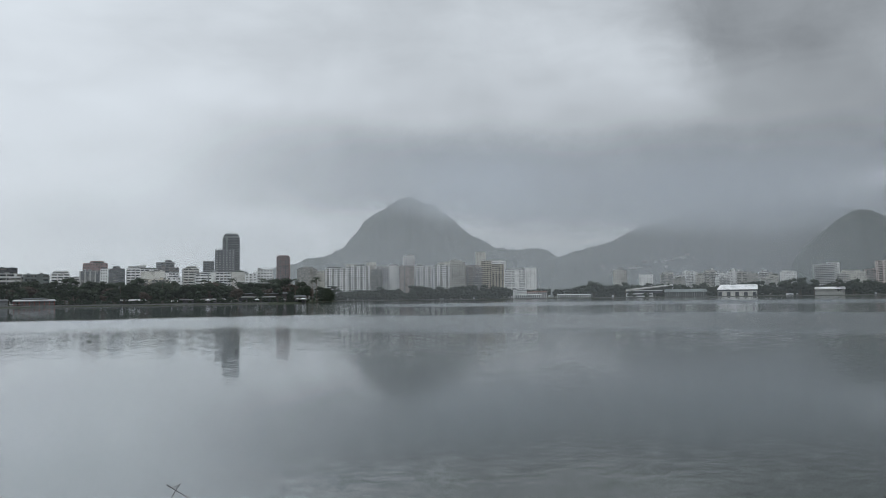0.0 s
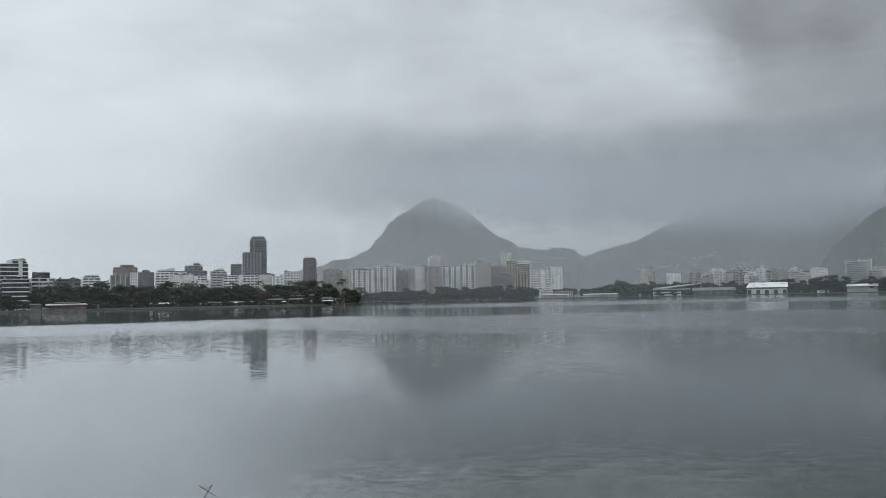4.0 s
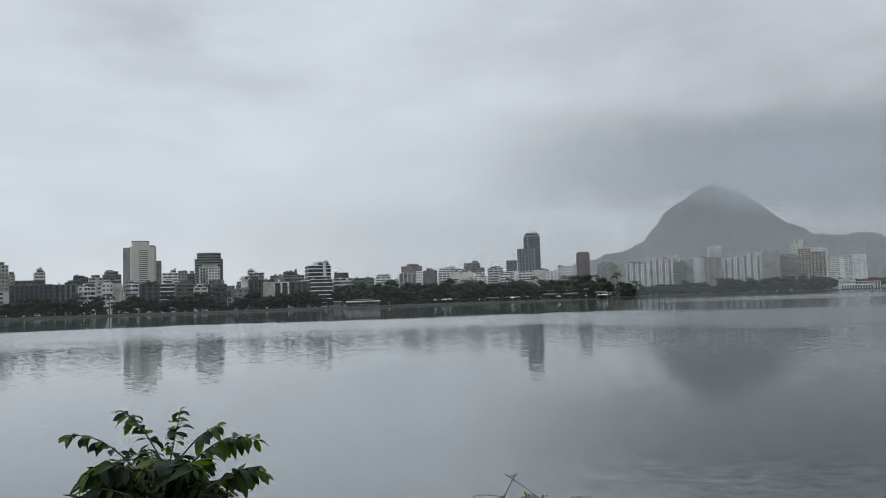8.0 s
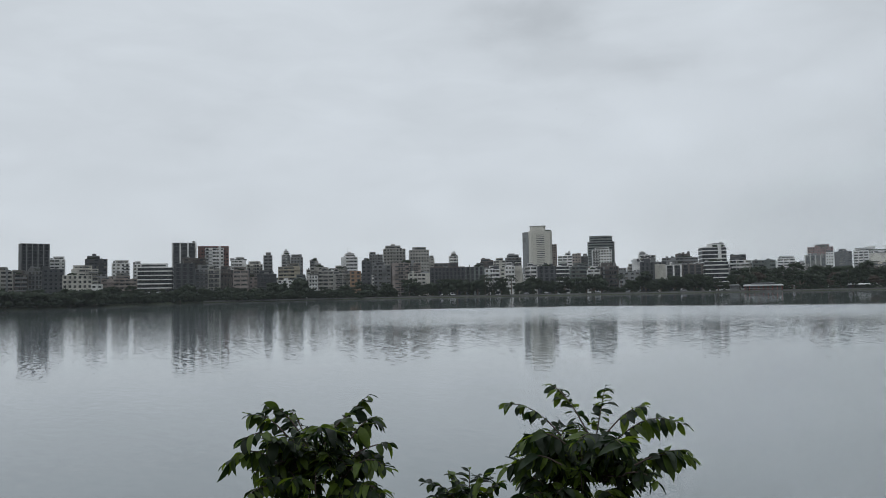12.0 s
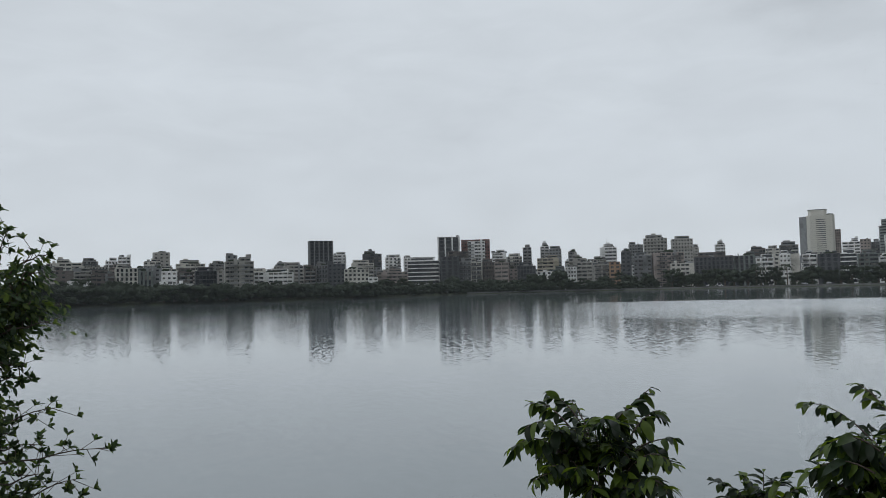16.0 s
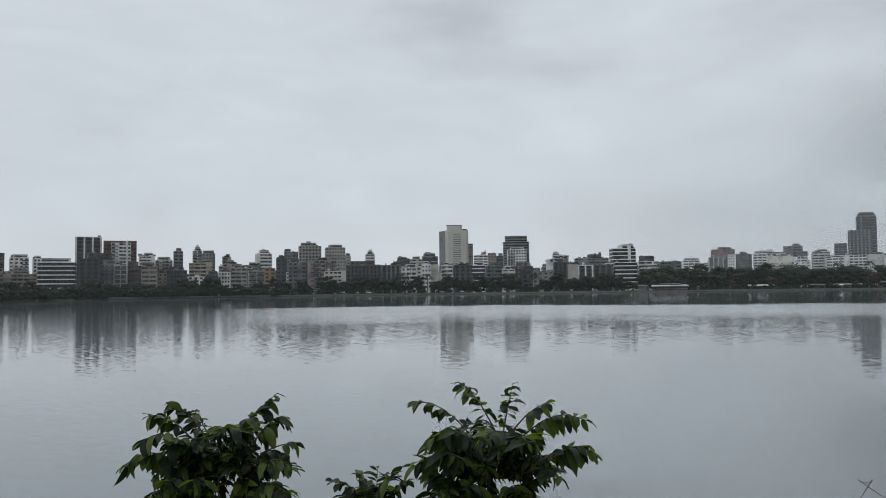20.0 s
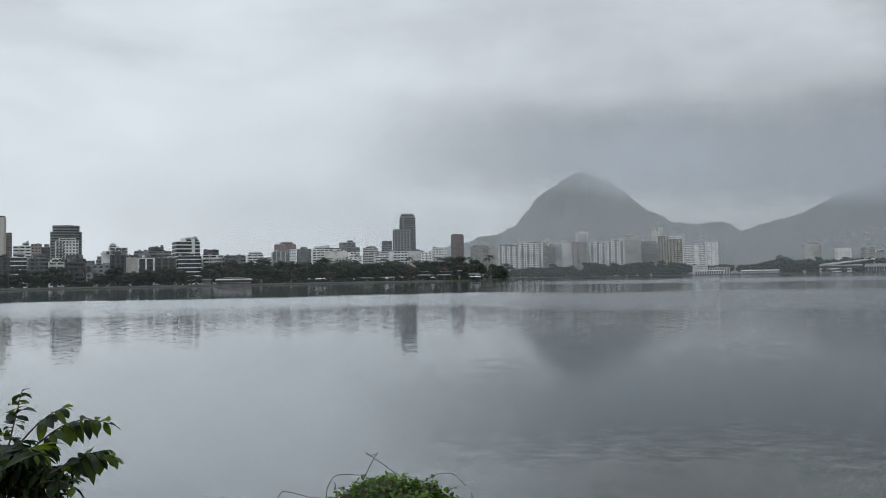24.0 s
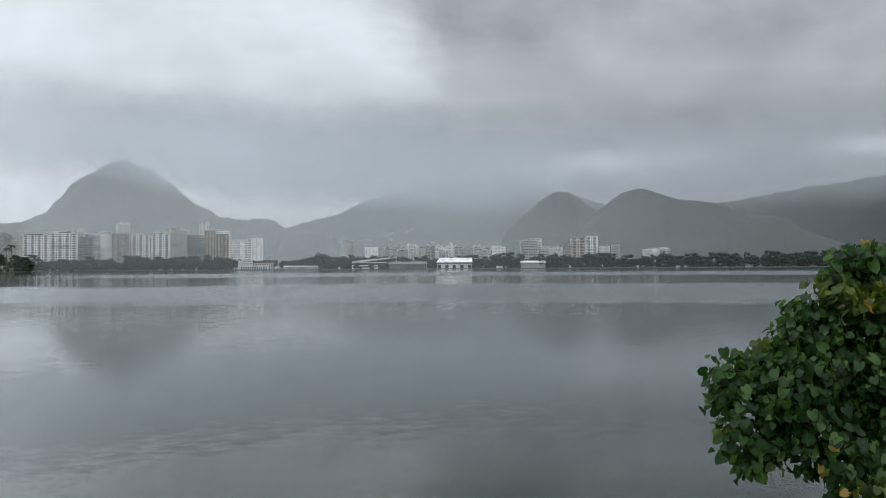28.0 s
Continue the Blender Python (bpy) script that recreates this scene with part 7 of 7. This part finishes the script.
def leafy_lobe(r, centre, size, n, squash=1.0):
    """Places for n leaves over a rounded clump, blades outward and drooping."""
    out = []
    c = Vector(centre)
    for _ in range(n):
        d = Vector((r.gauss(0, 1), r.gauss(0, 1), r.gauss(0, 1))).normalized()
        k = 1 + 0.6 * noise.fractal(d * 3.2 + c * 3, 0.9, 2.0, 3)
        p = c + Vector((d.x, d.y, d.z * squash)) * size * k * r.uniform(0.62, 1.08)
        up = (d + Vector((0, 0, 0.7)) + Vector((r.gauss(0, 0.85), r.gauss(0, 0.85), 0))).normalized()
        ahead = Vector((d.x, d.y, -0.7)) + Vector((r.gauss(0, 0.6), r.gauss(0, 0.6), r.gauss(0, 0.4)))
        z = r.uniform(0.55, 1.3)
        out.append(Matrix.Translation(p) @ aim(ahead, up) @ Matrix.Diagonal((z, z, z, 1)))
    return out


def near_tree(name, root, lobes, leaves, mat, label, seed, dens, picked):
    r = random.Random(seed)
    t = thing(name, pose(*root), label, "tree")
    base = t.location
    trunk_top = Vector(lobes[0][0]) - Vector((0, 0, 0.35))
    part("trunk", stem_mesh("trunk", [Vector((0, 0, 0)), (trunk_top - base) * 0.55 + Vector((0.05, 0.03, 0)), trunk_top - base], 0.07, 0.03, BARK, 8), BARK, t)
    spots = []
    for c, s in lobes:
        c = Vector(c)
        part("limb", stem_mesh("limb", [trunk_top - base, trunk_top.lerp(c, 0.5) - base - Vector((0, 0, 0.06)), c - base], 0.022, 0.006, BARK, 6), BARK, t)
        for _ in range(5):
            d = Vector((r.gauss(0, 1), r.gauss(0, 1), r.gauss(0, 0.8))).normalized() * s * 0.9
            part("twig", stem_mesh("twig", [c - base, c + d * 0.5 - base + Vector((0, 0, 0.02)), c + d - base], 0.006, 0.002, BARK, 4), BARK, t)
        spots += leafy_lobe(r, c, s, int(dens * s * s), 0.85)
    r.shuffle(spots)
    spots.sort(key=lambda m: m.translation.length)
    shift = Matrix.Translation(-base)
    for m in spots[:picked]:
        o = new("leaf", r.choice(leaves))
        o.parent, o.matrix_local = t, shift @ m
    for i, src in enumerate(leaves):
        joined_leaves("foliage", t, src, [shift @ m for m in spots[picked + i::len(leaves)]], mat)
    return t


tree = near_tree("shore_tree", (*((4.890, 3.735, 2.194))[:2], 0.9),
          (((4.723, 4.010, 2.523), 0.50),
           ((3.420, 4.302, 2.352), 0.14),
           ((3.375, 4.312, 2.203), 0.12),
           ((3.485, 4.207, 2.137), 0.22),
           ((3.360, 4.197, 1.936), 0.13),
           ((3.379, 4.139, 1.792), 0.09),
           ((3.515, 4.116, 1.880), 0.14),
           ((3.603, 4.287, 2.398), 0.12),
           ((3.820, 4.246, 2.553), 0.15),
           ((3.711, 4.168, 2.268), 0.27),
           ((3.986, 4.238, 2.674), 0.17),
           ((4.035, 4.156, 2.393), 0.34),
           ((3.771, 4.054, 2.008), 0.25),
           ((4.125, 4.103, 2.731), 0.16),
           ((4.387, 4.110, 2.670), 0.28),
           ((4.327, 4.108, 2.207), 0.43),
           ((3.893, 3.880, 1.833), 0.21),
           ((4.092, 3.805, 1.800), 0.28),
           ((4.137, 4.099, 3.039), 0.10),
           ((4.228, 4.000, 3.058), 0.11),
           ((4.215, 4.088, 2.917), 0.07),
           ((4.700, 3.926, 1.965), 0.58),
           ((4.051, 4.115, 2.919), 0.10),
           ((4.196, 4.036, 2.996), 0.12)),
          HEART, LEAF_HEART, "green heart-leaved shore tree with a few yellowing leaves at the water", 31, 5400, 300)


young = random.Random(6)
YOUNG = leaf_mesh("leaf", 0.068, 0.062, LEAF_YOUNG, 0.15, 0.25, 0.6, 5)
tops = []
for c, s, n in (((3.963, 3.988, 2.842), 0.10, 30), ((4.080, 3.933, 2.774), 0.13, 36), ((4.190, 3.890, 2.824), 0.13, 36), ((3.936, 4.159, 2.881), 0.06, 12), ((3.542, 4.224, 2.529), 0.04, 6), ((3.735, 3.580, 1.778), 0.12, 26), ((3.266, 4.223, 1.996), 0.04, 5)):
    tops += leafy_lobe(young, c, s, n, 0.5)
joined_leaves("young_leaves", tree, YOUNG, [Matrix.Translation(-tree.location) @ m for m in tops], LEAF_YOUNG)


# ---- the oval-leaved tree at the other end of the bank ----
OVAL = [leaf_mesh("leaf", 0.046, 0.019, LEAF_OVAL, 0.3, d, 0.0, 6, 1.3) for d in (0.05, 0.25)]


def spray(t, pts, rosettes, r, rad=0.006):
    """A twig through the points with rosettes of oval leaves along its outer part."""
    p = [Vector(q) - t.location for q in pts]
    way = []
    for k in range(len(p) - 1):
        for i in range(4):
            way.append(p[k].lerp(p[k + 1], i / 4) + Vector((0, 0, 0.015 * math.sin(i * 0.8))))
    way.append(p[-1])
    st = part("twig", stem_mesh("twig", way, rad, 0.0018, TWIG, 5), TWIG, t)
    rosettes = round(rosettes * 2.3)
    sv, sf, small_ = [], [], []
    for k in range(rosettes):
        s = 0.25 + 0.75 * (k + 1) / rosettes
        j = min(len(way) - 2, int(s * (len(way) - 1)))
        at = way[j].lerp(way[j + 1], s * (len(way) - 1) - j)
        off = Vector((r.gauss(0, 1), r.gauss(0, 1), r.gauss(0.3, 1))).normalized() * (0.0 if k == rosettes - 1 else r.uniform(0.03, 0.13))
        at2 = at + off
        if off.length > 0.01:
            me = stem_mesh("sprig", [at, at2], 0.0022, 0.0014, TWIG, 4)
            k0 = len(sv)
            sv += [v.co.copy() for v in me.vertices]
            sf += [tuple(k0 + i for i in q_.vertices) for q_ in me.polygons]
            bpy.data.meshes.remove(me)
        axis = (off.normalized() if off.length > 0.01 else (way[-1] - way[-2]).normalized()) + Vector((0, 0, 0.8))
        for q in range(r.choice((6, 7, 8))):
            a = q * 2.4 + r.random()
            u = axis.orthogonal().normalized()
            d = axis.normalized() * 0.8 + (u * math.cos(a) + axis.normalized().cross(u) * math.sin(a)) * 0.9
            z = r.uniform(0.65, 1.1)
            m = Matrix.Translation(at2) @ aim(d, axis) @ Matrix.Diagonal((z, z, z, 1))
            if k % 3:
                small_.append(m)
                continue
            o = new("leaf", r.choice(OVAL))
            o.parent, o.matrix_local = st, m
    joined_leaves("foliage", st, OVAL[0], small_, LEAF_OVAL)
    part("side_sprig", mesh_of("side_sprig", sv, sf, TWIG), TWIG, st)


oval_rng = random.Random(17)
tree = near_tree("shore_tree", (*((-5.036, -1.070, 2.230))[:2], 0.9),
          (((-5.059, -0.757, 2.904), 0.42), ((-4.988, -0.564, 3.079), 0.17), ((-4.950, -0.465, 2.898), 0.19), ((-4.879, -0.572, 2.730), 0.2), ((-4.913, -0.341, 2.955), 0.12), ((-4.992, -0.537, 2.959), 0.22), ((-4.908, -0.394, 3.016), 0.17), ((-4.892, -0.497, 2.784), 0.16), ((-4.863, -0.594, 2.560), 0.18), ((-4.908, -0.775, 2.339), 0.35),
           ((-4.913, -0.328, 3.134), 0.11), ((-5.067, -0.657, 3.293), 0.14)),
          OVAL, LEAF_OVAL, "dark oval-leaved tree with loose leafy sprays over the bank", 43, 8500, 120)
for pts, n in ((((-4.761, -0.578, 2.541), (-4.782, -0.456, 2.588), (-4.798, -0.316, 2.602)), 4), (((-4.648, -0.561, 2.417), (-4.667, -0.391, 2.401), (-4.691, -0.189, 2.453)), 8),
               (((-4.511, -0.562, 2.201), (-4.552, -0.255, 2.230), (-4.569, 0.039, 2.251)), 7), (((-4.486, -0.510, 2.045), (-4.517, -0.276, 2.064), (-4.541, -0.090, 2.121)), 8),
               (((-4.884, -0.576, 3.136), (-4.894, -0.474, 3.224), (-4.891, -0.427, 3.357)), 6), (((-4.880, -0.601, 3.136), (-4.884, -0.551, 3.224), (-4.882, -0.525, 3.326)), 4), (((-4.766, -0.635, 3.303), (-4.770, -0.561, 3.390), (-4.773, -0.499, 3.454)), 3),
               (((-4.797, -0.459, 2.816), (-4.812, -0.331, 2.854), (-4.822, -0.212, 2.870)), 4), (((-4.904, -0.421, 3.135), (-4.911, -0.315, 3.209), (-4.916, -0.247, 3.224)), 5),
               (((-4.627, -0.532, 2.255), (-4.645, -0.413, 2.269), (-4.661, -0.264, 2.281)), 7), (((-4.499, -0.536, 2.123), (-4.521, -0.373, 2.127), (-4.541, -0.229, 2.162)), 7),
               (((-4.780, -0.532, 2.678), (-4.795, -0.407, 2.670), (-4.798, -0.342, 2.623)), 4), (((-4.584, -0.550, 2.318), (-4.600, -0.481, 2.363), (-4.610, -0.385, 2.349)), 6),
               (((-4.478, -0.532, 2.023), (-4.495, -0.418, 2.032), (-4.511, -0.299, 2.047)), 7)):
    spray(tree, pts, n, oval_rng)
